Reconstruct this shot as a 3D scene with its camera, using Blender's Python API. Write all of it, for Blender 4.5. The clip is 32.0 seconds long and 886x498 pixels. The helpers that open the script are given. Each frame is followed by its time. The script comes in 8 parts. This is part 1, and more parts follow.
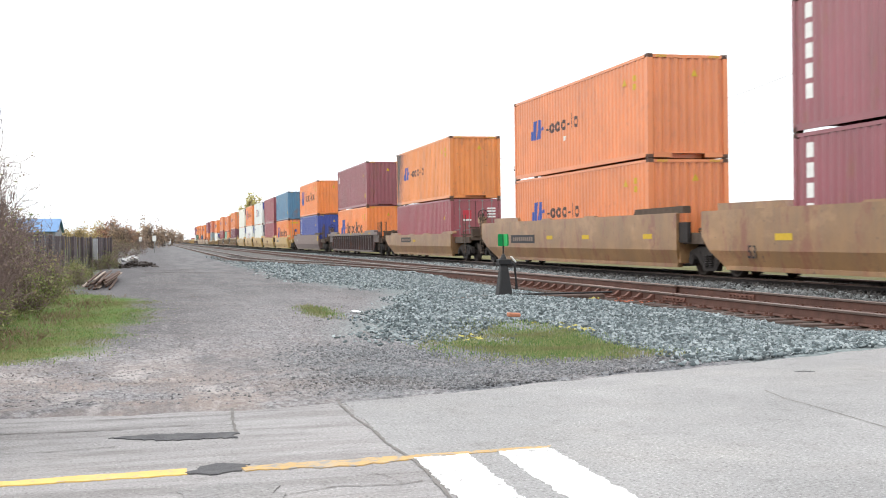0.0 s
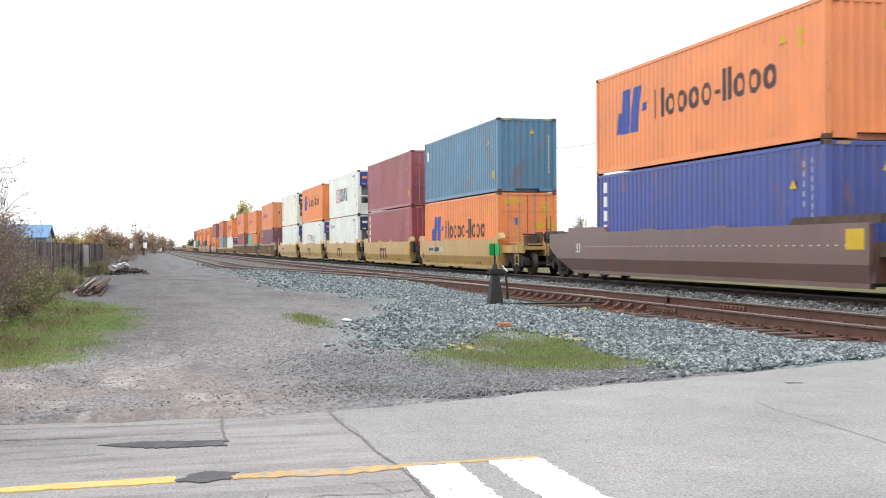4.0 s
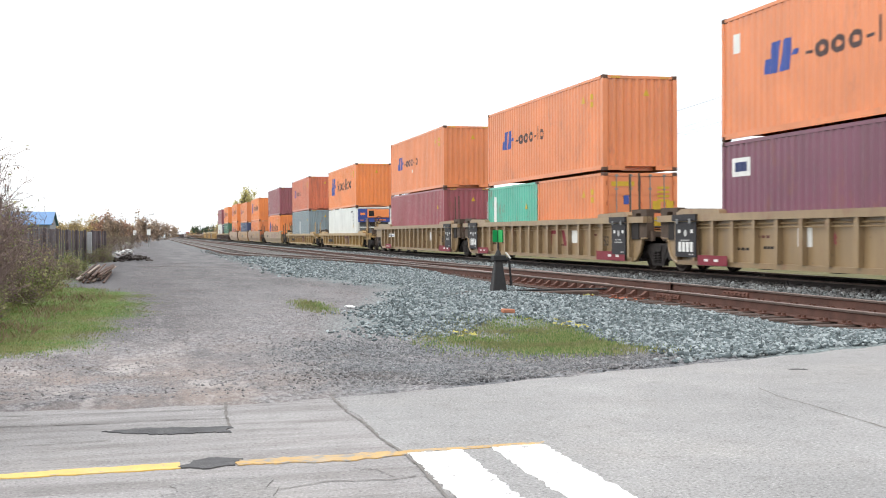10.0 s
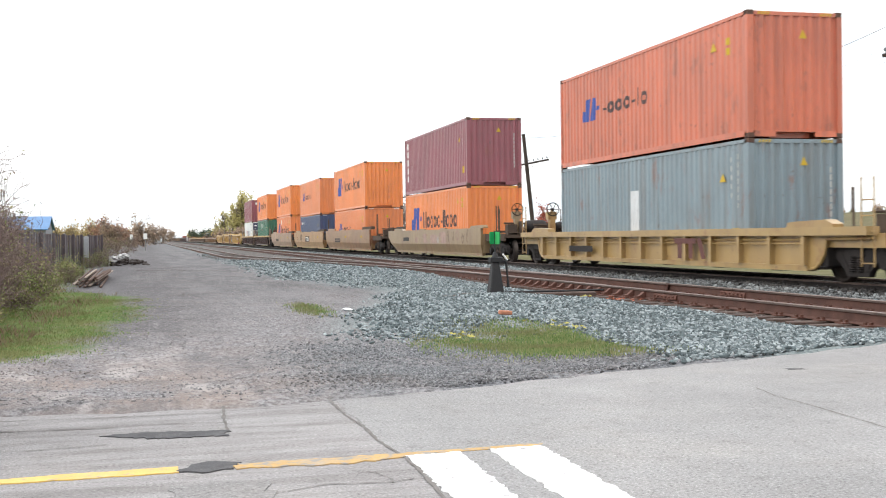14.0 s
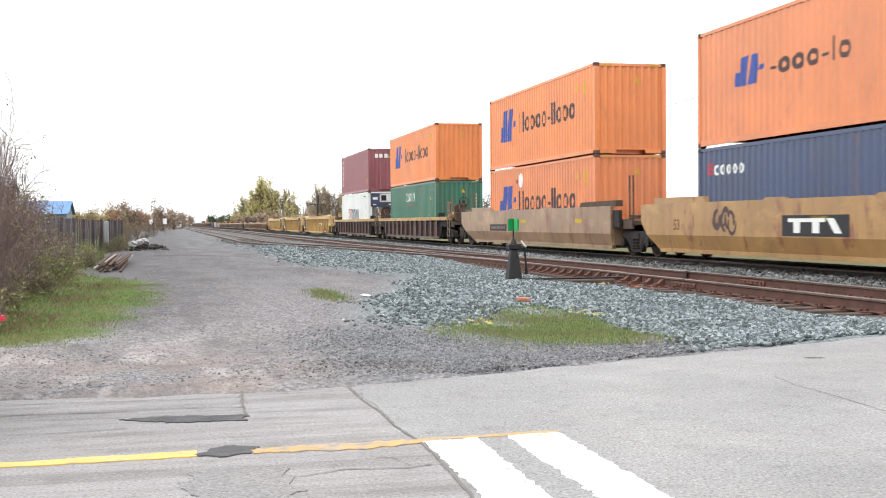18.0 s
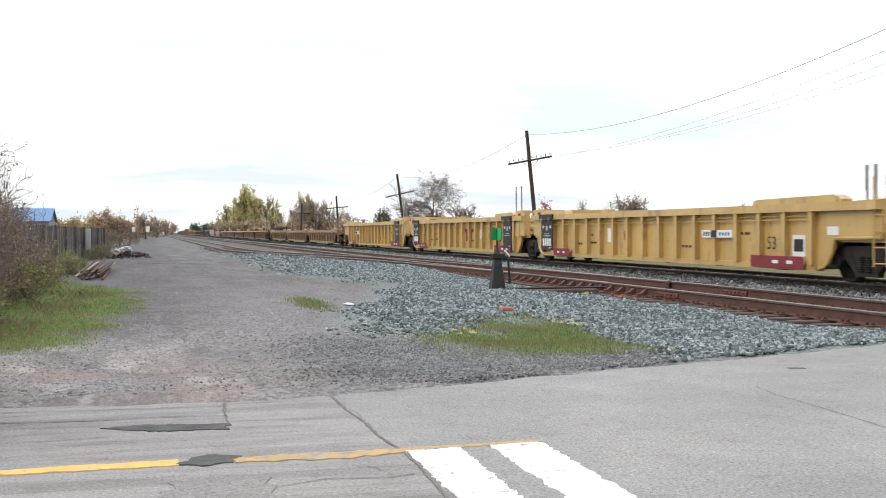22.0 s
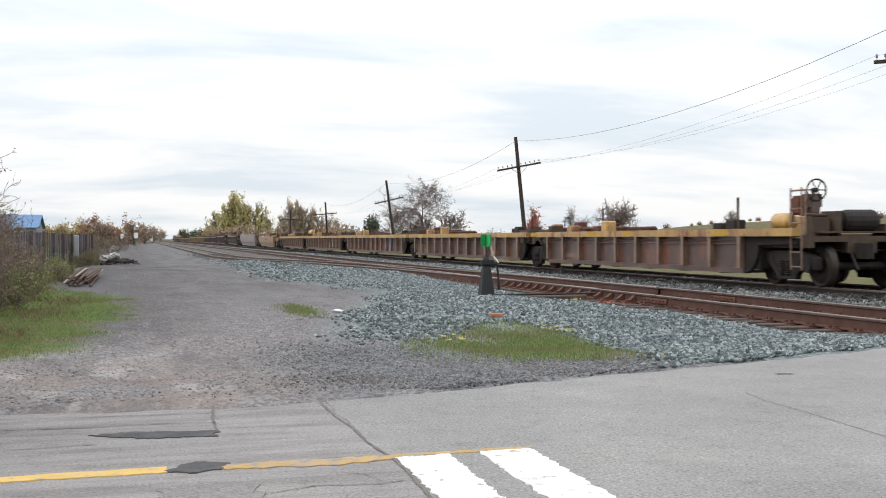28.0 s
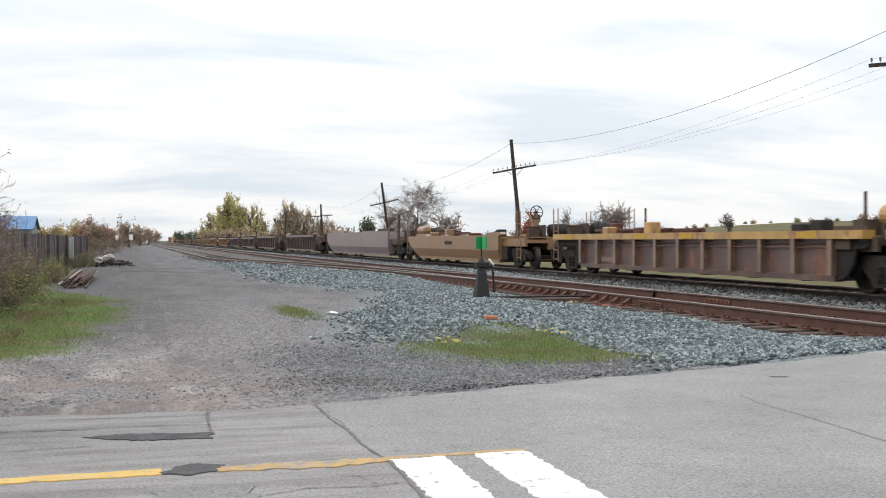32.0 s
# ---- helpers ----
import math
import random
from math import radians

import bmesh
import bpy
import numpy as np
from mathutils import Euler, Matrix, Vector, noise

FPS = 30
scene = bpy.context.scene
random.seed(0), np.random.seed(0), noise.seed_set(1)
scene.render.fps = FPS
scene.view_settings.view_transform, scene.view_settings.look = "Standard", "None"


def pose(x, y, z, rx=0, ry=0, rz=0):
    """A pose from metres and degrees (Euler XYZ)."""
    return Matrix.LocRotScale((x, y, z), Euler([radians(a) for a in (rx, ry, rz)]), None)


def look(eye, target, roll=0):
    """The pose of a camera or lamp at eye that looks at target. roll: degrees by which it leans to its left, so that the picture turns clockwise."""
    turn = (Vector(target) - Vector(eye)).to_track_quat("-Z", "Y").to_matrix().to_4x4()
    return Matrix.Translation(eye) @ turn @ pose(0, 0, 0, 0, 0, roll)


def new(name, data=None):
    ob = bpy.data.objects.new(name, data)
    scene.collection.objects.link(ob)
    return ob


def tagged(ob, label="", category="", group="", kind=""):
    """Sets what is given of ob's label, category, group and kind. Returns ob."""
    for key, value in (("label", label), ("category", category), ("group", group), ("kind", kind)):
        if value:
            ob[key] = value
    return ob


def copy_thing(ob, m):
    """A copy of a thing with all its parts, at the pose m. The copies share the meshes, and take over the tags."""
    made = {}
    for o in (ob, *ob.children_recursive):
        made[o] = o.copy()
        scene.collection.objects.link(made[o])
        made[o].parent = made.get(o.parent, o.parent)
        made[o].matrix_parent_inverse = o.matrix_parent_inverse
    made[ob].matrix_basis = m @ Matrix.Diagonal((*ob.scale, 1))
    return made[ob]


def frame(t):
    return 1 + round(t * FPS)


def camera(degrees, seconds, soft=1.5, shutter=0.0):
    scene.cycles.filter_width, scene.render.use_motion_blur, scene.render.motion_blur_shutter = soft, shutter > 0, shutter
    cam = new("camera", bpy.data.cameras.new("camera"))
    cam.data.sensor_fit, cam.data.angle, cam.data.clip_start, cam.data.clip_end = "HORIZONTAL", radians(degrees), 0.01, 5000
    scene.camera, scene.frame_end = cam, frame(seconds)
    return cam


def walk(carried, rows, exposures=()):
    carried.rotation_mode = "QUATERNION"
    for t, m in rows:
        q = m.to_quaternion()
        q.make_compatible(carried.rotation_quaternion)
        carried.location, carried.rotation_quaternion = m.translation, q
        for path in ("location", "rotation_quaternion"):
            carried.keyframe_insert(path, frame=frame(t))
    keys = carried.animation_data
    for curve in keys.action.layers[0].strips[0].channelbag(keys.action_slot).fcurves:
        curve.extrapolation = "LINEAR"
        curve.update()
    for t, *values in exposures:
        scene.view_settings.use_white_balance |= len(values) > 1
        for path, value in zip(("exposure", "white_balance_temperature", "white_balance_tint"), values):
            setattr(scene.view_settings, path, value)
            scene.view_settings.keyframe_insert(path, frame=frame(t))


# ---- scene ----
EXPOSURES = [(0, 0.36), (1.5, 0.34), (3, 0.27), (5.5, 0.31), (15, 0.31), (17, 0.42), (20, 0.41), (21, 0.22), (22, 0.03), (23, -0.02), (25, -0.13), (32, -0.18)]

# The eye stands 1.15 m over the road beside a level crossing; y runs along the main track, x to its right.
cam = camera(42.13, 32.0, soft=1.0, shutter=0.15)


def view(yaw, pitch, roll):
    return pose(0, 0, 1.15, 0, 0, yaw) @ pose(0, 0, 0, 90 + pitch) @ pose(0, 0, 0, 0, 0, roll)


walk(cam, [
    (0, view(-13.927, -0.552, -0.770)), (0.5, view(-13.880, -0.552, -0.784)), (1, view(-13.853, -0.217, -0.760)), (1.5, view(-13.781, -0.142, -0.705)),
    (2, view(-13.892, 0.069, -0.542)), (2.5, view(-14.149, 0.142, -0.441)), (3, view(-14.145, 0.217, -0.411)), (3.5, view(-14.287, 0.060, -0.431)),
    (5.5, view(-14.474, -0.288, -0.207)), (6, view(-14.486, -0.285, -0.409)), (6.5, view(-14.446, -0.611, -0.482)), (7, view(-14.373, -0.667, -0.417)),
    (7.5, view(-14.399, -0.747, -0.439)), (8, view(-14.439, -0.447, -0.411)), (8.5, view(-14.392, -0.402, -0.359)), (9, view(-14.280, -0.526, -0.451)),
    (9.5, view(-14.238, -0.614, -0.411)), (10, view(-14.188, -0.771, -0.385)), (10.5, view(-14.177, -0.995, -0.470)), (11, view(-14.169, -0.949, -0.508)),
    (11.5, view(-14.112, -0.829, -0.462)), (12, view(-14.103, -0.872, -0.475)), (12.5, view(-14.169, -0.852, -0.467)), (13, view(-14.040, -0.935, -0.768)),
    (13.5, view(-14.442, -0.846, -1.060)), (14, view(-14.342, -0.667, -0.768)), (14.5, view(-14.039, -0.835, -0.919)), (15, view(-14.035, -0.943, -0.715)),
    (15.5, view(-13.501, -1.181, -0.284)), (17.5, view(-13.273, -1.389, -0.360)), (18, view(-13.420, -1.330, -0.480)), (18.5, view(-13.507, -1.178, -0.517)),
    (19, view(-13.522, -0.948, -0.412)), (19.5, view(-13.611, -0.970, -0.330)), (20, view(-13.844, -0.883, -0.257)), (20.5, view(-14.112, -0.947, -0.168)),
    (21, view(-14.252, -1.068, -0.451)), (21.5, view(-14.242, -0.894, -0.345)), (22, view(-14.239, -0.879, -0.202)), (22.5, view(-14.215, -0.970, -0.006)),
    (23, view(-14.430, -1.022, -0.168)), (23.5, view(-14.376, -0.932, -0.414)), (24, view(-14.440, -0.505, -0.339)), (24.5, view(-14.450, -0.403, -0.329)),
    (25, view(-14.817, -0.460, -0.482)), (25.5, view(-15.575, -0.196, -0.434)), (27.5, view(-15.139, -0.625, -0.198)), (28, view(-14.782, -0.567, -0.236)),
    (28.5, view(-14.245, -0.785, -0.366)), (29, view(-14.670, -1.029, -0.468)), (29.5, view(-14.801, -0.841, -0.295)), (30, view(-14.893, -0.603, -0.303)),
    (30.5, view(-14.897, -0.452, -0.060)), (31, view(-15.032, -0.437, -0.229)), (31.5, view(-15.054, -0.456, -0.154)), (32, view(-15.016, -0.455, -0.129)),
], exposures=EXPOSURES)


# ---- sky and sun: a bright overcast, brighter overhead than at the horizon ----
SUN_UP, SUN_TURN = 32.2, 265.3

world = bpy.data.worlds.new("overcast_sky")
scene.world = world
world.use_nodes = True
wt = world.node_tree
wt.nodes.clear()


def wnode(kind, **values):
    n = wt.nodes.new(kind)
    for key, v in values.items():
        n.inputs[key].default_value = v
    return n


w_out = wnode("ShaderNodeOutputWorld")
w_back = wnode("ShaderNodeBackground", Strength=1.0)
w_sky = wt.nodes.new("ShaderNodeTexSky")
w_sky.sky_type = "NISHITA"
w_sky.sun_disc = False
w_sky.sun_elevation, w_sky.sun_rotation = radians(SUN_UP), radians(SUN_TURN)
w_dim = wt.nodes.new("ShaderNodeMix")
w_dim.data_type, w_dim.blend_type = "RGBA", "MULTIPLY"
w_dim.inputs[0].default_value = 1.0
w_dim.inputs[7].default_value = (0.09, 0.09, 0.09, 1)
w_co = wt.nodes.new("ShaderNodeTexCoord")
w_sep = wt.nodes.new("ShaderNodeSeparateXYZ")
wt.links.new(w_co.outputs["Generated"], w_sep.inputs[0])


def wmath(op, a, b=None, clamp=False):
    n = wt.nodes.new("ShaderNodeMath")
    n.operation, n.use_clamp = op, clamp
    for i, v in enumerate((a, b)):
        if v is None:
            continue
        if isinstance(v, (int, float)):
            n.inputs[i].default_value = v
        else:
            wt.links.new(v, n.inputs[i])
    return n.outputs[0]


w_up = wmath("MAXIMUM", w_sep.outputs[2], 0.0)
w_deep = wmath("ADD", w_up, 0.16)
w_flat = wt.nodes.new("ShaderNodeCombineXYZ")
wt.links.new(wmath("DIVIDE", w_sep.outputs[0], w_deep), w_flat.inputs[0])
wt.links.new(wmath("DIVIDE", w_sep.outputs[1], w_deep), w_flat.inputs[1])
w_map = wt.nodes.new("ShaderNodeMapping")
w_map.inputs["Rotation"].default_value = (0, 0, radians(14))
w_map.inputs["Scale"].default_value = (0.5, 0.95, 1)
wt.links.new(w_flat.outputs[0], w_map.inputs[0])
w_cloud = wnode("ShaderNodeTexNoise", Scale=1.6, Detail=7.0, Roughness=0.58, Distortion=0.3)
wt.links.new(w_map.outputs[0], w_cloud.inputs["Vector"])
w_ramp = wt.nodes.new("ShaderNodeValToRGB")
w_ramp.color_ramp.elements[0].position, w_ramp.color_ramp.elements[0].color = 0.36, (0.845, 0.925, 1.0, 1)
w_ramp.color_ramp.elements[1].position, w_ramp.color_ramp.elements[1].color = 0.56, (1.13, 1.13, 1.13, 1)
wt.links.new(w_cloud.outputs["Fac"], w_ramp.inputs[0])
w_gain = wmath("ADD", wmath("MULTIPLY", w_up, 1.1), 1.0)
w_scaled = wt.nodes.new("ShaderNodeVectorMath")
w_scaled.operation = "SCALE"
wt.links.new(w_ramp.outputs[0], w_scaled.inputs[0])
wt.links.new(w_gain, w_scaled.inputs["Scale"])
wt.links.new(w_sky.outputs[0], w_dim.inputs[6])
w_mix = wt.nodes.new("ShaderNodeMix")
w_mix.data_type = "RGBA"
w_mix.inputs[0].default_value = 0.93
wt.links.new(w_dim.outputs[2], w_mix.inputs[6])
wt.links.new(w_scaled.outputs[0], w_mix.inputs[7])
wt.links.new(w_mix.outputs[2], w_back.inputs["Color"])
wt.links.new(w_back.outputs[0], w_out.inputs[0])

sun = new("sun", bpy.data.lights.new("sun", "SUN"))
sun.data.energy, sun.data.angle, sun.data.color = 0.8, radians(25), (1.0, 0.96, 0.9)
sun.matrix_world = look((-98, -8, 62), (0, 0, 0))


# ---- materials ----
def lin(c):
    return tuple((v / 255 / 12.92 if v / 255 <= 0.04045 else ((v / 255 + 0.055) / 1.055) ** 2.4) for v in c)


MATS = {}


def mat(name, rgb, k=0.72, rough=0.6, metal=0.0, vary=0.16, scale=2.0, grime=(70, 58, 48), dirt=0.25, streak=0.0, bump=0.15, fine=70.0, own=0.0,
        spec=0.4, space="Object", shift=False, rust=0.0):
    """A worn surface: base colour with two scales of variation, grime, run-down streaks and fine relief."""
    if name in MATS:
        return MATS[name]
    m = bpy.data.materials.new(name)
    m.use_nodes = True
    nt = m.node_tree
    b = nt.nodes["Principled BSDF"]
    base = [v * k for v in lin(rgb)]
    co = nt.nodes.new("ShaderNodeTexCoord").outputs[space]
    if shift:
        mv = nt.nodes.new("ShaderNodeVectorMath")
        mv.operation = "ADD"
        sc = nt.nodes.new("ShaderNodeMath")
        sc.operation = "MULTIPLY"
        sc.inputs[1].default_value = 37.0
        nt.links.new(nt.nodes.new("ShaderNodeObjectInfo").outputs["Random"], sc.inputs[0])
        nt.links.new(co, mv.inputs[0])
        nt.links.new(sc.outputs[0], mv.inputs[1])
        co = mv.outputs[0]

    def noise_of(s, detail=4.0, stretch=None, rough_=0.55):
        v = co
        if stretch:
            mp = nt.nodes.new("ShaderNodeMapping")
            mp.inputs["Scale"].default_value = stretch
            nt.links.new(co, mp.inputs[0])
            v = mp.outputs[0]
        n = nt.nodes.new("ShaderNodeTexNoise")
        n.inputs["Scale"].default_value, n.inputs["Detail"].default_value, n.inputs["Roughness"].default_value = s, detail, rough_
        nt.links.new(v, n.inputs["Vector"])
        return n.outputs["Fac"]

    def span(v, lo, hi, a, c):
        r = nt.nodes.new("ShaderNodeMapRange")
        r.inputs[1].default_value, r.inputs[2].default_value, r.inputs[3].default_value, r.inputs[4].default_value = lo, hi, a, c
        nt.links.new(v, r.inputs[0])
        return r.outputs[0]

    def mixed(f, a, c, kind="MIX"):
        x = nt.nodes.new("ShaderNodeMix")
        x.data_type, x.blend_type = "RGBA", kind
        for i, v in ((0, f), (6, a), (7, c)):
            if isinstance(v, (float, int)):
                x.inputs[i].default_value = v
            elif isinstance(v, (tuple, list)):
                x.inputs[i].default_value = (*v, 1)
            else:
                nt.links.new(v, x.inputs[i])
        return x.outputs[2]

    big = noise_of(scale)
    col = mixed(span(big, 0.3, 0.7, 0, 1), [v * (1 - vary) for v in base], [min(1, v * (1 + vary)) for v in base])
    small = noise_of(fine, 3.0)
    col = mixed(span(small, 0.3, 0.75, 0, 0.5 * vary + 0.05), col, [v * 0.6 for v in base])
    if own:
        info = nt.nodes.new("ShaderNodeObjectInfo").outputs["Random"]
        col = mixed(span(info, 0, 1, 0, own), col, [v * 0.45 for v in base])
    g = lin(grime)
    if dirt:
        col = mixed(span(noise_of(scale * 0.7, 7.0, None, 0.68), 0.5, 0.74, 0, dirt), col, g)
    if streak:
        col = mixed(span(noise_of(3.2, 5.0, (1, 1, 0.07), 0.6), 0.47, 0.68, 0, streak), col, g)
    if rust:
        col = mixed(span(noise_of(1.7, 9.0, (1, 1, 0.45), 0.75), 0.60 - 0.08 * rust, 0.68 - 0.08 * rust, 0, min(1.0, rust)), col, lin((120, 72, 52)))
        col = mixed(span(noise_of(7.0, 5.0, None, 0.6), 0.66, 0.71, 0, min(1.0, rust)), col, lin((70, 50, 44)))
    if rust >= 0.9:
        col = mixed(span(noise_of(0.9, 9.0, (1, 0.6, 1), 0.72), 0.53, 0.66, 0, 0.6), col, [min(0.8, v * 1.5 + 0.03) for v in base])
    nt.links.new(col, b.inputs["Base Color"])
    b.inputs["Metallic"].default_value = metal
    b.inputs["Specular IOR Level"].default_value = spec
    nt.links.new(span(small, 0.2, 0.8, max(0.05, rough - 0.12), min(1, rough + 0.12)), b.inputs["Roughness"])
    if bump:
        bp = nt.nodes.new("ShaderNodeBump")
        bp.inputs["Strength"].default_value, bp.inputs["Distance"].default_value = bump, 0.02
        nt.links.new(small, bp.inputs["Height"])
        nt.links.new(bp.outputs[0], b.inputs["Normal"])
    MATS[name] = m
    return m


def paint(name, rgb, **kw):
    """Worn paint on steel."""
    d = dict(k=0.76, rough=0.36, vary=0.12, scale=0.6, dirt=0.22, streak=0.15, bump=0.05, fine=45, spec=0.8, shift=True, rust=0.55)
    d.update(kw)
    return mat(name, rgb, **d)


def chipped(m, rgb, scale=16.0, lo=0.54, hi=0.60):
    """Paint worn through to what lies below it."""
    nt = m.node_tree
    b = nt.nodes["Principled BSDF"]
    n = nt.nodes.new("ShaderNodeTexNoise")
    n.inputs["Scale"].default_value, n.inputs["Detail"].default_value, n.inputs["Roughness"].default_value = scale, 9, 0.72
    nt.links.new(nt.nodes.new("ShaderNodeTexCoord").outputs["Object"], n.inputs["Vector"])
    r = nt.nodes.new("ShaderNodeMapRange")
    r.inputs[1].default_value, r.inputs[2].default_value = lo, hi
    nt.links.new(n.outputs["Fac"], r.inputs[0])
    x = nt.nodes.new("ShaderNodeMix")
    x.data_type = "RGBA"
    nt.links.new(r.outputs[0], x.inputs[0])
    nt.links.new(b.inputs["Base Color"].links[0].from_socket, x.inputs[6])
    x.inputs[7].default_value = (*[v * 0.61 for v in lin(rgb)], 1)
    nt.links.new(x.outputs[2], b.inputs["Base Color"])
    return m


M_RAIL = mat("rusty_rail_steel", (104, 72, 62), rough=0.75, metal=0.15, vary=0.25, scale=3, grime=(60, 40, 34), dirt=0.5)
M_RAILHEAD = mat("worn_rail_head", (142, 124, 116), rough=0.4, metal=0.7, vary=0.15, scale=6)
M_DARKRAIL = mat("dark_main_rail", (48, 42, 40), rough=0.7, metal=0.2, vary=0.2, scale=3)
M_TIE = mat("creosoted_timber", (104, 86, 78), rough=0.9, vary=0.3, scale=5, grime=(48, 38, 34), dirt=0.6, bump=0.5, fine=40, own=0.35)
M_PLATE = mat("rusted_plate", (112, 74, 62), rough=0.8, metal=0.1, vary=0.3, scale=8, dirt=0.4)
M_BLACK = mat("black_painted_iron", (38, 38, 40), rough=0.55, vary=0.2, scale=8, grime=(75, 66, 58), dirt=0.3)
M_UNDER = mat("grimy_running_gear", (50, 44, 42), rough=0.75, metal=0.1, vary=0.3, scale=5, grime=(38, 33, 30), dirt=0.5)
M_WHEEL = mat("worn_wheel_steel", (66, 58, 54), rough=0.55, metal=0.5, vary=0.25, scale=6, dirt=0.5)
M_ENDS = mat("grimy_brown_platform", (92, 76, 64), rough=0.8, vary=0.25, scale=4, grime=(52, 44, 40), dirt=0.6)
# dark steel of the grille; also the colour of shade drawn at car ends
M_SHADOWY = mat("dark_steel_and_shade", (40, 34, 32), rough=0.8, vary=0.2)
M_GALV = mat("galvanised_steel", (160, 160, 158), rough=0.5, metal=0.5, vary=0.15, scale=6, dirt=0.2)
M_WHITE = mat("white_marking", (236, 236, 232), k=0.85, rough=0.6, vary=0.06, scale=3, dirt=0.12, grime=(150, 145, 138))
M_YMARK = mat("yellow_marking", (222, 184, 50), rough=0.6, vary=0.1, scale=6, dirt=0.15)
M_INK = mat("black_marking", (44, 42, 46), k=0.8, rough=0.6, vary=0.15, scale=4, dirt=0.1)
M_LOGOBLUE = mat("blue_marking", (62, 84, 160), k=0.85, rough=0.55, vary=0.12, scale=4, dirt=0.08)
M_LOGOPINK = mat("faded_red_marking", (208, 104, 116), k=0.8, rough=0.6, vary=0.2, scale=4, dirt=0.2)
M_LOGORED = mat("red_marking", (196, 60, 72), k=0.8, rough=0.55, vary=0.1, scale=4, dirt=0.08)
M_CRIMSON = mat("dark_red_marking", (136, 44, 58), k=0.8, rough=0.6, vary=0.12, scale=4, dirt=0.2)
M_NAVYINK = mat("navy_marking", (52, 62, 106), k=0.8, rough=0.55, vary=0.1, scale=4)
M_CASTING = mat("worn_casting_steel", (104, 74, 60), rough=0.7, vary=0.3, scale=9, grime=(46, 40, 38), dirt=0.6)
M_LETTER = mat("faded_dark_lettering", (84, 66, 66), k=0.8, rough=0.6, vary=0.2, scale=5, dirt=0.25, grime=(150, 96, 70))
M_WORN = mat("faded_brown_marking", (112, 68, 62), rough=0.65, vary=0.2, scale=5, dirt=0.35)

# ---- building blocks ----
def box(bm, x0, x1, y0, y1, z0, z1):
    v = [bm.verts.new(p) for p in ((x0, y0, z0), (x1, y0, z0), (x1, y1, z0), (x0, y1, z0), (x0, y0, z1), (x1, y0, z1), (x1, y1, z1), (x0, y1, z1))]
    for f in ((3, 2, 1, 0), (4, 5, 6, 7), (0, 1, 5, 4), (1, 2, 6, 5), (2, 3, 7, 6), (3, 0, 4, 7)):
        bm.faces.new([v[i] for i in f])
    return v


def prism(bm, pts, axis, a, c):
    """Extrude the outline pts along an axis from a to c; pts are given in the other two axes, in order."""
    def at(p, d):
        return {"x": (d, p[0], p[1]), "y": (p[0], d, p[1]), "z": (p[0], p[1], d)}[axis]
    lo, hi = [bm.verts.new(at(p, a)) for p in pts], [bm.verts.new(at(p, c)) for p in pts]
    bm.faces.new(lo[::-1])
    bm.faces.new(hi)
    n = len(pts)
    for i in range(n):
        bm.faces.new((lo[i], lo[(i + 1) % n], hi[(i + 1) % n], hi[i]))


def tube(bm, p, q, r0, r1=None, sides=8, caps=True):
    p, q = Vector(p), Vector(q)
    r1 = r0 if r1 is None else r1
    d = (q - p).normalized()
    u = d.orthogonal().normalized()
    w = d.cross(u)
    rings = []
    for c, r in ((p, r0), (q, r1)):
        rings.append([bm.verts.new(c + (u * math.cos(a) + w * math.sin(a)) * r) for a in (2 * math.pi * i / sides for i in range(sides))])
    for i in range(sides):
        bm.faces.new((rings[0][i], rings[0][(i + 1) % sides], rings[1][(i + 1) % sides], rings[1][i]))
    if caps:
        bm.faces.new(rings[0][::-1])
        bm.faces.new(rings[1])


def lathe(bm, profile, axis="x", sides=24):
    """Turn (along, radius) pairs round an axis."""
    rings = []
    for d, r in profile:
        ring = []
        for i in range(sides):
            a = 2 * math.pi * i / sides
            c, s = r * math.cos(a), r * math.sin(a)
            ring.append(bm.verts.new({"x": (d, c, s), "y": (c, d, s), "z": (c, s, d)}[axis]))
        rings.append(ring)
    for A, B in zip(rings, rings[1:]):
        for i in range(sides):
            bm.faces.new((A[i], A[(i + 1) % sides], B[(i + 1) % sides], B[i]))
    bm.faces.new(rings[0][::-1])
    bm.faces.new(rings[-1])


def bevelled(bm, w=0.01, seg=1):
    bmesh.ops.bevel(bm, geom=bm.edges[:], offset=w, segments=seg, affect="EDGES", clamp_overlap=True)


def mesh(bm, name="m", smooth=False):
    bmesh.ops.recalc_face_normals(bm, faces=bm.faces[:])
    me = bpy.data.meshes.new(name)
    bm.to_mesh(me)
    bm.free()
    me.materials.append(None)
    if smooth:
        for p in me.polygons:
            p.use_smooth = True
    return me


CACHE = {}


def cached(key, build, smooth=False):
    if key not in CACHE:
        bm = bmesh.new()
        build(bm)
        CACHE[key] = mesh(bm, "shape", smooth)
    return CACHE[key]


def put(name, me, material, parent=None, at=None, label=""):
    """An object on a mesh (which may be shared), with its own material."""
    ob = new(name, me)
    if material is not None:
        ob.material_slots[0].link = "OBJECT"
        ob.material_slots[0].material = material
    if parent is not None:
        ob.parent = parent
    if at is not None:
        ob.matrix_basis = at if isinstance(at, Matrix) else Matrix.Translation(at)
    return tagged(ob, label)


def part(name, bm, material, parent, label="", smooth=False):
    return put(name, mesh(bm, name, smooth), material, parent, None, label)


def slab(name, material, parent, *dims, label=""):
    """A part that is one block x0, x1, y0, y1, z0, z1 with eased edges."""
    bm = bmesh.new()
    box(bm, *dims)
    return part(name, bm, material, parent, label)


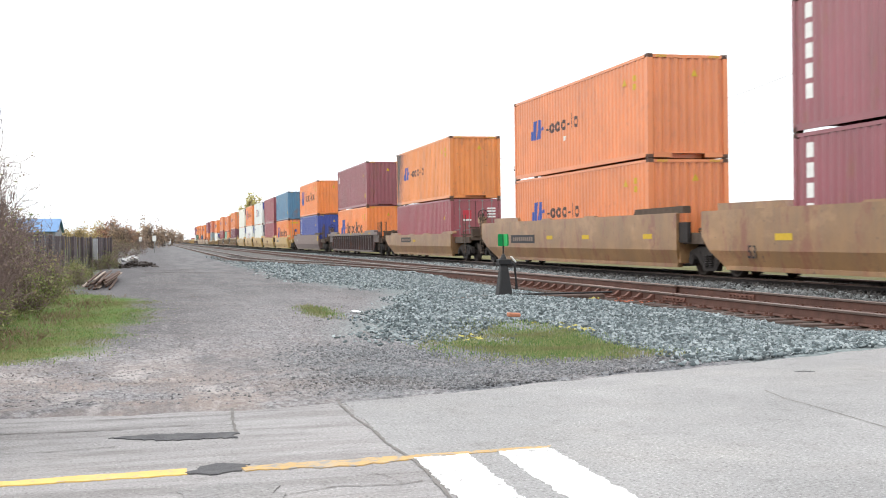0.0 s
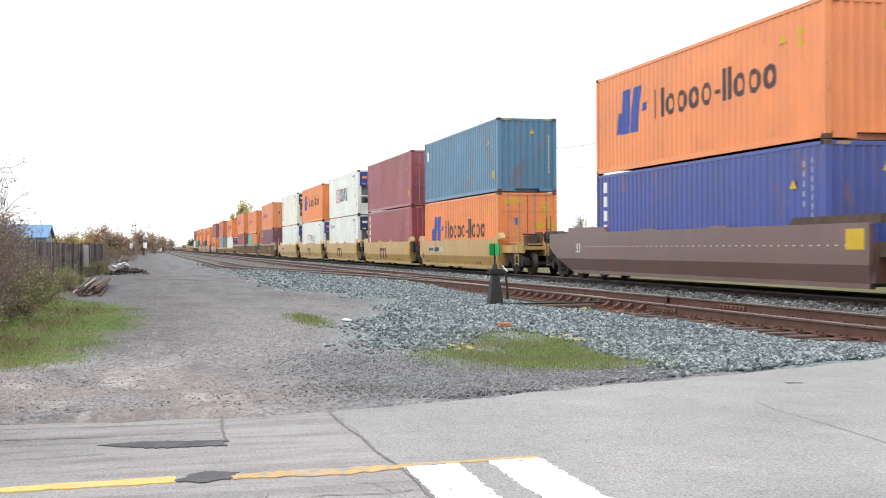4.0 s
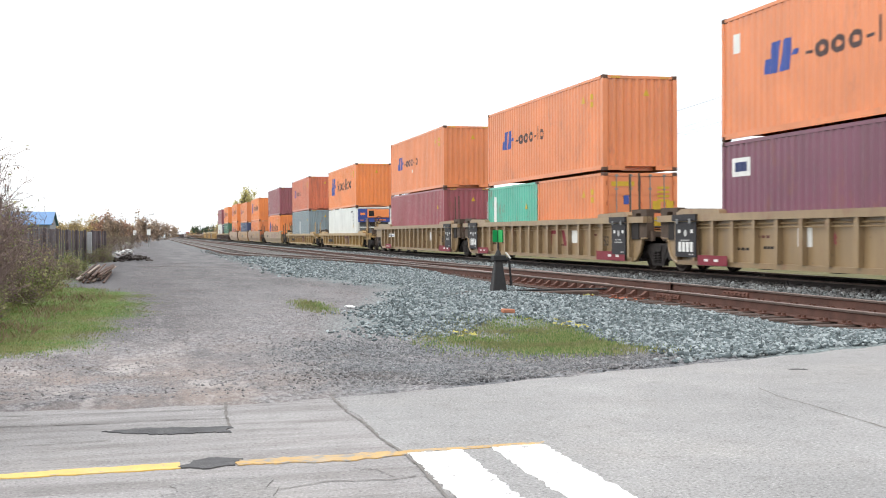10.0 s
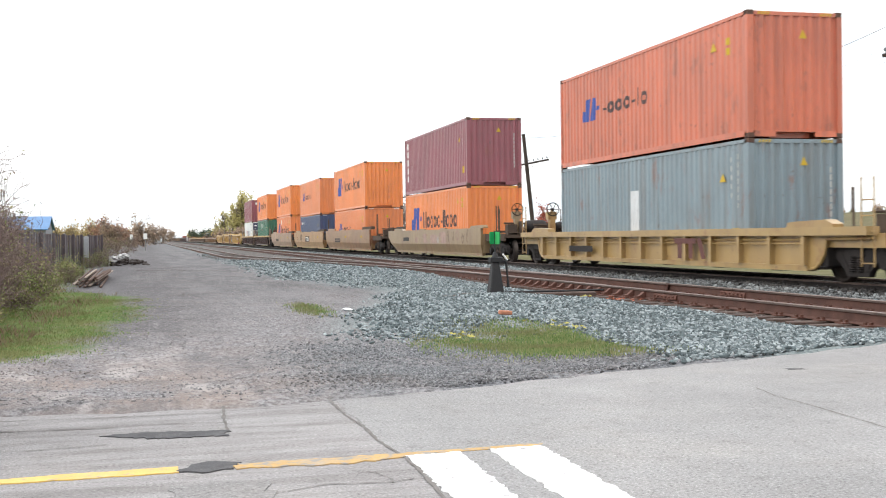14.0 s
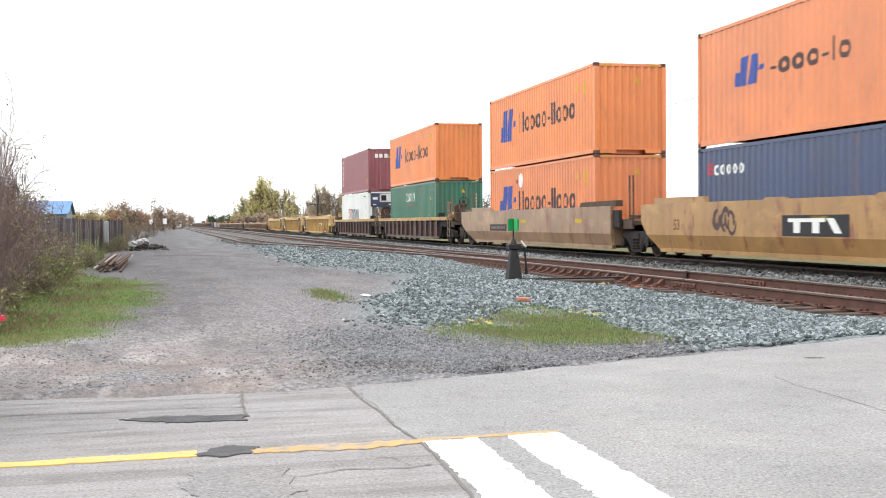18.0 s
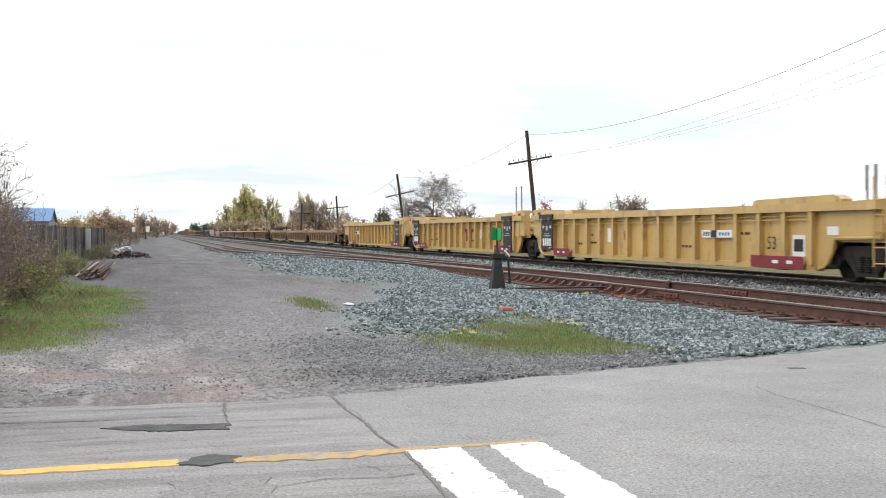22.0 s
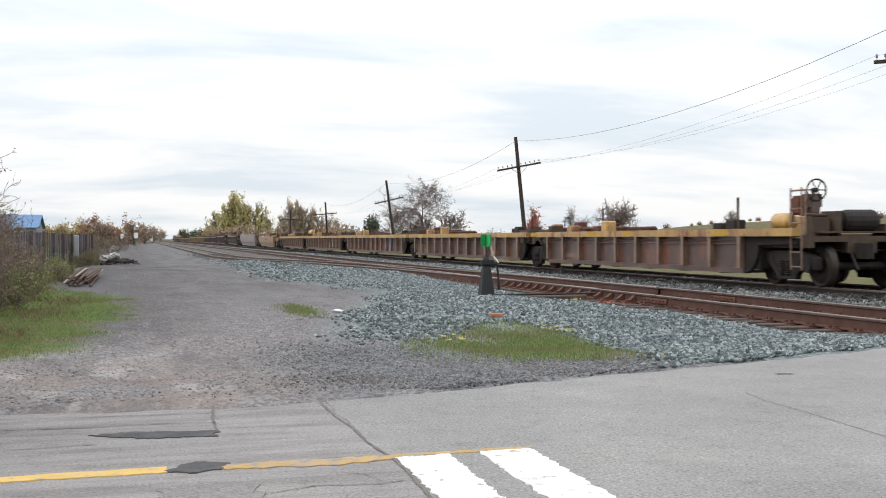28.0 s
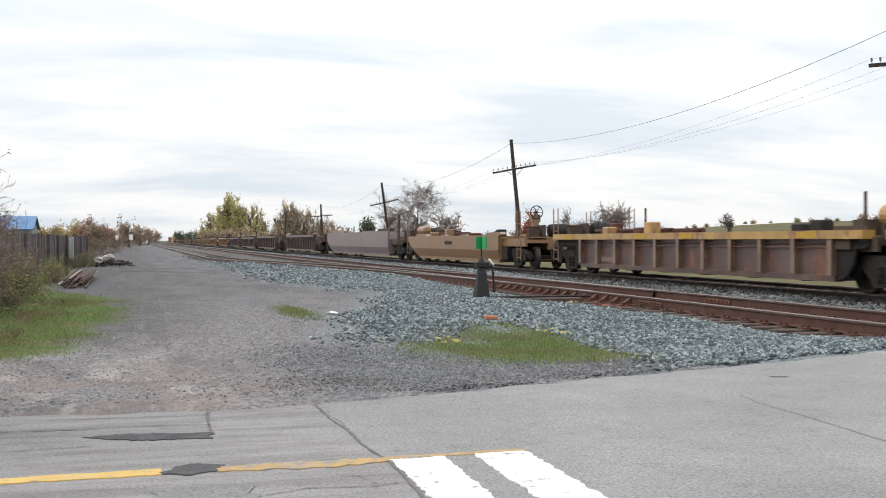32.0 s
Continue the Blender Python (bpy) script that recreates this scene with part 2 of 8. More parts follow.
def sheet(name, verts, faces, material, parent=None, smooth=False):
    me = bpy.data.meshes.new(name)
    me.from_pydata(verts, [], faces)
    me.materials.append(material)
    if smooth:
        for p in me.polygons:
            p.use_smooth = True
    me.update()
    ob = new(name, me)
    ob.parent = parent
    return ob


# ---- ground, road and tracks ----
ROAD_EDGE = [(-60, 7.2), (-12, 7.9), (-1, 8.18), (0.48, 8.02), (1.23, 8.09), (2.12, 8.36), (3.69, 8.97), (5.03, 9.44), (7.36, 10.3), (9, 10.9), (18, 12.2), (60, 13.0)]
RAIL_Z = 0.10
MAIN_X, SIDE_X = 14.41, 9.75
GAUGE = 0.7525
rng = np.random.default_rng(7)


# where the stone bed begins and where the grass verge ends: distance along the lane, x
BED_EDGE = [(13.0, 2.2), (15.0, 2.35), (16.7, 2.75), (18.5, 3.2), (21.6, 4.2), (26.0, 5.3), (28.4, 4.9), (33.0, 4.15), (44.0, 4.0), (70.0, 4.0)]
VERGE_EDGE = [(12.0, -1.6), (13.0, -1.1), (13.6, -0.75), (16.8, -0.55), (20.2, -0.22), (25.0, -0.3), (27.0, -1.0), (30.0, -2.2), (70.0, -3.0)]


def road_edge(x):
    return np.interp(x, [p[0] for p in ROAD_EDGE], [p[1] for p in ROAD_EDGE])


def smooth01(v):
    v = np.clip(v, 0, 1)
    return v * v * (3 - 2 * v)


def ground_z(x, y):
    x, y = np.asarray(x, float), np.asarray(y, float)
    d = y - road_edge(x)
    z = -0.10 + 0.085 * (1 - smooth01(d / 3.0))
    z = np.where(d < 0, -0.06, z)
    z = z - 0.28 * smooth01((x - 17.5) / 3.0) * smooth01(d / 6)
    bank = smooth01((x - 46) / 45) * smooth01((y - 10) / 40) * (1 - smooth01((y - 150) / 60))
    z = z + 3.9 * bank
    z = z - 0.05 * smooth01((x - 7.9) / 0.6) * smooth01((11.6 - x) / 0.6) * smooth01((d - 0.6) / 1.5)
    z = z + 0.25 * smooth01((-2.2 - x) / 5) * smooth01((y - 12) / 6)
    z = z + 0.105 * smooth01((y - 27) / 12) * smooth01((x - 3.5) / 2) * smooth01((12.6 - x) / 0.5)
    heap = smooth01((x - np.interp(y, [p[0] for p in BED_EDGE], [p[1] for p in BED_EDGE])) / 0.55) * smooth01((8.3 - x) / 0.8) * smooth01((y - 14.2) / 1.2) * smooth01((34 - y) / 6)
    z = z + heap * (0.06 + 0.045 * np.sin(x * 2.3 + 0.7 * y) * np.sin(y * 1.1 - 0.8 * x))
    return z + 0.02 * np.sin(x * 1.7 + 0.6 * y) * np.sin(y * 0.9 - x * 0.4) * smooth01(d / 2) * (np.abs(x) < 20)


def ground_material():
    m = bpy.data.materials.new("gravel_lane_and_grass")
    m.use_nodes = True
    nt = m.node_tree
    b = nt.nodes["Principled BSDF"]
    co = nt.nodes.new("ShaderNodeTexCoord").outputs["Object"]
    sep = nt.nodes.new("ShaderNodeSeparateXYZ")
    nt.links.new(co, sep.inputs[0])

    def nz(s, d=4.0, r=0.55, stretch=None):
        v = co
        if stretch:
            mp = nt.nodes.new("ShaderNodeMapping")
            mp.inputs["Scale"].default_value = stretch
            nt.links.new(co, mp.inputs[0])
            v = mp.outputs[0]
        n = nt.nodes.new("ShaderNodeTexNoise")
        n.inputs["Scale"].default_value, n.inputs["Detail"].default_value, n.inputs["Roughness"].default_value = s, d, r
        nt.links.new(v, n.inputs["Vector"])
        return n.outputs["Fac"]

    def ma(op, a, c=None):
        n = nt.nodes.new("ShaderNodeMath")
        n.operation = op
        for i, v in enumerate((a, c)):
            if v is None:
                continue
            if isinstance(v, (int, float)):
                n.inputs[i].default_value = v
            else:
                nt.links.new(v, n.inputs[i])
        return n.outputs[0]

    def span(v, lo, hi, a=0.0, c=1.0):
        r = nt.nodes.new("ShaderNodeMapRange")
        r.inputs[1].default_value, r.inputs[2].default_value, r.inputs[3].default_value, r.inputs[4].default_value = lo, hi, a, c
        nt.links.new(v, r.inputs[0])
        return r.outputs[0]

    def mix(f, a, c):
        x = nt.nodes.new("ShaderNodeMix")
        x.data_type = "RGBA"
        for i, v in ((0, f), (6, a), (7, c)):
            if isinstance(v, (tuple, list)):
                x.inputs[i].default_value = (*v, 1)
            elif isinstance(v, (int, float)):
                x.inputs[i].default_value = v
            else:
                nt.links.new(v, x.inputs[i])
        return x.outputs[2]

    def border(along, pts, far):
        """The x at which a zone begins, by the distance along the lane."""
        n = nt.nodes.new("ShaderNodeFloatCurve")
        cv = n.mapping.curves[0]
        cv.points[0].location, cv.points[1].location = (0, (pts[0][1] + 10) / 20), (1, (pts[-1][1] + 10) / 20)
        for y_, x_ in pts:
            cv.points.new(y_ / far, (x_ + 10) / 20)
        for p_ in cv.points:
            p_.handle_type = "VECTOR"
        n.mapping.update()
        nt.links.new(ma("DIVIDE", along, far), n.inputs["Value"])
        return ma("SUBTRACT", ma("MULTIPLY", n.outputs[0], 20.0), 10.0)

    k = 0.71
    c = lambda r_, g_, b_: tuple(v * k for v in lin((r_, g_, b_)))
    wob = ma("MULTIPLY", ma("SUBTRACT", nz(0.9, 5), 0.5), 2.2)
    x, y = ma("ADD", sep.outputs[0], ma("MULTIPLY", wob, 0.7)), ma("ADD", sep.outputs[1], ma("MULTIPLY", wob, 1.6))
    stones = nz(24, 6, 0.75, (1.0, 0.55, 1))
    grit = nz(70, 3, 0.6)
    # packed grey gravel with brown earth worn through near the road, pale dusty streaks and dark damp ones
    gravel = mix(span(stones, 0.42, 0.58), c(108, 105, 107), c(174, 171, 172))
    earthy = ma("MULTIPLY", span(y, 14.5, 11.0), span(x, 2.4, 0.8))
    gravel = mix(ma("MULTIPLY", ma("ADD", ma("MULTIPLY", earthy, 0.75), 0.15), span(nz(0.9, 7, 0.72), 0.40, 0.60)), gravel, c(160, 145, 137))
    gravel = mix(span(nz(1.3, 8, 0.76, (1.0, 0.35, 1)), 0.51, 0.61, 0, 0.65), gravel, c(108, 105, 108))
    gravel = mix(ma("MULTIPLY", span(nz(1.7, 8, 0.74, (1.0, 0.35, 1)), 0.52, 0.62, 0, 0.7), ma("ADD", ma("MULTIPLY", earthy, 0.7), 0.3)), gravel, c(202, 194, 189))
    gravel = mix(span(nz(5.5, 6, 0.7, (1.0, 0.4, 1)), 0.54, 0.66, 0, 0.4), gravel, c(124, 120, 121))
    gravel = mix(span(y, 15.0, 30.0, 0, 0.8), gravel, mix(span(nz(0.9, 8, 0.75, (1.0, 0.2, 1)), 0.44, 0.58), c(90, 89, 91), c(124, 122, 123)))
    wear = ma("MULTIPLY", ma("MULTIPLY", span(x, 0.7, 1.9), span(y, 14.2, 12.4)), span(nz(1.7, 6, 0.65), 0.34, 0.56))
    gravel = mix(ma("MULTIPLY", wear, 0.8), gravel, mix(span(stones, 0.4, 0.62), c(84, 85, 90), c(138, 144, 148)))
    gravel = mix(span(grit, 0.54, 0.72, 0, 0.45), gravel, c(100, 96, 97))
    gravel = mix(span(grit, 0.46, 0.32, 0, 0.4), gravel, c(202, 199, 197))
    margin = ma("MULTIPLY", ma("MULTIPLY", span(x, -2.6, -1.4), span(x, 1.5, 0.3)), span(y, 13.0, 16.5))
    gravel = mix(ma("MULTIPLY", margin, span(nz(2.1, 7, 0.72), 0.34, 0.6, 0.2, 0.75)), gravel, mix(span(stones, 0.4, 0.6), c(78, 75, 77), c(116, 112, 113)))
    bed = mix(span(stones, 0.38, 0.62), c(94, 103, 104), c(164, 175, 175))
    bed = mix(span(nz(3.0, 5, 0.65), 0.5, 0.64, 0, 0.4), bed, c(134, 137, 134))
    edge = border(y, BED_EDGE, 70.0)
    in_bed = ma("MULTIPLY", span(ma("SUBTRACT", x, edge), -0.5, 0.6), span(y, 13.4, 15.4))
    in_bed = ma("MAXIMUM", in_bed, ma("MULTIPLY", span(x, 5.0, 6.2), span(y, 30.0, 24.0)))
    in_bed = ma("MAXIMUM", in_bed, span(x, 5.9, 6.6))
    col = mix(in_bed, gravel, bed)
    dusty = ma("MULTIPLY", ma("MULTIPLY", span(sep.outputs[0], 8.2, 8.7), span(sep.outputs[0], 11.2, 10.8)), span(sep.outputs[1], 10.0, 12.0))
    dusty = ma("MAXIMUM", dusty, ma("MULTIPLY", ma("MULTIPLY", span(sep.outputs[0], 3.8, 4.6), span(sep.outputs[0], 11.2, 10.8)), span(sep.outputs[1], 56.0, 72.0, 0, 0.8)))
    col = mix(dusty, col, mix(span(stones, 0.35, 0.65), c(70, 62, 58), c(122, 113, 108)))
    # oil stain plus the train's shade, both put into the bed colour
    oil_and_shade = ma("MULTIPLY", span(x, 12.9, 13.5), span(x, 15.6, 16.4, 1, 0))
    col = mix(oil_and_shade, col, mix(span(stones, 0.3, 0.7), c(40, 37, 36), c(84, 80, 78)))
    turf = mix(span(nz(0.9, 6, 0.65), 0.42, 0.6), c(92, 122, 56), c(120, 130, 74))
    turf = mix(span(nz(1.5, 6, 0.7), 0.54, 0.62, 0, 0.75), turf, c(138, 120, 106))
    turf = mix(span(x, 17.0, 19.0, 0, 0.95), turf, mix(span(nz(0.7, 6, 0.7), 0.42, 0.6), c(104, 102, 70), c(128, 118, 86)))
    turf = mix(span(x, 38.0, 50.0), turf, mix(span(nz(0.5, 6, 0.7), 0.42, 0.6), c(108, 101, 74), c(128, 116, 90)))
    turf = mix(span(nz(18, 4), 0.45, 0.62, 0, 0.6), turf, c(98, 100, 60))
    left = ma("MULTIPLY", span(ma("SUBTRACT", x, border(y, VERGE_EDGE, 70.0)), -0.35, 0.2, 1, 0), span(y, 12.3, 13.4))
    right = span(x, 17.3, 18.6)
    col = mix(ma("MAXIMUM", left, right), col, turf)
    nt.links.new(col, b.inputs["Base Color"])
    b.inputs["Roughness"].default_value = 0.95
    b.inputs["Specular IOR Level"].default_value = 0.15
    bp = nt.nodes.new("ShaderNodeBump")
    bp.inputs["Strength"].default_value, bp.inputs["Distance"].default_value = 0.7, 0.03
    nt.links.new(stones, bp.inputs["Height"])
    nt.links.new(bp.outputs[0], b.inputs["Normal"])
    return m


def steps(*parts):
    out = []
    for a, b_, s in parts:
        out += list(np.arange(a, b_, s))
    return np.array(out + [parts[-1][1]])


def build_ground():
    xs = steps((-1500, -100, 200), (-100, -20, 10), (-20, 20, 0.5), (20, 120, 5), (120, 400, 40), (400, 3000, 300))
    ys = steps((-1400, -300, 100), (-300, -20, 40), (-20, 4, 4), (4, 45, 0.5), (45, 120, 5), (120, 400, 20), (400, 4000, 300))
    X, Y = np.meshgrid(xs, ys)
    Z = ground_z(X, Y)
    n, w = len(ys), len(xs)
    verts = np.stack([X.ravel(), Y.ravel(), Z.ravel()], 1)
    i = (np.arange(n - 1)[:, None] * w + np.arange(w - 1)[None]).ravel()
    faces = np.stack([i, i + 1, i + 1 + w, i + w], 1)
    ob = sheet("ground", verts.tolist(), faces.tolist(), ground_material(), smooth=True)
    tagged(ob, "grey gravel lane, stone bed and rough grass", "ground", kind="structure")


def asphalt(name, rgb, k, banded=False):
    """Worn asphalt: pale stones in grey binder, stains and polished tracks."""
    m = mat(name, rgb, k=k, rough=0.9, vary=0.09, scale=0.8, grime=(160, 155, 150), dirt=0.4, bump=0.6, fine=55, spec=0.2)
    nt = m.node_tree
    b = nt.nodes["Principled BSDF"]
    old = b.inputs["Base Color"].links[0].from_socket
    co = nt.nodes.new("ShaderNodeTexCoord").outputs["Object"]
    for sc, lo, hi, tone in ((60, 0.56, 0.66, 0.64), (60, 0.44, 0.34, 1.32), (170, 0.56, 0.68, 0.7), (130, 0.60, 0.66, 1.4), (4.5, 0.55, 0.68, 0.88), (0.9, 0.5, 0.66, 1.1)):
        n = nt.nodes.new("ShaderNodeTexNoise")
        n.inputs["Scale"].default_value, n.inputs["Detail"].default_value = sc, 4
        nt.links.new(co, n.inputs["Vector"])
        r = nt.nodes.new("ShaderNodeMapRange")
        r.inputs[1].default_value, r.inputs[2].default_value, r.inputs[3].default_value, r.inputs[4].default_value = lo, hi, 0, 1
        nt.links.new(n.outputs["Fac"], r.inputs[0])
        x = nt.nodes.new("ShaderNodeMix")
        x.data_type, x.blend_type = "RGBA", "MULTIPLY"
        x.inputs[7].default_value = (tone, tone, tone, 1)
        nt.links.new(r.outputs[0], x.inputs[0])
        nt.links.new(old, x.inputs[6])
        old = x.outputs[2]
    if banded:
        # dark bands worn along the lane of traffic
        mp = nt.nodes.new("ShaderNodeMapping")
        mp.inputs["Scale"].default_value = (0.35, 2.6, 1)
        nt.links.new(co, mp.inputs[0])
        for sc, lo, hi, tone in ((1.1, 0.50, 0.60, 0.80), (2.6, 0.52, 0.62, 0.86)):
            n = nt.nodes.new("ShaderNodeTexNoise")
            n.inputs["Scale"].default_value, n.inputs["Detail"].default_value, n.inputs["Roughness"].default_value = sc, 6, 0.6
            nt.links.new(mp.outputs[0], n.inputs["Vector"])
            r = nt.nodes.new("ShaderNodeMapRange")
            r.inputs[1].default_value, r.inputs[2].default_value = lo, hi
            nt.links.new(n.outputs["Fac"], r.inputs[0])
            x = nt.nodes.new("ShaderNodeMix")
            x.data_type, x.blend_type = "RGBA", "MULTIPLY"
            x.inputs[7].default_value = (tone, tone * 0.99, tone * 0.985, 1)
            nt.links.new(r.outputs[0], x.inputs[0])
            nt.links.new(old, x.inputs[6])
            old = x.outputs[2]
    nt.links.new(old, b.inputs["Base Color"])
    return m


def build_road():
    z = lambda x: 0.0 if x < 7.6 else (0.09 * min(1, (x - 7.6) / 1.2) if x < 17.5 else max(0.0, 0.09 - 0.09 * (x - 17.5) / 2))
    xs = sorted(set([p[0] for p in ROAD_EDGE] + [7.6, 8.8, 17.5, 19.5, -30, 35] + list(np.arange(-10, 12, 0.35))))
    verts, faces = [], []
    for x in xs:
        e = float(road_edge(x)) + 0.05 * math.sin(7 * x) + 0.04 * math.sin(17 * x + 1)
        for y, dz in ((-14, 0), (e - 0.25, 0), (e, -0.02), (e + 0.02, -0.12)):
            verts.append((x, y, z(x) + dz))
    for i in range(len(xs) - 1):
        for j in range(3):
            a = i * 4 + j
            faces.append((a, a + 4, a + 5, a + 1))
    road = sheet("road", verts, faces, asphalt("weathered_asphalt", (188, 184, 183), 0.575, True))
    tagged(road, "pale worn asphalt road with cracks and patches", "road", kind="structure")

    def strip(name, pts, h, material, label):
        vs = [(p[0], p[1], h) for p in pts] + [(p[0], p[1], 0.0005) for p in pts]
        n = len(pts)
        fs = [tuple(range(n))] + [(i, i + n, (i + 1) % n + n, (i + 1) % n) for i in range(n)]
        return tagged(sheet(name, vs, fs, material, road), label)

    def ragged(pts, amp, step, seed):
        """Outline with a worn, uneven edge."""
        r = random.Random(seed)
        out = []
        for (ax, ay), (bx, by) in zip(pts, pts[1:] + pts[:1]):
            n = max(1, int(math.hypot(bx - ax, by - ay) / step))
            for i in range(n):
                out.append((ax + (bx - ax) * i / n + r.uniform(-amp, amp), ay + (by - ay) * i / n + r.uniform(-amp, amp)))
        return out

    m_y = mat("worn_yellow_road_paint", (236, 196, 110), k=0.75, rough=0.7, vary=0.1, scale=4, grime=(186, 170, 140), dirt=0.6, fine=80, bump=0.2)
    m_y2 = mat("faded_yellow_road_paint", (206, 168, 106), k=0.75, rough=0.75, vary=0.14, scale=5, grime=(158, 148, 136), dirt=0.9, fine=80, bump=0.2)
    m_w = mat("worn_white_road_paint", (248, 248, 246), k=0.85, rough=0.7, vary=0.04, scale=3, grime=(176, 172, 168), dirt=0.75, fine=80, bump=0.2)
    chipped(m_w, (176, 172, 170), 9.0, 0.57, 0.64)
    chipped(m_y, (180, 172, 160), 14.0, 0.56, 0.66)
    chipped(m_y2, (172, 166, 158), 12.0, 0.49, 0.57)
    m_tar = mat("tar_patch", (86, 85, 87), k=0.8, rough=0.9, vary=0.2, scale=7, dirt=0.6, grime=(120, 118, 116), fine=90, bump=0.5)
    m_tar2 = asphalt("grey_asphalt_patch", (164, 161, 160), 0.62)
    m_crack = mat("open_crack", (132, 127, 123), k=0.7, rough=1.0, vary=0.2, scale=9)
    m_pale = asphalt("newer_pale_asphalt", (190, 188, 187), 0.52)
    strip("asphalt_repair", ragged([(1.25, 8.0), (1.24, 6.8), (1.28, 5.5), (1.3, 3.0), (1.3, -13), (14, -13), (14, 11.0), (7.36, 10.1), (5.03, 9.25), (3.69, 8.78), (2.12, 8.2)], 0.02, 0.2, 5),
          0.003, m_pale, "lighter newer asphalt")
    strip("yellow_line", ragged([(-14, 5.95), (-14, 5.82), (-0.7, 5.77), (0.13, 5.79), (0.13, 5.93), (-0.7, 5.89)], 0.012, 0.06, 1), 0.006, m_y, "yellow edge line")
    strip("yellow_line", ragged([(0.38, 5.8), (0.92, 5.75), (1.27, 5.81), (1.29, 5.92), (0.93, 5.92), (0.4, 5.92)], 0.02, 0.04, 2), 0.006, m_y2, "faded yellow line")
    strip("yellow_line", ragged([(1.28, 5.87), (2.04, 5.90), (2.07, 5.97), (1.3, 5.93)], 0.008, 0.06, 3), 0.0066, m_y2, "faded yellow line")
    strip("white_bar", ragged([(1.285, 5.86), (1.57, 5.86), (1.52, 4.0), (1.25, 4.0)], 0.013, 0.035, 4), 0.008, m_w, "white painted bar")
    strip("white_bar", ragged([(1.745, 5.88), (2.04, 5.895), (2.0, 4.0), (1.71, 4.0)], 0.013, 0.035, 6), 0.008, m_w, "white painted bar")
    strip("tar_patch", ragged([(-0.29, 7.02), (-0.01, 7.06), (0.44, 6.97), (0.42, 6.78), (-0.01, 6.82)], 0.022, 0.03, 7), 0.006, m_tar, "dark tar patch")
    strip("tar_patch", ragged([(0.12, 5.81), (0.2, 5.96), (0.3, 6.02), (0.43, 5.94), (0.38, 5.8), (0.26, 5.74)], 0.014, 0.025, 8), 0.0075, m_tar, "dark tar patch")
    strip("grey_patch", ragged([(0.07, 5.4), (0.26, 5.55), (0.53, 5.42), (0.53, 4.6), (0.1, 4.4)], 0.05, 0.05, 9), 0.005, m_tar2, "grey asphalt patch")

    def crack(pts, w, seed):
        r = random.Random(seed)
        fine = []
        for (ax, ay), (bx, by) in zip(pts, pts[1:]):
            n = max(1, int(math.hypot(bx - ax, by - ay) / 0.06))
            fine += [(ax + (bx - ax) * i / n, ay + (by - ay) * i / n) for i in range(n)]
        fine.append(pts[-1])
        dx, dy = pts[-1][0] - pts[0][0], pts[-1][1] - pts[0][1]
        d = math.hypot(dx, dy)
        nx, ny = -dy / d, dx / d
        a = [(x + nx * (w + o) / 1 + nx * s, y + ny * (w + o) + ny * s) for (x, y), o, s in zip(fine, (r.uniform(-w * .7, w * .7) for _ in fine), (r.uniform(-.003, .003) for _ in fine))]
        b = [(x - nx * (w + o), y - ny * (w + o)) for (x, y), o in zip(fine, (r.uniform(-w * .7, w * .7) for _ in fine))]
        n = len(a)
        vs = [(*p_, 0.0045) for p_ in a + b]
        tagged(sheet("crack", vs, [(i, i + 1, i + 1 + n, i + n) for i in range(n - 1)], m_crack, road), "open crack")

    crack([(1.22, 8.1), (1.21, 7.36), (1.24, 6.82), (1.23, 6.36), (1.26, 5.95), (1.27, 5.5), (1.22, 4.6)], 0.009, 1)
    crack([(4.3, 7.6), (4.21, 7.17), (4.2, 6.76), (4.17, 6.39), (4.14, 6.02), (4.1, 5.5)], 0.006, 8)
    strip("tar_patch", ragged([(5.11, 8.50), (5.25, 8.47), (5.26, 8.53), (5.12, 8.57)], 0.012, 0.03, 11), 0.006, m_tar, "dark tar spot")
    crack([(0.48, 8.0), (0.45, 7.5), (0.44, 6.96)], 0.008, 2)
    crack([(0.5, 5.17), (0.78, 5.3), (1.07, 5.25), (1.2, 5.3)], 0.004, 3)
    crack([(-1.6, 7.4), (-0.89, 7.36), (-0.32, 7.3), (0.2, 7.34), (0.45, 7.28)], 0.006, 4)
    crack([(-2.0, 7.75), (-0.9, 7.78), (0.0, 7.72), (0.46, 7.7)], 0.006, 5)
    crack([(-1.6, 6.7), (-0.6, 6.65), (-0.25, 6.7)], 0.004, 6)
    crack([(0.9, 5.6), (1.05, 5.5), (1.1, 5.3)], 0.003, 7)


def divert(y):
    """How far the diverging track has left the siding at y, until it runs beside it."""
    y = max(y, 24.0)
    if y < 55:
        return 0.00285 * (y - 24) ** 2
    s = 2 * 0.00285 * 31
    d = 0.00285 * 31 ** 2 + s * min(y - 55, 3.0)
    e = min(max(y - 58, 0.0), 15.7)
    return d + s * e - s * e * e / 31.4


RAIL_PROFILE = [(-0.07, -0.18), (0.07, -0.18), (0.07, -0.168), (0.012, -0.15), (0.009, -0.045), (0.035, -0.036), (0.037, -0.008), (0.03, 0.0), (-0.03, 0.0), (-0.037, -0.008), (-0.035, -0.036),
                (-0.009, -0.045), (-0.012, -0.15), (-0.07, -0.168)]


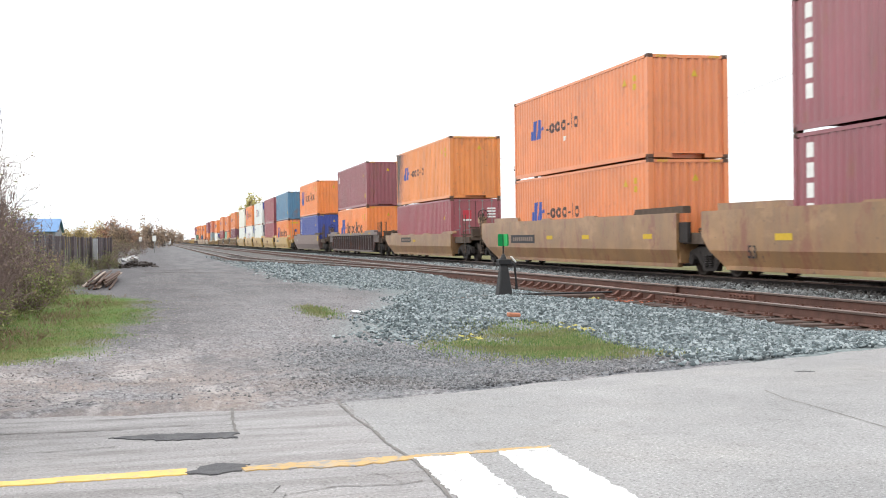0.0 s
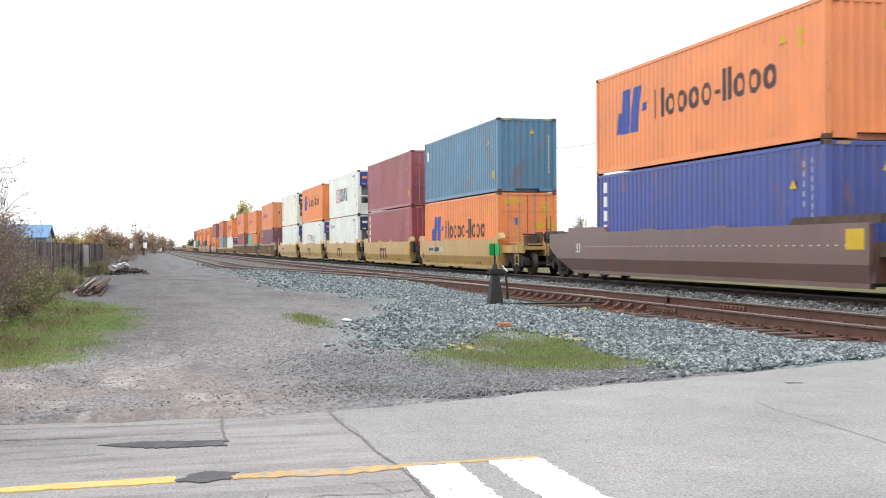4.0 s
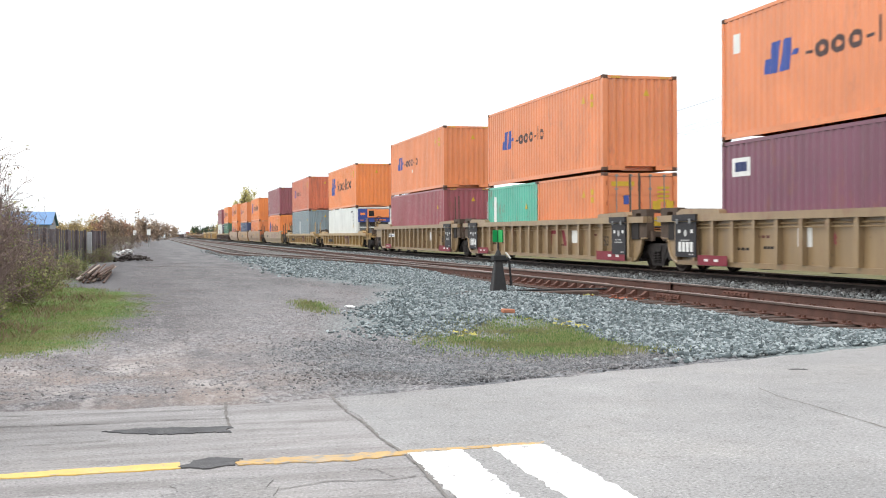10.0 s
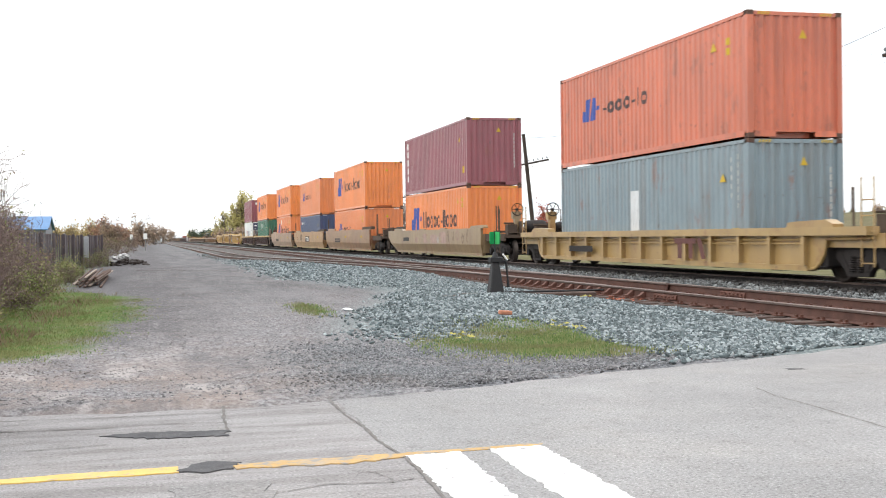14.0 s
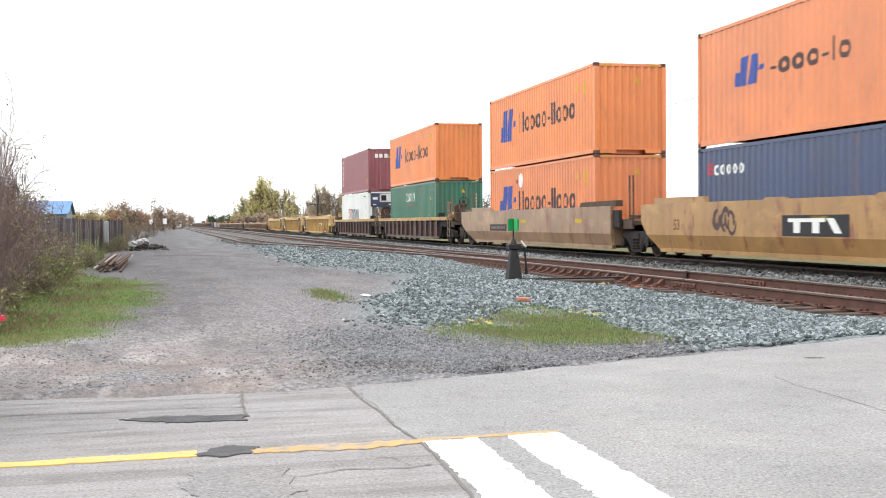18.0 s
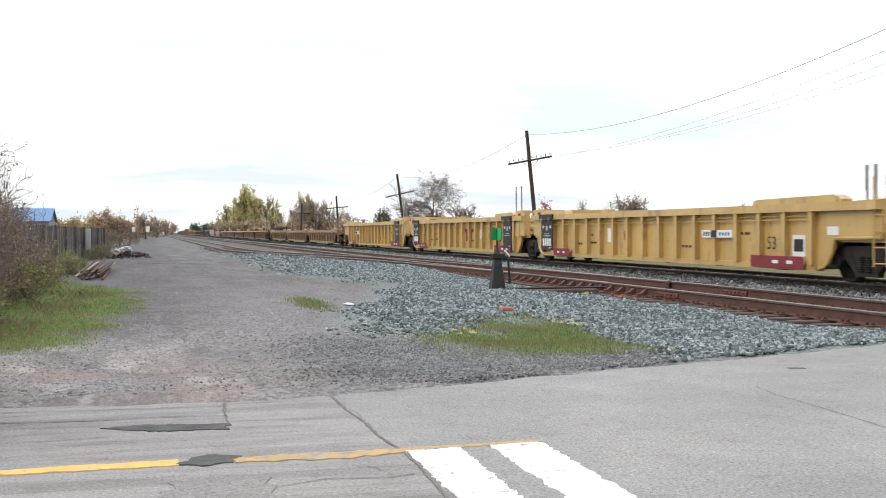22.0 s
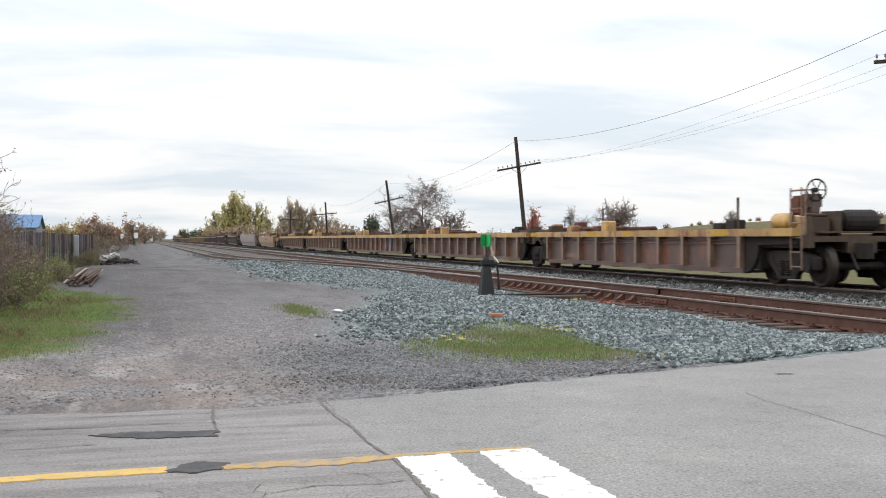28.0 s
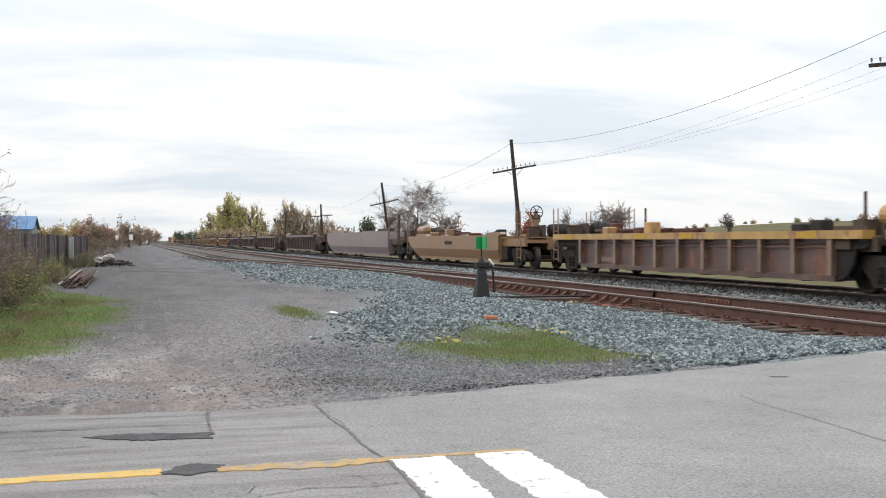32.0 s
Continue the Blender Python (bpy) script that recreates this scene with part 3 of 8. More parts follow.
def rail(parent, line, material, head):
    """A rail along points (x, y), its running surface at RAIL_Z, with a worn head as a piece of its own."""
    for name, prof, m in (("rail", RAIL_PROFILE[:6] + RAIL_PROFILE[10:], material), ("rail_head", RAIL_PROFILE[5:11], head)):
        verts, faces, n = [], [], len(prof)
        for x, y in line:
            verts += [(x + a, y, RAIL_Z + b_) for a, b_ in prof]
        for i in range(len(line) - 1):
            for j in range(n):
                a, b_ = i * n + j, i * n + (j + 1) % n
                faces.append((a, b_, b_ + n, a + n))
        faces += [tuple(range(n))[::-1], tuple(range((len(line) - 1) * n, len(line) * n))]
        sheet(name, verts, faces, m, parent)


def build_tracks():
    ys_far = list(np.arange(-20, 130, 2.0)) + list(np.arange(130, 1500, 30))
    main = tagged(new("main_track"), "main railway track of dark rails on stone ballast", "track", kind="structure")
    for s in (-1, 1):
        rail(main, [(MAIN_X + s * GAUGE, y) for y in (-1300, -40, 0, 40, 120, 400, 1500)], M_DARKRAIL, M_RAILHEAD)
    side = tagged(new("siding_track"), "rusty siding track with timber ties and a turnout", "track", kind="structure")
    rail(side, [(SIDE_X - GAUGE, y) for y in (-40, 12, 19.0)], M_RAIL, M_RAILHEAD)
    rail(side, [(SIDE_X - GAUGE - divert(y), y) for y in list(np.arange(19.03, 80, 1.5)) + [120, 200, 800]], M_RAIL, M_RAILHEAD)
    rail(side, [(SIDE_X + GAUGE, y) for y in (-40, 19.3)], M_RAIL, M_RAILHEAD)
    rail(side, [(SIDE_X + GAUGE, y) for y in (19.33, 60, 200, 800)], M_RAIL, M_RAILHEAD)
    rail(side, [(SIDE_X - GAUGE + 0.09 * (1 - min(1, max(0, (y - 22) / 3))) if y < 30 else SIDE_X - GAUGE, y) for y in (22, 24, 26, 28, 31, 40, 80, 200, 800)], M_RAIL, M_RAILHEAD)
    rail(side, [(SIDE_X + GAUGE - 0.075 - divert(y), y) for y in list(np.arange(22.0, 80, 1.5)) + [120, 200, 800]], M_RAIL, M_RAILHEAD)
    for y in (33.5, 50.0, 72.0):
        for s in (-1, 1):
            bm = bmesh.new()
            box(bm, SIDE_X + s * GAUGE - 0.055, SIDE_X + s * GAUGE + 0.055, y - 0.45, y + 0.45, RAIL_Z - 0.14, RAIL_Z - 0.05)
            part("joint_bar", bm, M_PLATE, side)

    def joint(bm):
        prism(bm, [(-0.055, -0.14), (0.055, -0.14), (0.055, -0.12), (0.03, -0.06), (-0.03, -0.06), (-0.055, -0.12)], "y", -0.46, 0.46)
        for i in range(6):
            for s in (-1, 1):
                tube(bm, (s * 0.03, -0.38 + i * 0.15, -0.095), (s * 0.085, -0.38 + i * 0.15, -0.095), 0.017, sides=6)

    for x, y in ((SIDE_X - GAUGE, 19.02), (SIDE_X + GAUGE, 19.32)):
        put("joint_bar", cached("joint", joint), M_PLATE, side, (x, y, RAIL_Z))

    # rail braces on the stock rail at the switch points
    def brace(bm):
        prism(bm, [(-0.20, -0.165), (-0.02, -0.165), (-0.015, -0.05), (-0.05, -0.05), (-0.13, -0.12), (-0.20, -0.13)], "y", -0.05, 0.05)
        box(bm, -0.30, -0.02, -0.10, 0.10, -0.185, -0.166)

    def chair(bm):
        box(bm, -0.17, 0.17, -0.09, 0.09, -0.185, -0.168)
        for s in (-1, 1):
            box(bm, s * 0.075 - 0.02, s * 0.075 + 0.02, -0.05, -0.015, -0.17, -0.135)
            box(bm, s * 0.115 - 0.02, s * 0.115 + 0.02, 0.02, 0.055, -0.17, -0.135)

    def tie_shape(half, lift):
        def f(bm):
            box(bm, -half, half, -0.115, 0.115, -0.42, -0.185 + lift)
            bevelled(bm, 0.012)
        return f

    r = random.Random(3)
    for i in range(150):
        y = -6 + i * 0.54
        long_tie = 21.0 < y < 24.0
        d = divert(y)
        x = SIDE_X - d / 2 - (1.3 if long_tie and i % 3 == 0 else 0)
        half = 1.32 + d / 2 + (1.0 if long_tie and i % 3 == 0 else 0)
        put("tie", cached(("tie", round(half, 1), i % 2), tie_shape(half + r.uniform(-0.02, 0.02), 0.0)), M_TIE, side, pose(x + r.uniform(-0.06, 0.06), y, RAIL_Z, 0, 0, r.uniform(-1.2, 1.2)))
        if y > 34:
            continue
        kind = ("brace", brace) if 19.8 < y < 27.5 else ("chair", chair)
        put("rail_brace" if kind[0] == "brace" else "tie_plate", cached(*kind), M_PLATE, side, (SIDE_X - GAUGE - d, y, RAIL_Z))
        put("tie_plate", cached("chair", chair), M_PLATE, side, (SIDE_X + GAUGE, y, RAIL_Z))
    for i in range(150):
        y = -6 + i * 0.54
        put("tie", cached(("tie", 1.3, 0), tie_shape(1.3, 0)), M_TIE, main, pose(MAIN_X + r.uniform(-0.05, 0.05), y, RAIL_Z - 0.01, 0, 0, r.uniform(-0.8, 0.8)))
    # switch rods from the stand to the points
    for y in (21.75, 22.1):
        bm = bmesh.new()
        tube(bm, (6.9, y, -0.07), (SIDE_X + 0.7, y, -0.06), 0.016)
        part("throw_rod", bm, M_PLATE, side)


def stones(name, n, place, size, seed, material, label, sink=0.0):
    """Loose crushed stone: many small uneven blocks in one mesh."""
    g = np.random.default_rng(seed)
    xy = place(g, n)
    n = len(xy)
    base = np.array([(-1, -1, -1), (1, -1, -1), (1, 1, -1), (-1, 1, -1), (-1, -1, 1), (1, -1, 1), (1, 1, 1), (-1, 1, 1)], float) * 0.5
    v = base[None] * g.uniform(0.5, 1.5, (n, 1, 3)) * np.array([1.4, 1.1, 0.62])
    v = v * (1 - 0.45 * g.random((n, 8, 1))) + g.normal(0, 0.07, (n, 8, 3))
    v = v * (g.uniform(0.65, 1.35, (n, 1, 1)) * size)
    q = g.normal(size=(n, 4)) * np.array([1.0, 0.28, 0.28, 1.0])  # mostly lying flat
    q /= np.linalg.norm(q, axis=1, keepdims=True)
    w, x, y, z = q.T
    R = np.stack([1 - 2 * (y * y + z * z), 2 * (x * y - z * w), 2 * (x * z + y * w), 2 * (x * y + z * w), 1 - 2 * (x * x + z * z), 2 * (y * z - x * w),
                  2 * (x * z - y * w), 2 * (y * z + x * w), 1 - 2 * (x * x + y * y)], 1).reshape(n, 3, 3)
    v = np.einsum("nij,nkj->nki", R, v)
    zz = ground_z(xy[:, 0], xy[:, 1]) + g.uniform(-0.1 - sink, 0.45 - sink, n) * size + (xy[:, 2] if xy.shape[1] > 2 else 0)
    v[..., 0] += xy[:, None, 0]
    v[..., 1] += xy[:, None, 1]
    v[..., 2] += zz[:, None]
    f = np.array([(3, 2, 1, 0), (4, 5, 6, 7), (0, 1, 5, 4), (1, 2, 6, 5), (2, 3, 7, 6), (3, 0, 4, 7)])
    faces = (np.arange(n)[:, None, None] * 8 + f[None]).reshape(-1, 4)
    me = bpy.data.meshes.new(name)
    me.vertices.add(n * 8)
    me.vertices.foreach_set("co", v.reshape(-1).astype(np.float32))
    me.loops.add(n * 24)
    me.loops.foreach_set("vertex_index", faces.reshape(-1).astype(np.int32))
    me.polygons.add(n * 6)
    me.polygons.foreach_set("loop_start", (np.arange(n * 6) * 4).astype(np.int32))
    me.update(calc_edges=True)
    me.materials.append(material)
    return tagged(new(name, me), label, "gravel", kind="stuff")


def stone_material(name, a, b_, c_, patchy=False):
    m = bpy.data.materials.new(name)
    m.use_nodes = True
    nt = m.node_tree
    bs = nt.nodes["Principled BSDF"]
    geo = nt.nodes.new("ShaderNodeNewGeometry")
    ramp = nt.nodes.new("ShaderNodeValToRGB")
    k = 0.66
    for e, (pos, col) in zip(ramp.color_ramp.elements, ((0.0, a), (1.0, c_))):
        e.position, e.color = pos, (*[v * k for v in lin(col)], 1)
    e = ramp.color_ramp.elements.new(0.5)
    e.color = (*[v * k for v in lin(b_)], 1)
    nt.links.new(geo.outputs["Random Per Island"], ramp.inputs[0])
    nz = nt.nodes.new("ShaderNodeTexNoise")
    nz.inputs["Scale"].default_value = 60
    mx = nt.nodes.new("ShaderNodeMix")
    mx.data_type, mx.blend_type = "RGBA", "MULTIPLY"
    mx.inputs[0].default_value = 1.0
    nt.links.new(ramp.outputs[0], mx.inputs[6])
    lift = nt.nodes.new("ShaderNodeMapRange")
    lift.inputs[1].default_value, lift.inputs[2].default_value, lift.inputs[3].default_value, lift.inputs[4].default_value = 0.3, 0.7, 0.72, 1.15
    nt.links.new(nz.outputs["Fac"], lift.inputs[0])
    nt.links.new(lift.outputs[0], mx.inputs[7])
    out = mx.outputs[2]
    if patchy:
        co = nt.nodes.new("ShaderNodeTexCoord").outputs["Object"]
        for sc, lo, hi, tone in ((1.5, 0.48, 0.62, (0.74, 0.735, 0.745)), (0.6, 0.46, 0.6, (0.94, 0.86, 0.81)), (4.0, 0.5, 0.62, (0.82, 0.81, 0.81))):
            n = nt.nodes.new("ShaderNodeTexNoise")
            n.inputs["Scale"].default_value, n.inputs["Detail"].default_value, n.inputs["Roughness"].default_value = sc, 7, 0.72
            nt.links.new(co, n.inputs["Vector"])
            r = nt.nodes.new("ShaderNodeMapRange")
            r.inputs[1].default_value, r.inputs[2].default_value = lo, hi
            nt.links.new(n.outputs["Fac"], r.inputs[0])
            m2 = nt.nodes.new("ShaderNodeMix")
            m2.data_type, m2.blend_type = "RGBA", "MULTIPLY"
            m2.inputs[7].default_value = (*tone, 1)
            nt.links.new(r.outputs[0], m2.inputs[0])
            nt.links.new(out, m2.inputs[6])
            out = m2.outputs[2]
    nt.links.new(out, bs.inputs["Base Color"])
    bs.inputs["Roughness"].default_value = 0.85
    return m


GRASS_PATCH = [(3.0, 12.3), (3.47, 11.7), (3.99, 10.85), (4.62, 10.3), (4.95, 10.6), (4.95, 11.6), (5.15, 13.0), (5.25, 14.2), (4.9, 15.5), (4.3, 14.8), (3.5, 13.6)]


def inside(poly, x, y):
    hit = np.zeros(len(x), bool)
    for (ax, ay), (bx, by) in zip(poly, poly[1:] + poly[:1]):
        cross = (ay > y) != (by > y)
        with np.errstate(divide="ignore", invalid="ignore"):
            hit ^= cross & (x < (bx - ax) * (y - ay) / (by - ay + 1e-9) + ax)
    return hit


def build_ballast():
    m = stone_material("blue_grey_ballast", (72, 82, 84), (120, 133, 136), (194, 203, 204))

    def near(g, n):
        """Denser towards the road, thinning with distance; outside the grass and the lane."""
        y = 9.3 + 30 * g.random(n) ** 1.35
        x = g.uniform(2.0, 13.2, n)
        edge = np.interp(y, [p_[0] for p_ in BED_EDGE], [p_[1] for p_ in BED_EDGE]) + 0.2 * np.sin(y * 1.3) + 0.2 * g.normal(size=n)
        keep = (y > road_edge(x) + 0.12 + 0.12 * g.random(n)) & ((x > edge - 0.9 * g.random(n) ** 3) & (y > 14.2 + 0.6 * g.normal(size=n)) | (x > 5.1 + 0.3 * g.normal(size=n)) & (y < 24))
        keep &= ~(inside(GRASS_PATCH, x, y) & (g.random(n) < 0.97)) & (g.random(n) < smooth01((x - edge + 0.1) / 1.5))
        keep &= ~((np.abs(x - (SIDE_X - GAUGE)) < 0.09) | (np.abs(x - (SIDE_X + GAUGE)) < 0.09))
        on_tie = (np.abs(((y + 6) / 0.54 + 0.5) % 1 - 0.5) < 0.2) & (np.abs(x - SIDE_X) < 1.3)
        keep &= ~on_tie
        keep &= (np.abs(x - SIDE_X) > 1.25) | (g.random(n) < 0.12)
        return np.stack([x, y], 1)[keep]

    stones("ballast_stones", 230000, near, 0.036, 11, m, "blue-grey crushed stone ballast")

    def far(g, n):
        y = 34 + 60 * g.random(n) ** 1.5
        x = g.uniform(2.6, 12.9, n)
        keep = (x > 4.1 + 0.3 * g.normal(size=n)) & (x < SIDE_X - 0.9 - np.array([divert(v) for v in y]) + 0.2 * g.normal(size=n)) | (x > SIDE_X + 1.3)
        return np.stack([x, y], 1)[keep]

    stones("ballast_stones", 26000, far, 0.06, 12, m, "blue-grey crushed stone ballast")

    def shoulder(g, n):
        y = 14 + 60 * g.random(n) ** 1.6
        x = g.uniform(11.4, 12.95, n)
        return np.stack([x, y, 0.06 * smooth01((x - 11.6) / 1.4)], 1)

    m5 = stone_material("dusty_ballast", (84, 84, 84), (116, 118, 118), (164, 168, 167))
    stones("ballast_stones", 9000, shoulder, 0.05, 13, m5, "blue-grey crushed stone ballast")

    def between(g, n):
        """Dirty stone between and beside the rails of the siding."""
        y = 10 + 78 * g.random(n) ** 1.7
        x = SIDE_X + g.uniform(-1.3, 1.3, n) - np.array([divert(v) for v in y]) * g.integers(0, 2, n)
        keep = (np.abs(x - SIDE_X + GAUGE) > 0.09) & (np.abs(x - SIDE_X - GAUGE) > 0.09) & ~((np.abs(((y + 6) / 0.54 + 0.5) % 1 - 0.5) < 0.2) & (g.random(n) < 0.85))
        return np.stack([x, y], 1)[keep]

    m6 = stone_material("rust_dusted_ballast", (74, 66, 62), (104, 96, 92), (144, 138, 134))
    stones("rusty_ballast", 26000, between, 0.045, 17, m6, "rust-dusted ballast between the siding rails")
    # stones under the main track, coloured for oil and the train's shade
    m3 = stone_material("oily_ballast", (36, 33, 32), (58, 54, 52), (92, 88, 84))

    def oily_shaded_bed(g, n):
        y = 15 + 75 * g.random(n) ** 1.5
        x = g.uniform(12.75, 16.0, n)
        keep = (np.abs(x - MAIN_X + GAUGE) > 0.09) & (np.abs(x - MAIN_X - GAUGE) > 0.09)
        return np.stack([x, y, 0.05 + 0 * x], 1)[keep]

    stones("oily_ballast", 15000, oily_shaded_bed, 0.075, 15, m3, "oil-stained ballast under the main track, darkened for train shade")
    m2 = stone_material("lane_gravel", (130, 127, 128), (158, 155, 156), (192, 188, 187), True)

    def lane(g, n):
        y = 8.2 + 44 * g.random(n) ** 1.7
        x = g.uniform(-1.6, 5.4, n)
        keep = (y > road_edge(x) + 0.4 + 1.3 * g.random(n) ** 2) & ~((x > 4.2) & (y > 13.8)) & ~((x < -0.6) & (y > 13)) & ~inside(GRASS_PATCH, x, y)
        keep &= (g.random(n) < 0.45) & (g.random(n) > 0.9 * smooth01((x - 0.9) / 1.2) * smooth01((14.2 - y) / 1.5))
        return np.stack([x, y], 1)[keep]

    stones("lane_gravel", 170000, lane, 0.015, 14, m2, "loose grey gravel on the lane", 0.42)
    m4 = stone_material("dark_blue_gravel", (100, 101, 104), (134, 135, 138), (178, 180, 181), True)

    def dark(g, n):
        x, y = g.uniform(0.8, 6.0, n), g.uniform(8.6, 14.0, n)
        keep = (y > road_edge(x) + 0.1 + 0.4 * g.random(n) ** 2) & ~inside(GRASS_PATCH, x, y) & (g.random(n) < smooth01((x - 0.8) / 1.3) * smooth01((6.0 - x) / 0.8) * smooth01((13.8 - y) / 1.8))
        return np.stack([x, y], 1)[keep]

    stones("dark_gravel", 36000, dark, 0.016, 16, m4, "dark blue-grey gravel beside the road", 0.3)


build_ground()
build_road()
build_tracks()
build_ballast()


# ---- the train: well cars and containers; y counts along the train from its place at the start ----
W_BOX, L_BOX = 2.438, 12.192
H_TALL, H_LOW = 2.896, 2.591
WELL_FLOOR = 0.28
MOVING = []  # each thing that rides with the train, and its place at the start


def corrugated(bm, length, z0, z1, pitch, depth, turn):
    """A trapezoid-profiled wall along y from 0, its crests at x = 0 and its grooves at x = depth; turn lays it along x instead."""
    n = max(2, round(length / pitch))
    p = length / n
    line = []
    for i in range(n):
        line += [(0.0, i * p), (0.0, i * p + 0.30 * p), (depth, i * p + 0.5 * p), (depth, i * p + 0.80 * p)]
    line.append((0.0, length))
    rows = []
    for z in (z0, z1):
        rows.append([bm.verts.new((x, y, z) if not turn else (y, x, z)) for x, y in line])
    for i in range(len(line) - 1):
        bm.faces.new((rows[0][i], rows[0][i + 1], rows[1][i + 1], rows[1][i]))


def casting(bm):
    box(bm, -0.085, 0.085, -0.09, 0.09, 0, 0.118)
    bevelled(bm, 0.012)


WALL = {"folded": True}


def fold(y):
    """How far the corrugated wall lies back at y."""
    f = ((y - 0.1) / 0.2789) % 1.0
    return 0.030 * (0 if f < 0.30 else (f - 0.30) / 0.20 if f < 0.5 else 1 if f < 0.80 else (1 - f) / 0.20)


def dab(bm, y0, y1, z0, z1, slant=0.0, lift=0.0):
    """Paint from y0 to y1 and z0 to z1 that follows the folds of the wall; slant shifts its top along y."""
    if not WALL["folded"]:
        prism(bm, [(y0, z0), (y1, z0), (y1 + slant, z1), (y0 + slant, z1)], "x", -lift, 0.003 - lift)
        return
    lo, hi = y0 + slant, y1
    cuts = [lo + 0.001 * (slant < 0)] + sorted({q for k in range(int(lo / 0.2789) - 1, int(hi / 0.2789) + 2) for q in (0.1 + (k + g_) * 0.2789 for g_ in (0, 0.30, 0.5, 0.8)) if lo + 0.004 < q < hi - 0.004} | ({y0, y1 + slant} if slant else set())) + [hi - 0.001 * (slant < 0)]
    cols = []
    for q in cuts:
        za = z0 + (z1 - z0) * max(0.0, (y0 - q) / -slant) if slant else z0
        zc = z0 + (z1 - z0) * min(1.0, (y1 - q) / -slant) if slant else z1
        cols.append((bm.verts.new((0.006 + fold(q) - lift, q, za)), bm.verts.new((0.006 + fold(q) - lift, q, zc))))
    for (p, q), (r_, t_) in zip(cols, cols[1:]):
        bm.faces.new((p, r_, t_, q))


def area(bm, y0, y1, shape, n=10):
    """Paint between y0 and y1 that follows the folds; shape(q) gives its spans in z at each place from 0 to 1."""
    cuts = {y0 + (y1 - y0) * k / n for k in range(n + 1)}
    if WALL["folded"]:
        cuts |= {q for k in range(int(y0 / 0.2789) - 1, int(y1 / 0.2789) + 2) for q in (0.1 + (k + g_) * 0.2789 for g_ in (0, 0.30, 0.5, 0.8)) if y0 < q < y1}
    cuts = sorted(cuts)
    for a, c in zip(cuts, cuts[1:]):
        if c - a < 0.002:
            continue
        fa, fc = (min(max((q - y0) / (y1 - y0), 0.0), 1.0) for q in (a, c))
        xa, xc = (0.006 + fold(q) if WALL["folded"] else -0.001 for q in (a, c))
        sa, sc = shape(fa), shape(fc)
        for (l0, h0), (l1, h1) in zip(sa, sc):
            if h0 - l0 + h1 - l1 > 0.004:
                bm.faces.new([bm.verts.new(v) for v in ((xa, a, l0), (xc, c, l1), (xc, c, h1), (xa, a, h0))])


def ring(bm, y0, y1, z0, z1, t):
    """A plain oval ring with a stroke of width t."""
    mid, half, w = (z0 + z1) / 2, (z1 - z0) / 2, y1 - y0

    def spans(f):
        o = half * max(0.0, 1 - (2 * f - 1) ** 2) ** 0.42
        g_ = (f * w - t) / max(w - 2 * t, 0.01)
        i_ = (half - t * 0.9) * max(0.0, 1 - (2 * g_ - 1) ** 2) ** 0.42 if 0 < g_ < 1 else 0.0
        return [(mid - o, mid - i_), (mid + i_, mid + o)]
    area(bm, y0, y1, spans, 12)


def slab_mark(bm, y0, y1, z0, z1, lean=0.0):
    """An upright bar, its top leaning along y by lean."""
    if abs(lean) < 0.001:
        dab(bm, y0, y1, z0, z1)
        return
    lo, hi = min(y0, y0 + lean), max(y1, y1 + lean)

    def spans(f):
        q = lo + f * (hi - lo)
        a, c = sorted(((q - y0) / lean, (q - y1) / lean))
        return [(z0 + (z1 - z0) * min(max(a, 0), 1), z0 + (z1 - z0) * min(max(c, 0), 1))]
    area(bm, lo, hi, spans, 8)


# width and height of each plain shape of a painted name, in parts of its height
SHAPES = {"T": (0.66, 1.0), "o": (0.60, 0.72), "-": (0.34, 0.40), "I": (0.15, 1.0), "O": (0.80, 1.0), "A": (0.85, 1.0), "V": (0.85, 1.0)}


def word(ob, key, pattern, y0, y1, z0, z1, material, label):
    """Plain bars, rings and wedges of a painted name's size and rhythm, running from y1 down to y0."""
    total = sum(SHAPES[c][0] + 0.14 for c in pattern)
    u, h, y = (y1 - y0) / total, z1 - z0, y1

    def shape(bm, c, a, y, z_hi):
        t = 0.155 * u
        if c == "T":
            dab(bm, a, a + t, z0, z_hi)
            dab(bm, y - t, y, z0, z_hi)
        elif c in "oO":
            ring(bm, a, y, z0, z_hi, t)
        elif c in "AV":
            k = 0.38 * (y - a)
            up = -1 if c == "A" else 1
            slab_mark(bm, y - k - t / 2 if up > 0 else y - t, y - k + t / 2 if up > 0 else y, z0, z_hi, up * k)
            slab_mark(bm, a + k - t / 2 if up > 0 else a, a + k + t / 2 if up > 0 else a + t, z0, z_hi, -up * k)
        else:
            dab(bm, a, y, z0 + 0.27 * h if c == "-" else z0, z_hi)
    for k, c in enumerate(pattern):
        w, hi = SHAPES[c]
        decal("name_marking", (key, k), lambda bm: shape(bm, c, y - w * u, y, z0 + hi * h), material, ob, label)
        y -= (w + 0.14) * u


def emblem(bm, y0, y1, z0, z1, f):
    """One half of an emblem: a broad slanted bar with a short wing and a foot."""
    w, h = y1 - y0, z1 - z0
    a, c = y1 - (f + 0.40) * w, y1 - (f + 0.06) * w
    slab_mark(bm, a, c, z0, z1, -0.12 * w)
    if f < 0.25:
        slab_mark(bm, c + 0.005, c + 0.20 * w, z0 + 0.02 * h, z0 + 0.50 * h, -0.06 * w)
    else:
        slab_mark(bm, a - 0.30 * w, a - 0.11 * w, z0 + 0.42 * h, z0 + 0.60 * h, -0.10 * w)


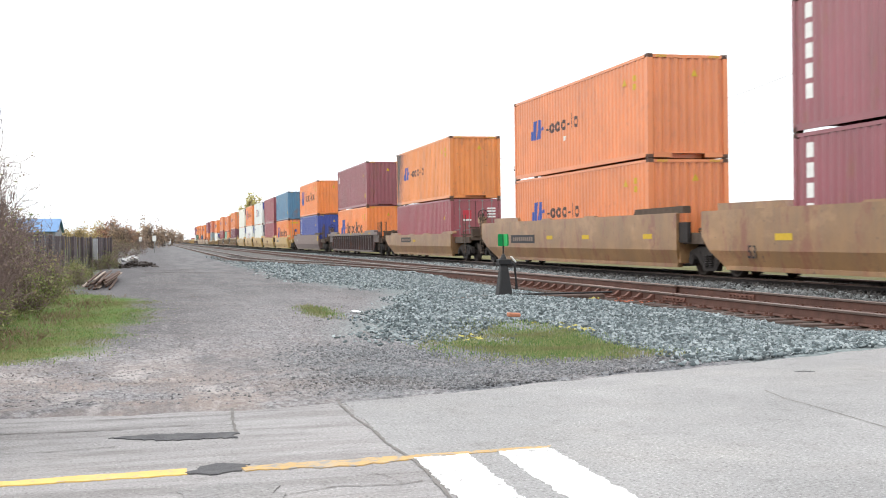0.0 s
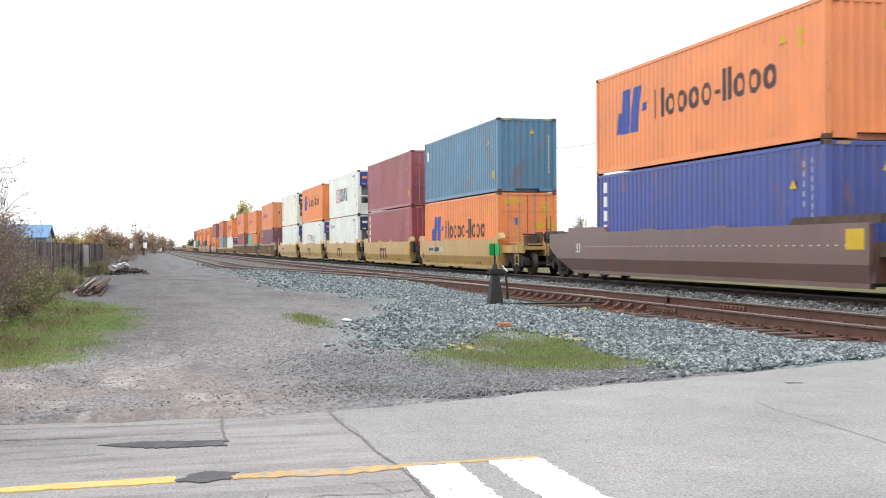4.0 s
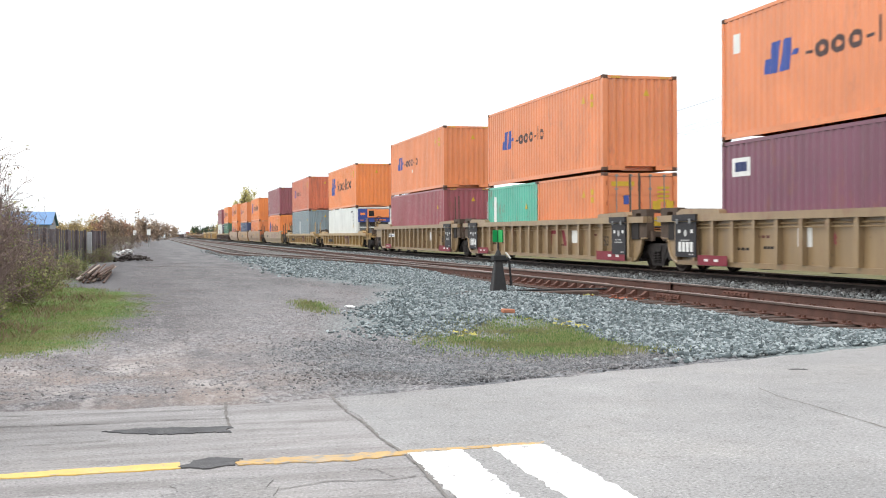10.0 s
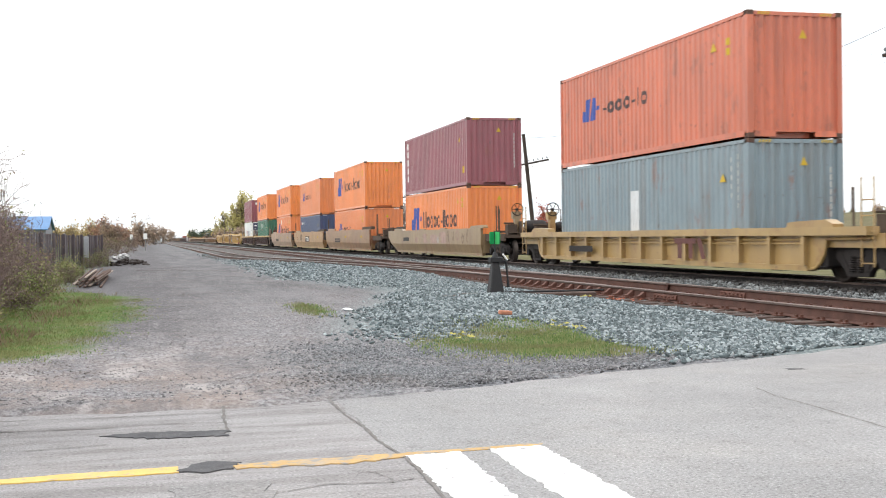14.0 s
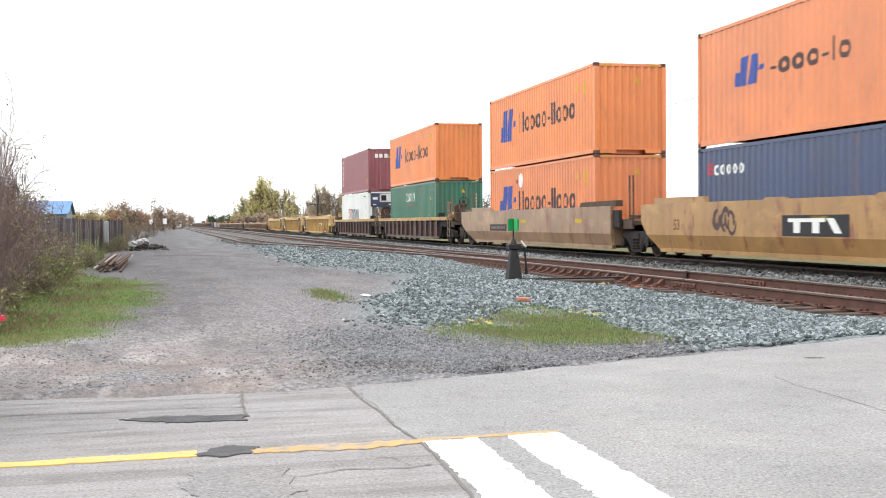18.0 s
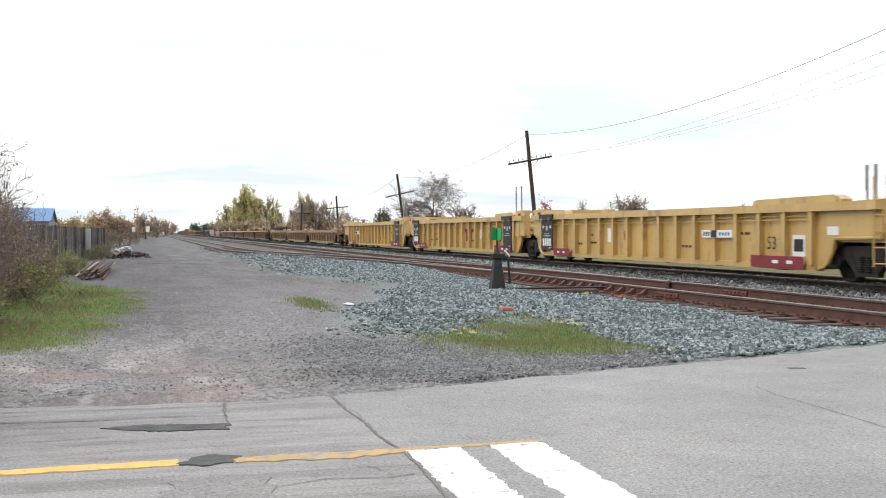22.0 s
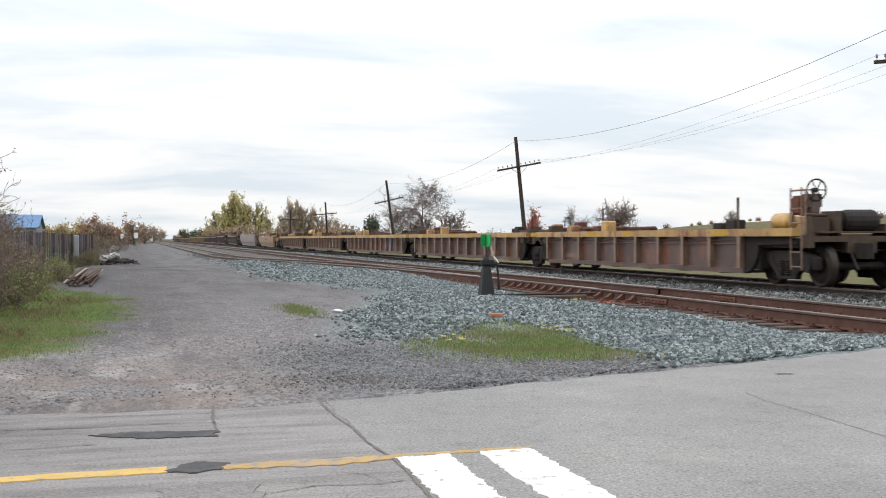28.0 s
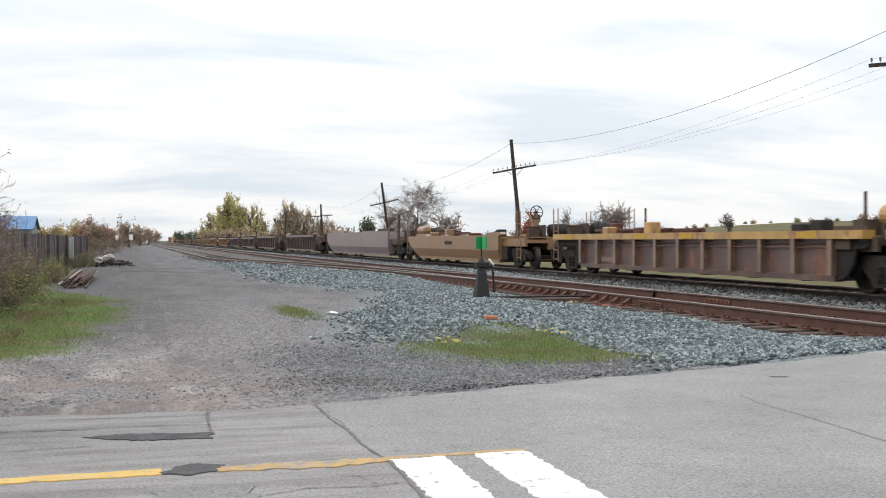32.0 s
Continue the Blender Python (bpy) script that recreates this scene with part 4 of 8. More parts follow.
def decal(name, key, build, material, box_ob, label=""):
    me = cached(("decal", key, WALL["folded"]), build)
    return put(name, me, material, box_ob, (-W_BOX / 2 - 0.004, 0, 0), label)


PAINTS = {
    "orange": paint("orange_container_paint", (247, 139, 60), spec=1.0, streak=0.04, dirt=0.1, rust=0.3), "orange_old": paint("sun_faded_orange_paint", (238, 137, 74), spec=1.0, dirt=0.12, streak=0.08, rust=0.3),
    "orange_rust": paint("faded_rusty_orange_paint", (220, 116, 80), dirt=0.3, streak=0.4, grime=(130, 72, 52)),
    "maroon": paint("maroon_container_paint", (152, 80, 90)), "maroon_red": paint("reddish_maroon_paint", (162, 78, 88), vary=0.14),
    "purple": paint("plum_container_paint", (124, 64, 88)), "blue": paint("steel_blue_paint", (76, 130, 166)), "royal": paint("royal_blue_paint", (50, 72, 158)),
    "navy": paint("navy_paint", (56, 74, 112), rust=0.3), "white": paint("white_reefer_paint", (232, 235, 230), k=0.8, dirt=0.10, streak=0.07, rust=0.25, grime=(170, 164, 150)),
    "cream": paint("cream_reefer_paint", (234, 230, 214), k=0.8, dirt=0.12, streak=0.08, rust=0.25, grime=(170, 158, 132)), "teal": paint("teal_paint", (84, 190, 164)),
    "grey": paint("blue_grey_paint", (134, 152, 160), streak=0.5, grime=(96, 84, 74)), "green": paint("dark_green_paint", (42, 112, 88)),
}
COLOUR_WORDS = {"orange": "bright orange", "orange_old": "sun-faded orange", "orange_rust": "rust-streaked orange", "maroon": "maroon", "maroon_red": "reddish maroon", "purple": "plum", "blue": "steel blue",
                "royal": "royal blue", "navy": "navy blue", "white": "white", "cream": "cream", "teal": "teal", "grey": "blue-grey", "green": "dark green"}


def sooty(m):
    """Soot and rust scorched over the farther top corner of a wall."""
    nt = m.node_tree
    b = nt.nodes["Principled BSDF"]
    co = nt.nodes.new("ShaderNodeTexCoord").outputs["Object"]
    sep = nt.nodes.new("ShaderNodeSeparateXYZ")
    nt.links.new(co, sep.inputs[0])

    def node(op, a, c):
        n = nt.nodes.new("ShaderNodeMath")
        n.operation = op
        for i, v in enumerate((a, c)):
            if isinstance(v, (int, float)):
                n.inputs[i].default_value = v
            else:
                nt.links.new(v, n.inputs[i])
        return n.outputs[0]
    for sc, y_at, z_at, lo, hi, rgb in ((2.2, 9.9, 0.2, 0.75, 0.95, (150, 86, 60)), (1.6, 10.3, 1.2, 0.74, 0.98, (36, 32, 32))):
        n = nt.nodes.new("ShaderNodeTexNoise")
        n.inputs["Scale"].default_value, n.inputs["Detail"].default_value, n.inputs["Roughness"].default_value = sc, 7, 0.65
        nt.links.new(co, n.inputs["Vector"])
        near = node("ADD", node("MULTIPLY", node("SUBTRACT", sep.outputs[1], y_at), 0.35), node("MULTIPLY", node("SUBTRACT", sep.outputs[2], z_at), 0.10))
        f = node("ADD", node("MINIMUM", near, 0.55), n.outputs["Fac"])
        r_ = nt.nodes.new("ShaderNodeMapRange")
        r_.inputs[1].default_value, r_.inputs[2].default_value, r_.inputs[4].default_value = lo, hi, 0.9
        nt.links.new(f, r_.inputs[0])
        x = nt.nodes.new("ShaderNodeMix")
        x.data_type = "RGBA"
        nt.links.new(r_.outputs[0], x.inputs[0])
        nt.links.new(b.inputs["Base Color"].links[0].from_socket, x.inputs[6])
        x.inputs[7].default_value = (*lin(rgb), 1)
        nt.links.new(x.outputs[2], b.inputs["Base Color"])
    return m


PAINTS["orange_soot"] = sooty(paint("soot_stained_orange_paint", (240, 146, 72), streak=0.1, dirt=0.2, rust=0.5))
COLOUR_WORDS["orange_soot"] = "soot-stained orange"
M_UNITBLUE = paint("dark_blue_unit_paint", (46, 58, 92))
M_UNITGREY = mat("grey_machinery_backing", (136, 140, 142), k=0.8, rough=0.6, vary=0.25, scale=3, dirt=0.5, grime=(70, 70, 72))
M_UNITBRIGHT = mat("bright_blue_unit_paint", (56, 76, 150), k=0.8, rough=0.5, vary=0.15, scale=3, dirt=0.15)
M_UNITWHITE = paint("white_unit_paint", (222, 224, 224), k=0.8)
M_SEAL = mat("door_gasket", (70, 56, 54), rough=0.8)


def container(y, z, colour, length=L_BOX, high=True, reefer=False, doors=False, marks=(), unit="orange"):
    """A freight container whose nearer end stands at y; its long wall towards the road carries the marks."""
    H = H_TALL if high else H_LOW
    m = PAINTS[colour]
    size = "high cube" if high else "standard height"
    what = "refrigerated" if reefer else "corrugated steel"
    rest = "resting in a well car" if z < 1 else "stacked on another container"
    ob = tagged(new("container"), f"{COLOUR_WORDS[colour]} {what} shipping container {rest}", "container", group="containers on the train")
    MOVING.append((ob, MAIN_X, y, RAIL_Z + z))
    w = W_BOX / 2
    WALL["folded"] = not reefer
    lo, hi = 0.15, H - 0.10
    if reefer:
        def plain(bm):
            prism(bm, [(0.03, lo), (0.0, lo), (0.0, lo + 0.05), (0.012, lo + 0.06), (0.012, lo + 0.09), (0.0, lo + 0.10), (0.0, lo + 0.14), (0.012, lo + 0.15), (0.012, lo + 0.18), (0.0, lo + 0.19), (0.0, lo + 0.23),
                       (0.012, lo + 0.25), (0.010, (lo + hi) / 2), (0.012, hi), (0.03, hi)], "y", 0.10, length - 0.10)
        side = cached(("reefer", length, H), plain)
    else:
        side = cached(("side", length, H), lambda bm: corrugated(bm, length - 0.2, lo, hi, 0.278, 0.030, False))
    put("side_panel", side, m, ob, pose(-w + 0.006, 0.0 if reefer else 0.1, 0))
    put("side_panel", side, m, ob, pose(w - 0.006, length if reefer else length - 0.1, 0, 0, 0, 180))
    end = cached(("end", H), lambda bm: corrugated(bm, W_BOX - 0.2, lo, hi, 0.25, 0.045, True))
    if not doors and not reefer:
        put("front_panel", end, m, ob, pose(-w + 0.1, 0.01, 0))
    put("rear_panel", end, m, ob, pose(w - 0.1, length - 0.01, 0, 0, 0, 180))

    def roof(bm):
        box(bm, -w + 0.03, w - 0.03, 0.05, length - 0.05, H - 0.05, H - 0.02)
        for i in range(int(length / 1.1)):
            box(bm, -w + 0.1, w - 0.1, 0.5 + i * 1.1, 1.0 + i * 1.1, H - 0.025, H - 0.008)
    put("roof_panel", cached(("roof", length, H), roof), m, ob)
    for s in (-1, 1):
        put("top_rail", cached(("toprail", length), lambda bm: (box(bm, -0.03, 0.03, 0.1, length - 0.1, -0.1, -0.02))), m, ob, (s * (w - 0.03), 0, H))
        put("bottom_rail", cached(("botrail", length), lambda bm: (box(bm, -0.025, 0.025, 0.1, length - 0.1, 0.03, 0.165))), m, ob, (s * (w - 0.025), 0, 0))
    for yy, f in ((0.0, 1), (length, -1)):
        for s in (-1, 1):
            def post(bm):
                prism(bm, [(0, 0), (0.14, 0), (0.14, 0.04), (0.05, 0.12), (0, 0.12)], "z", 0.1, H - 0.1)
            put("corner_post", cached(("post", H), post), m, ob, Matrix.Translation((s * w, yy, 0)) @ Matrix.Diagonal((-s, f, 1, 1)))
            put("corner_casting", cached("casting", casting), M_CASTING, ob, (s * (w - 0.085), yy + f * 0.085, -0.002))
            put("corner_casting", cached("casting", casting), M_CASTING, ob, (s * (w - 0.085), yy + f * 0.085, H - 0.116))

    def sill(bm):
        box(bm, -w + 0.17, -0.5, 0.0, 0.06, 0.02, 0.16)
    put("end_sill", cached(("sill", H), sill), m, ob)
    put("end_sill", cached(("sill2", H), lambda bm: box(bm, 0.5, w - 0.17, 0.0, 0.06, 0.02, 0.16)), m, ob)
    put("end_header", cached(("header", H), lambda bm: box(bm, -w + 0.17, w - 0.17, 0.005, 0.06, H - 0.11, H - 0.02)), m, ob)
    put("tunnel", cached(("tunnel", H), lambda bm: prism(bm, [(0.0, 0.135), (0.25, 0.135), (0.25, 0.01), (0.3, 0.01), (0.3, 0.17), (0.0, 0.17)], "x", -0.52, 0.52)), m, ob)
    if doors:
        def leaf(bm):
            bw = w - 0.13
            box(bm, 0, bw, 0.03, 0.07, 0.16, H - 0.12)
            for i in range(4):
                z0 = 0.22 + i * (H - 0.4) / 4
                box(bm, 0.06, bw - 0.06, 0.012, 0.032, z0 + 0.05, z0 + (H - 0.4) / 4 - 0.05)
            for i in range(4):
                box(bm, bw - 0.03, bw + 0.03, 0.0, 0.05, 0.35 + i * 0.62, 0.47 + i * 0.62)

        def rod(bm):
            tube(bm, (0, -0.005, 0.06), (0, -0.005, H - 0.05), 0.017, sides=6)
            for z_ in (0.1, 0.55, 1.3, H - 0.5, H - 0.1):
                box(bm, -0.05, 0.05, -0.01, 0.03, z_ - 0.03, z_ + 0.03)
            tube(bm, (0, -0.02, 1.15), (0.28, -0.02, 1.1), 0.014, sides=6)
        for s in (-1, 1):
            d = put("door", cached(("leaf", H), leaf), m, ob, Matrix.Diagonal((s, 1, 1, 1)))
            for k in (0.32, 0.78):
                put("locking_bar", cached(("rod", H), rod), M_GALV, d, (k, 0.01, 0))
        put("door_gasket", cached(("gasket", H), lambda bm: box(bm, -0.012, 0.012, 0.02, 0.035, 0.16, H - 0.12)), M_SEAL, ob)
        bm = bmesh.new()
        for k in range(4):
            box(bm, 0.55, 0.95, -0.003, 0.01, H - 0.5 - 0.13 * k, H - 0.43 - 0.13 * k)
        part("door_marking", bm, M_WHITE if colour.startswith("maroon") else M_YMARK, ob)
        if colour == "maroon_red" and not high:
            slab("door_label", M_LOGORED, ob, -0.62, -0.22, -0.002, 0.012, H - 0.95, H - 0.55, label="red and white company plate")
            slab("label_band", M_WHITE, ob, -0.62, -0.22, -0.002, 0.012, H - 1.04, H - 0.955)
        for a, c, z_, m_ in ((-0.95, -0.2, H - 0.42, M_YMARK), (0.40, 0.66, 1.45, M_YMARK), (0.84, 1.08, 1.45, M_YMARK), (0.40, 0.66, 0.95, M_YMARK), (0.84, 1.08, 0.95, M_YMARK), (-0.55, -0.38, 1.62, M_LOGOBLUE)):
            if colour.startswith("orange"):
                slab("door_label", m_, ob, a, c, -0.002, 0.011, z_, z_ + (0.14 if a < -0.8 else 0.27))
    if reefer:
        machine(ob, H, m, unit)
    elif not doors:
        bm = bmesh.new()
        prism(bm, [(0.10, H - 0.62), (0.30, H - 0.62), (0.20, H - 0.42)], "y", 0.0, 0.008)
        part("warning_mark", bm, M_YMARK, ob)
        for s in (-1, 1):
            bm = bmesh.new()
            for k in range(4):
                x0 = s * (w - 0.42) - 0.15 + k * 0.08
                prism(bm, [(x0, H - 0.10), (x0 + 0.04, H - 0.10), (x0 + 0.07, H - 0.03), (x0 + 0.03, H - 0.03)], "y", -0.003, 0.004)
            part("height_stripes", bm, M_YMARK if high else M_WHITE, ob)
        if not colour.startswith("orange"):
            for k in range(9):
                put("code_bar", cached("codeend", lambda bm: box(bm, 0.87, 0.915, 0.0, 0.008, 0, 0.13)), M_PALEINK, ob, (0, 0, 0.75 + k * 0.17))
    # small markings by the nearer end of the long wall
    if colour.startswith("orange"):
        bm = bmesh.new()
        prism(bm, [(1.45, H - 0.72), (1.75, H - 0.72), (1.60, H - 0.5)], "x", 0, 0.003)
        put("warning_mark", mesh(bm), M_YMARK, ob, (-w - 0.004, 0, 0))
        for z_ in (H - 0.66, H - 0.9):
            put("label_patch", cached("patchA", lambda bm: dab(bm, 0.85, 1.0, 0, 0.17)), M_YMARK, ob, (-w - 0.004, 0, z_))
    elif not reefer:
        far = length - 1.4 if length < 7 else 0.0
        for y_, n_, step, z_ in ((far + 0.50, 7, 0.19, 0.45), (far + 0.82, 5, 0.21, 0.5)):
            bar = cached(("code", round(y_, 2)), lambda bm: dab(bm, y_, y_ + 0.055, 0, 0.12))
            for k in range(n_):
                put("code_bar", bar, M_PALEINK, ob, (-w - 0.004, 0, H - z_ - step * k))
        bm = bmesh.new()
        prism(bm, [(1.05, H - 0.95), (1.35, H - 0.95), (1.20, H - 0.75)], "x", 0, 0.003)
        put("label_patch", cached("patchB", lambda bm: dab(bm, 0.5, 0.75, 0.55, 0.85)), M_YMARK, ob, (-w - 0.004, 0, 0))
        put("warning_mark", mesh(bm), M_YMARK, ob, (-w - 0.004, 0, 0))
    else:
        for k in range(4):
            put("code_bar", cached("codeflat", lambda bm: dab(bm, 1.0, 1.13, 0, 0.10)), M_INK, ob, (-w - 0.004, 0, H - 0.5 - 0.22 * k))
        put("code_bar", cached("codeflat2", lambda bm: dab(bm, 1.2, 1.9, 0, 0.08)), M_INK, ob, (-w - 0.004, 0, H - 0.35))
        bm = bmesh.new()
        prism(bm, [(0.95, 1.22), (1.25, 1.22), (1.10, 1.45)], "x", 0, 0.003)
        put("label_patch", cached("patchC", lambda bm: dab(bm, 0.5, 0.68, 0.55, 0.8)), M_YMARK, ob, (-w - 0.004, 0, 0))
        put("warning_mark", mesh(bm), M_YMARK, ob, (-w - 0.004, 0, 0))
    for kind in marks:
        mark(ob, kind, H, length)
    return ob


def machine(ob, H, m, unit):
    """The cooling machinery that fills the nearer end of a refrigerated container."""
    w = W_BOX / 2
    cover = {"orange": PAINTS["orange"], "white": M_UNITWHITE}[unit]
    slab("bulkhead", m, ob, -w + 0.12, w - 0.12, 0.42, 0.46, 0.15, H - 0.1)
    slab("machine_housing", M_UNITBRIGHT if unit == "orange" else M_UNITBLUE, ob, -w + 0.14, w - 0.14, 0.0, 0.42, H - 1.02, H - 0.14, label="blue machinery housing" if unit == "orange" else "dark blue machinery housing")
    bm = bmesh.new()
    box(bm, -0.45, w - 0.2, -0.05, 0.02, H - 0.72, H - 0.16)
    bevelled(bm, 0.02)
    hatch = part("service_hatch", bm, cover, ob, "removable machinery cover")
    bm = bmesh.new()
    box(bm, -0.35, 0.0, -0.062, -0.04, H - 0.62, H - 0.26)
    part("grille", bm, M_SHADOWY, hatch)
    bm = bmesh.new()
    box(bm, -w + 0.3, -0.6, -0.008, 0.0, H - 0.55, H - 0.40)
    box(bm, -w + 0.3, -0.7, -0.008, 0.0, H - 0.92, H - 0.86)
    box(bm, 0.1, 0.8, -0.008, 0.0, H - 0.92, H - 0.84)
    part("unit_marking", bm, cover if unit == "orange" else M_WHITE, ob)
    slab("machine_recess", M_UNITGREY, ob, -w + 0.2, w - 0.2, 0.30, 0.40, 0.72, H - 1.02)
    bm = bmesh.new()
    box(bm, -w + 0.14, w - 0.14, 0.02, 0.10, 0.62, 0.74)
    box(bm, -w + 0.14, w - 0.14, 0.02, 0.08, 1.18, 1.26)
    for a in (-0.62, 0.62) if unit == "white" else ():
        prism(bm, [(a - 0.05, 1.85), (a + 0.05, 1.85), (a * 0.25 + 0.05, 0.72), (a * 0.25 - 0.05, 0.72)], "y", 0.03, 0.09)
    box(bm, -w + 0.14, -w + 0.24, 0.02, 0.12, 0.15, H - 1.0)
    box(bm, w - 0.24, w - 0.14, 0.02, 0.12, 0.15, H - 1.0)
    part("machine_frame", bm, m, ob)
    bm = bmesh.new()
    lathe(bm, [(0.02, 0.30), (0.10, 0.30), (0.10, 0.05), (0.05, 0.05)], "y", 20)
    fan = part("fan", bm, M_UNDER, ob)
    fan.location = (0.0, 0.05, 1.55)
    bm = bmesh.new()
    tube(bm, (-0.75, 0.2, 0.95), (-0.35, 0.2, 0.95), 0.12, sides=12)
    box(bm, 0.3, 0.8, 0.1, 0.3, 0.80, 1.1)
    part("compressor", bm, M_UNDER, ob)
    slab("lower_panel", m, ob, -w + 0.14, w - 0.14, 0.03, 0.08, 0.15, 0.62)
    put("warning_mark", cached("machmark", lambda bm: prism(bm, [(0.25, 0.36), (0.5, 0.36), (0.375, 0.56)], "y", 0.02, 0.03)), M_YMARK, ob)
    put("label_patch", cached("machpatch", lambda bm: box(bm, -0.35, -0.1, 0.02, 0.03, 0.36, 0.58)), M_YMARK, ob)


def mark(ob, kind, H, length):
    if kind == "new":  # large emblem and name in the middle of the wall
        for f_ in (0.0, 0.42):
            decal("emblem_bar", ("ne", H, f_), lambda bm: emblem(bm, 8.85, 10.45, H - 1.85, H - 0.60, f_), M_LOGOBLUE, ob, "slanted blue bar of an emblem")
        word(ob, ("nn", H), "Toooo-IIooo", 1.75, 8.1, H - 1.62, H - 0.85, M_LETTER, "dark shape of a painted name")
    elif kind == "low":  # the same, set lower on the wall
        for f_ in (0.0, 0.42):
            decal("emblem_bar", ("le", H, f_), lambda bm: emblem(bm, 8.9, 10.6, 1.05, 2.18, f_), M_LOGOBLUE, ob, "slanted blue bar of an emblem")
        word(ob, ("ln", H), "Toooo-IIooo", 1.75, 8.2, 1.15, 1.95, M_LETTER, "dark shape of a painted name")
    elif kind == "old":  # smaller marks, broken up by the corrugation
        for f_ in (0.0, 0.42):
            decal("emblem_bar", ("oe", H, f_), lambda bm: emblem(bm, 9.05, 10.1, H - 1.58, H - 0.9, f_), M_LOGOBLUE, ob, "slanted blue bar of an emblem")
        word(ob, ("on", H), "-ooo-Io", 5.3, 8.6, H - 1.50, H - 1.0, M_LETTER, "worn dark shape of a painted name")
    elif kind in ("square", "square_low", "square_patch"):
        z0 = {"square": H - 1.85, "square_low": 0.95, "square_patch": 1.0}[kind]
        s = 0.95 if kind == "square" else 0.85

        a, b_ = 7.4, 8.75
        for k, (y0, y1, c0, c1) in enumerate(((a, b_, 0, 0.08), (a, b_, s - 0.08, s), (a, a + 0.08, 0.08, s - 0.08), (b_ - 0.08, b_, 0.08, s - 0.08))):
            decal("emblem_bar", (kind, "e", k), lambda bm: dab(bm, y0, y1, z0 + c0, z0 + c1), M_LOGOPINK, ob, "faded red bar of a crossed square")
        for d in (1, -1):
            p, q = (a + 0.08, b_ - 0.08) if d > 0 else (b_ - 0.08, a + 0.08)
            decal("emblem_bar", (kind, "x", d), lambda bm: prism(bm, [(p, z0 + 0.08), (p + d * 0.1, z0 + 0.08), (q, z0 + s - 0.08), (q - d * 0.1, z0 + s - 0.08)], "x", 0.0005 + 0.0005 * d, 0.0035), M_LOGOPINK, ob, "faded red bar of a crossed square")
        word(ob, (kind, "n"), "OOAV", 3.95, 7.15, z0 + 0.02, z0 + s, M_NAVYINK, "navy shape of a painted name")
        if kind == "square_patch":
            o = decal("white_field", (kind, "f"), lambda bm: box(bm, 0.004, 0.006, 3.5, 9.0, 0.75, 2.15), M_WHITE, ob, "clean white field")
    elif kind == "small_name":
        word(ob, ("sn", H), "OOooooo", 9.4, 11.6, H - 0.72, H - 0.45, M_NAVYINK, "small navy shape of a painted name")
    elif kind == "white_name":
        word(ob, ("wn", H), "OAOITAI", 5.05, 7.5, 1.95, 2.42, M_WHITE, "white bars of a painted name")
        decal("underline", ("wnu", H), lambda bm: dab(bm, 5.1, 7.4, 1.72, 1.76), M_LOGORED, ob, "thin red line")
    elif kind == "white_small":
        word(ob, ("ws", H), "ooooo", 9.75, 11.3, H - 0.72, H - 0.36, M_WHITE, "white bars of a painted name")
        decal("emblem", ("wse", H), lambda bm: [dab(bm, 11.38, 11.72, H - 0.70 + 0.11 * k, H - 0.63 + 0.11 * k) for k in range(3)], M_LOGORED, ob, "red striped emblem")
    elif kind == "column":  # a name set upright by the farther end
        def col(bm):
            for k in range(5):
                z0 = H - 0.55 - 0.42 * k
                dab(bm, 11.45, 11.72, z0, z0 + 0.31)
        decal("name_marking", ("col", H), col, M_WHITE, ob, "white upright bars of a painted name")
    elif kind == "red_column":
        def flags(bm):
            for z0 in (0.55, H - 0.75):
                dab(bm, 11.25, 11.6, z0, z0 + 0.2)
        decal("emblem", ("rcf", H), flags, M_NAVYINK, ob, "navy squares")

        def letters(bm):
            for k in range(4):
                z0 = 0.95 + 0.36 * k
                dab(bm, 11.25, 11.6, z0, z0 + 0.25)
        decal("name_marking", ("rcl", H), letters, M_LOGORED, ob, "red upright bars of a painted name")
    elif kind == "plate":
        decal("placard", ("plate", H), lambda bm: dab(bm, 10.9, 11.75, H - 0.85, H - 0.42), M_WHITE, ob, "white placard")
        decal("placard_mark", ("platem", H), lambda bm: dab(bm, 11.0, 11.55, H - 0.74, H - 0.52, 0, 0.003), M_NAVYINK, ob)
    elif kind == "tag":
        decal("label_plate", ("tag", H), lambda bm: dab(bm, 11.3, 11.65, H - 0.9, H - 0.45), M_WHITE, ob, "small pale label")
    elif kind == "stripe":
        decal("pale_panel", ("stripe", H), lambda bm: dab(bm, 6.1, 6.6, 0.3, 1.95), M_UNITWHITE, ob, "pale repainted strip")
    elif kind == "dot":
        decal("label_plate", ("dot", H), lambda bm: dab(bm, 6.6, 6.8, 1.05, 1.2), M_WHITE, ob)
    elif kind == "round":
        def disc(bm):
            tube(bm, (0, 7.9, 2.35), (0.003, 7.9, 2.35), 0.28, sides=16)
        decal("label_plate", ("round", H), disc, M_WHITE, ob, "round pale label")
        decal("emblem", ("roundr", H), lambda bm: dab(bm, 7.95, 8.5, 2.25, 2.4, 0, 0.003), M_LOGORED, ob)
    elif kind == "end_name":
        bm = bmesh.new()
        for a in (-0.75, -0.45, -0.1):
            box(bm, a, a + 0.22, 0.0, 0.008, H - 0.62, H - 0.36)
        part("name_marking", bm, M_WHITE, ob, "white bars of a painted name")


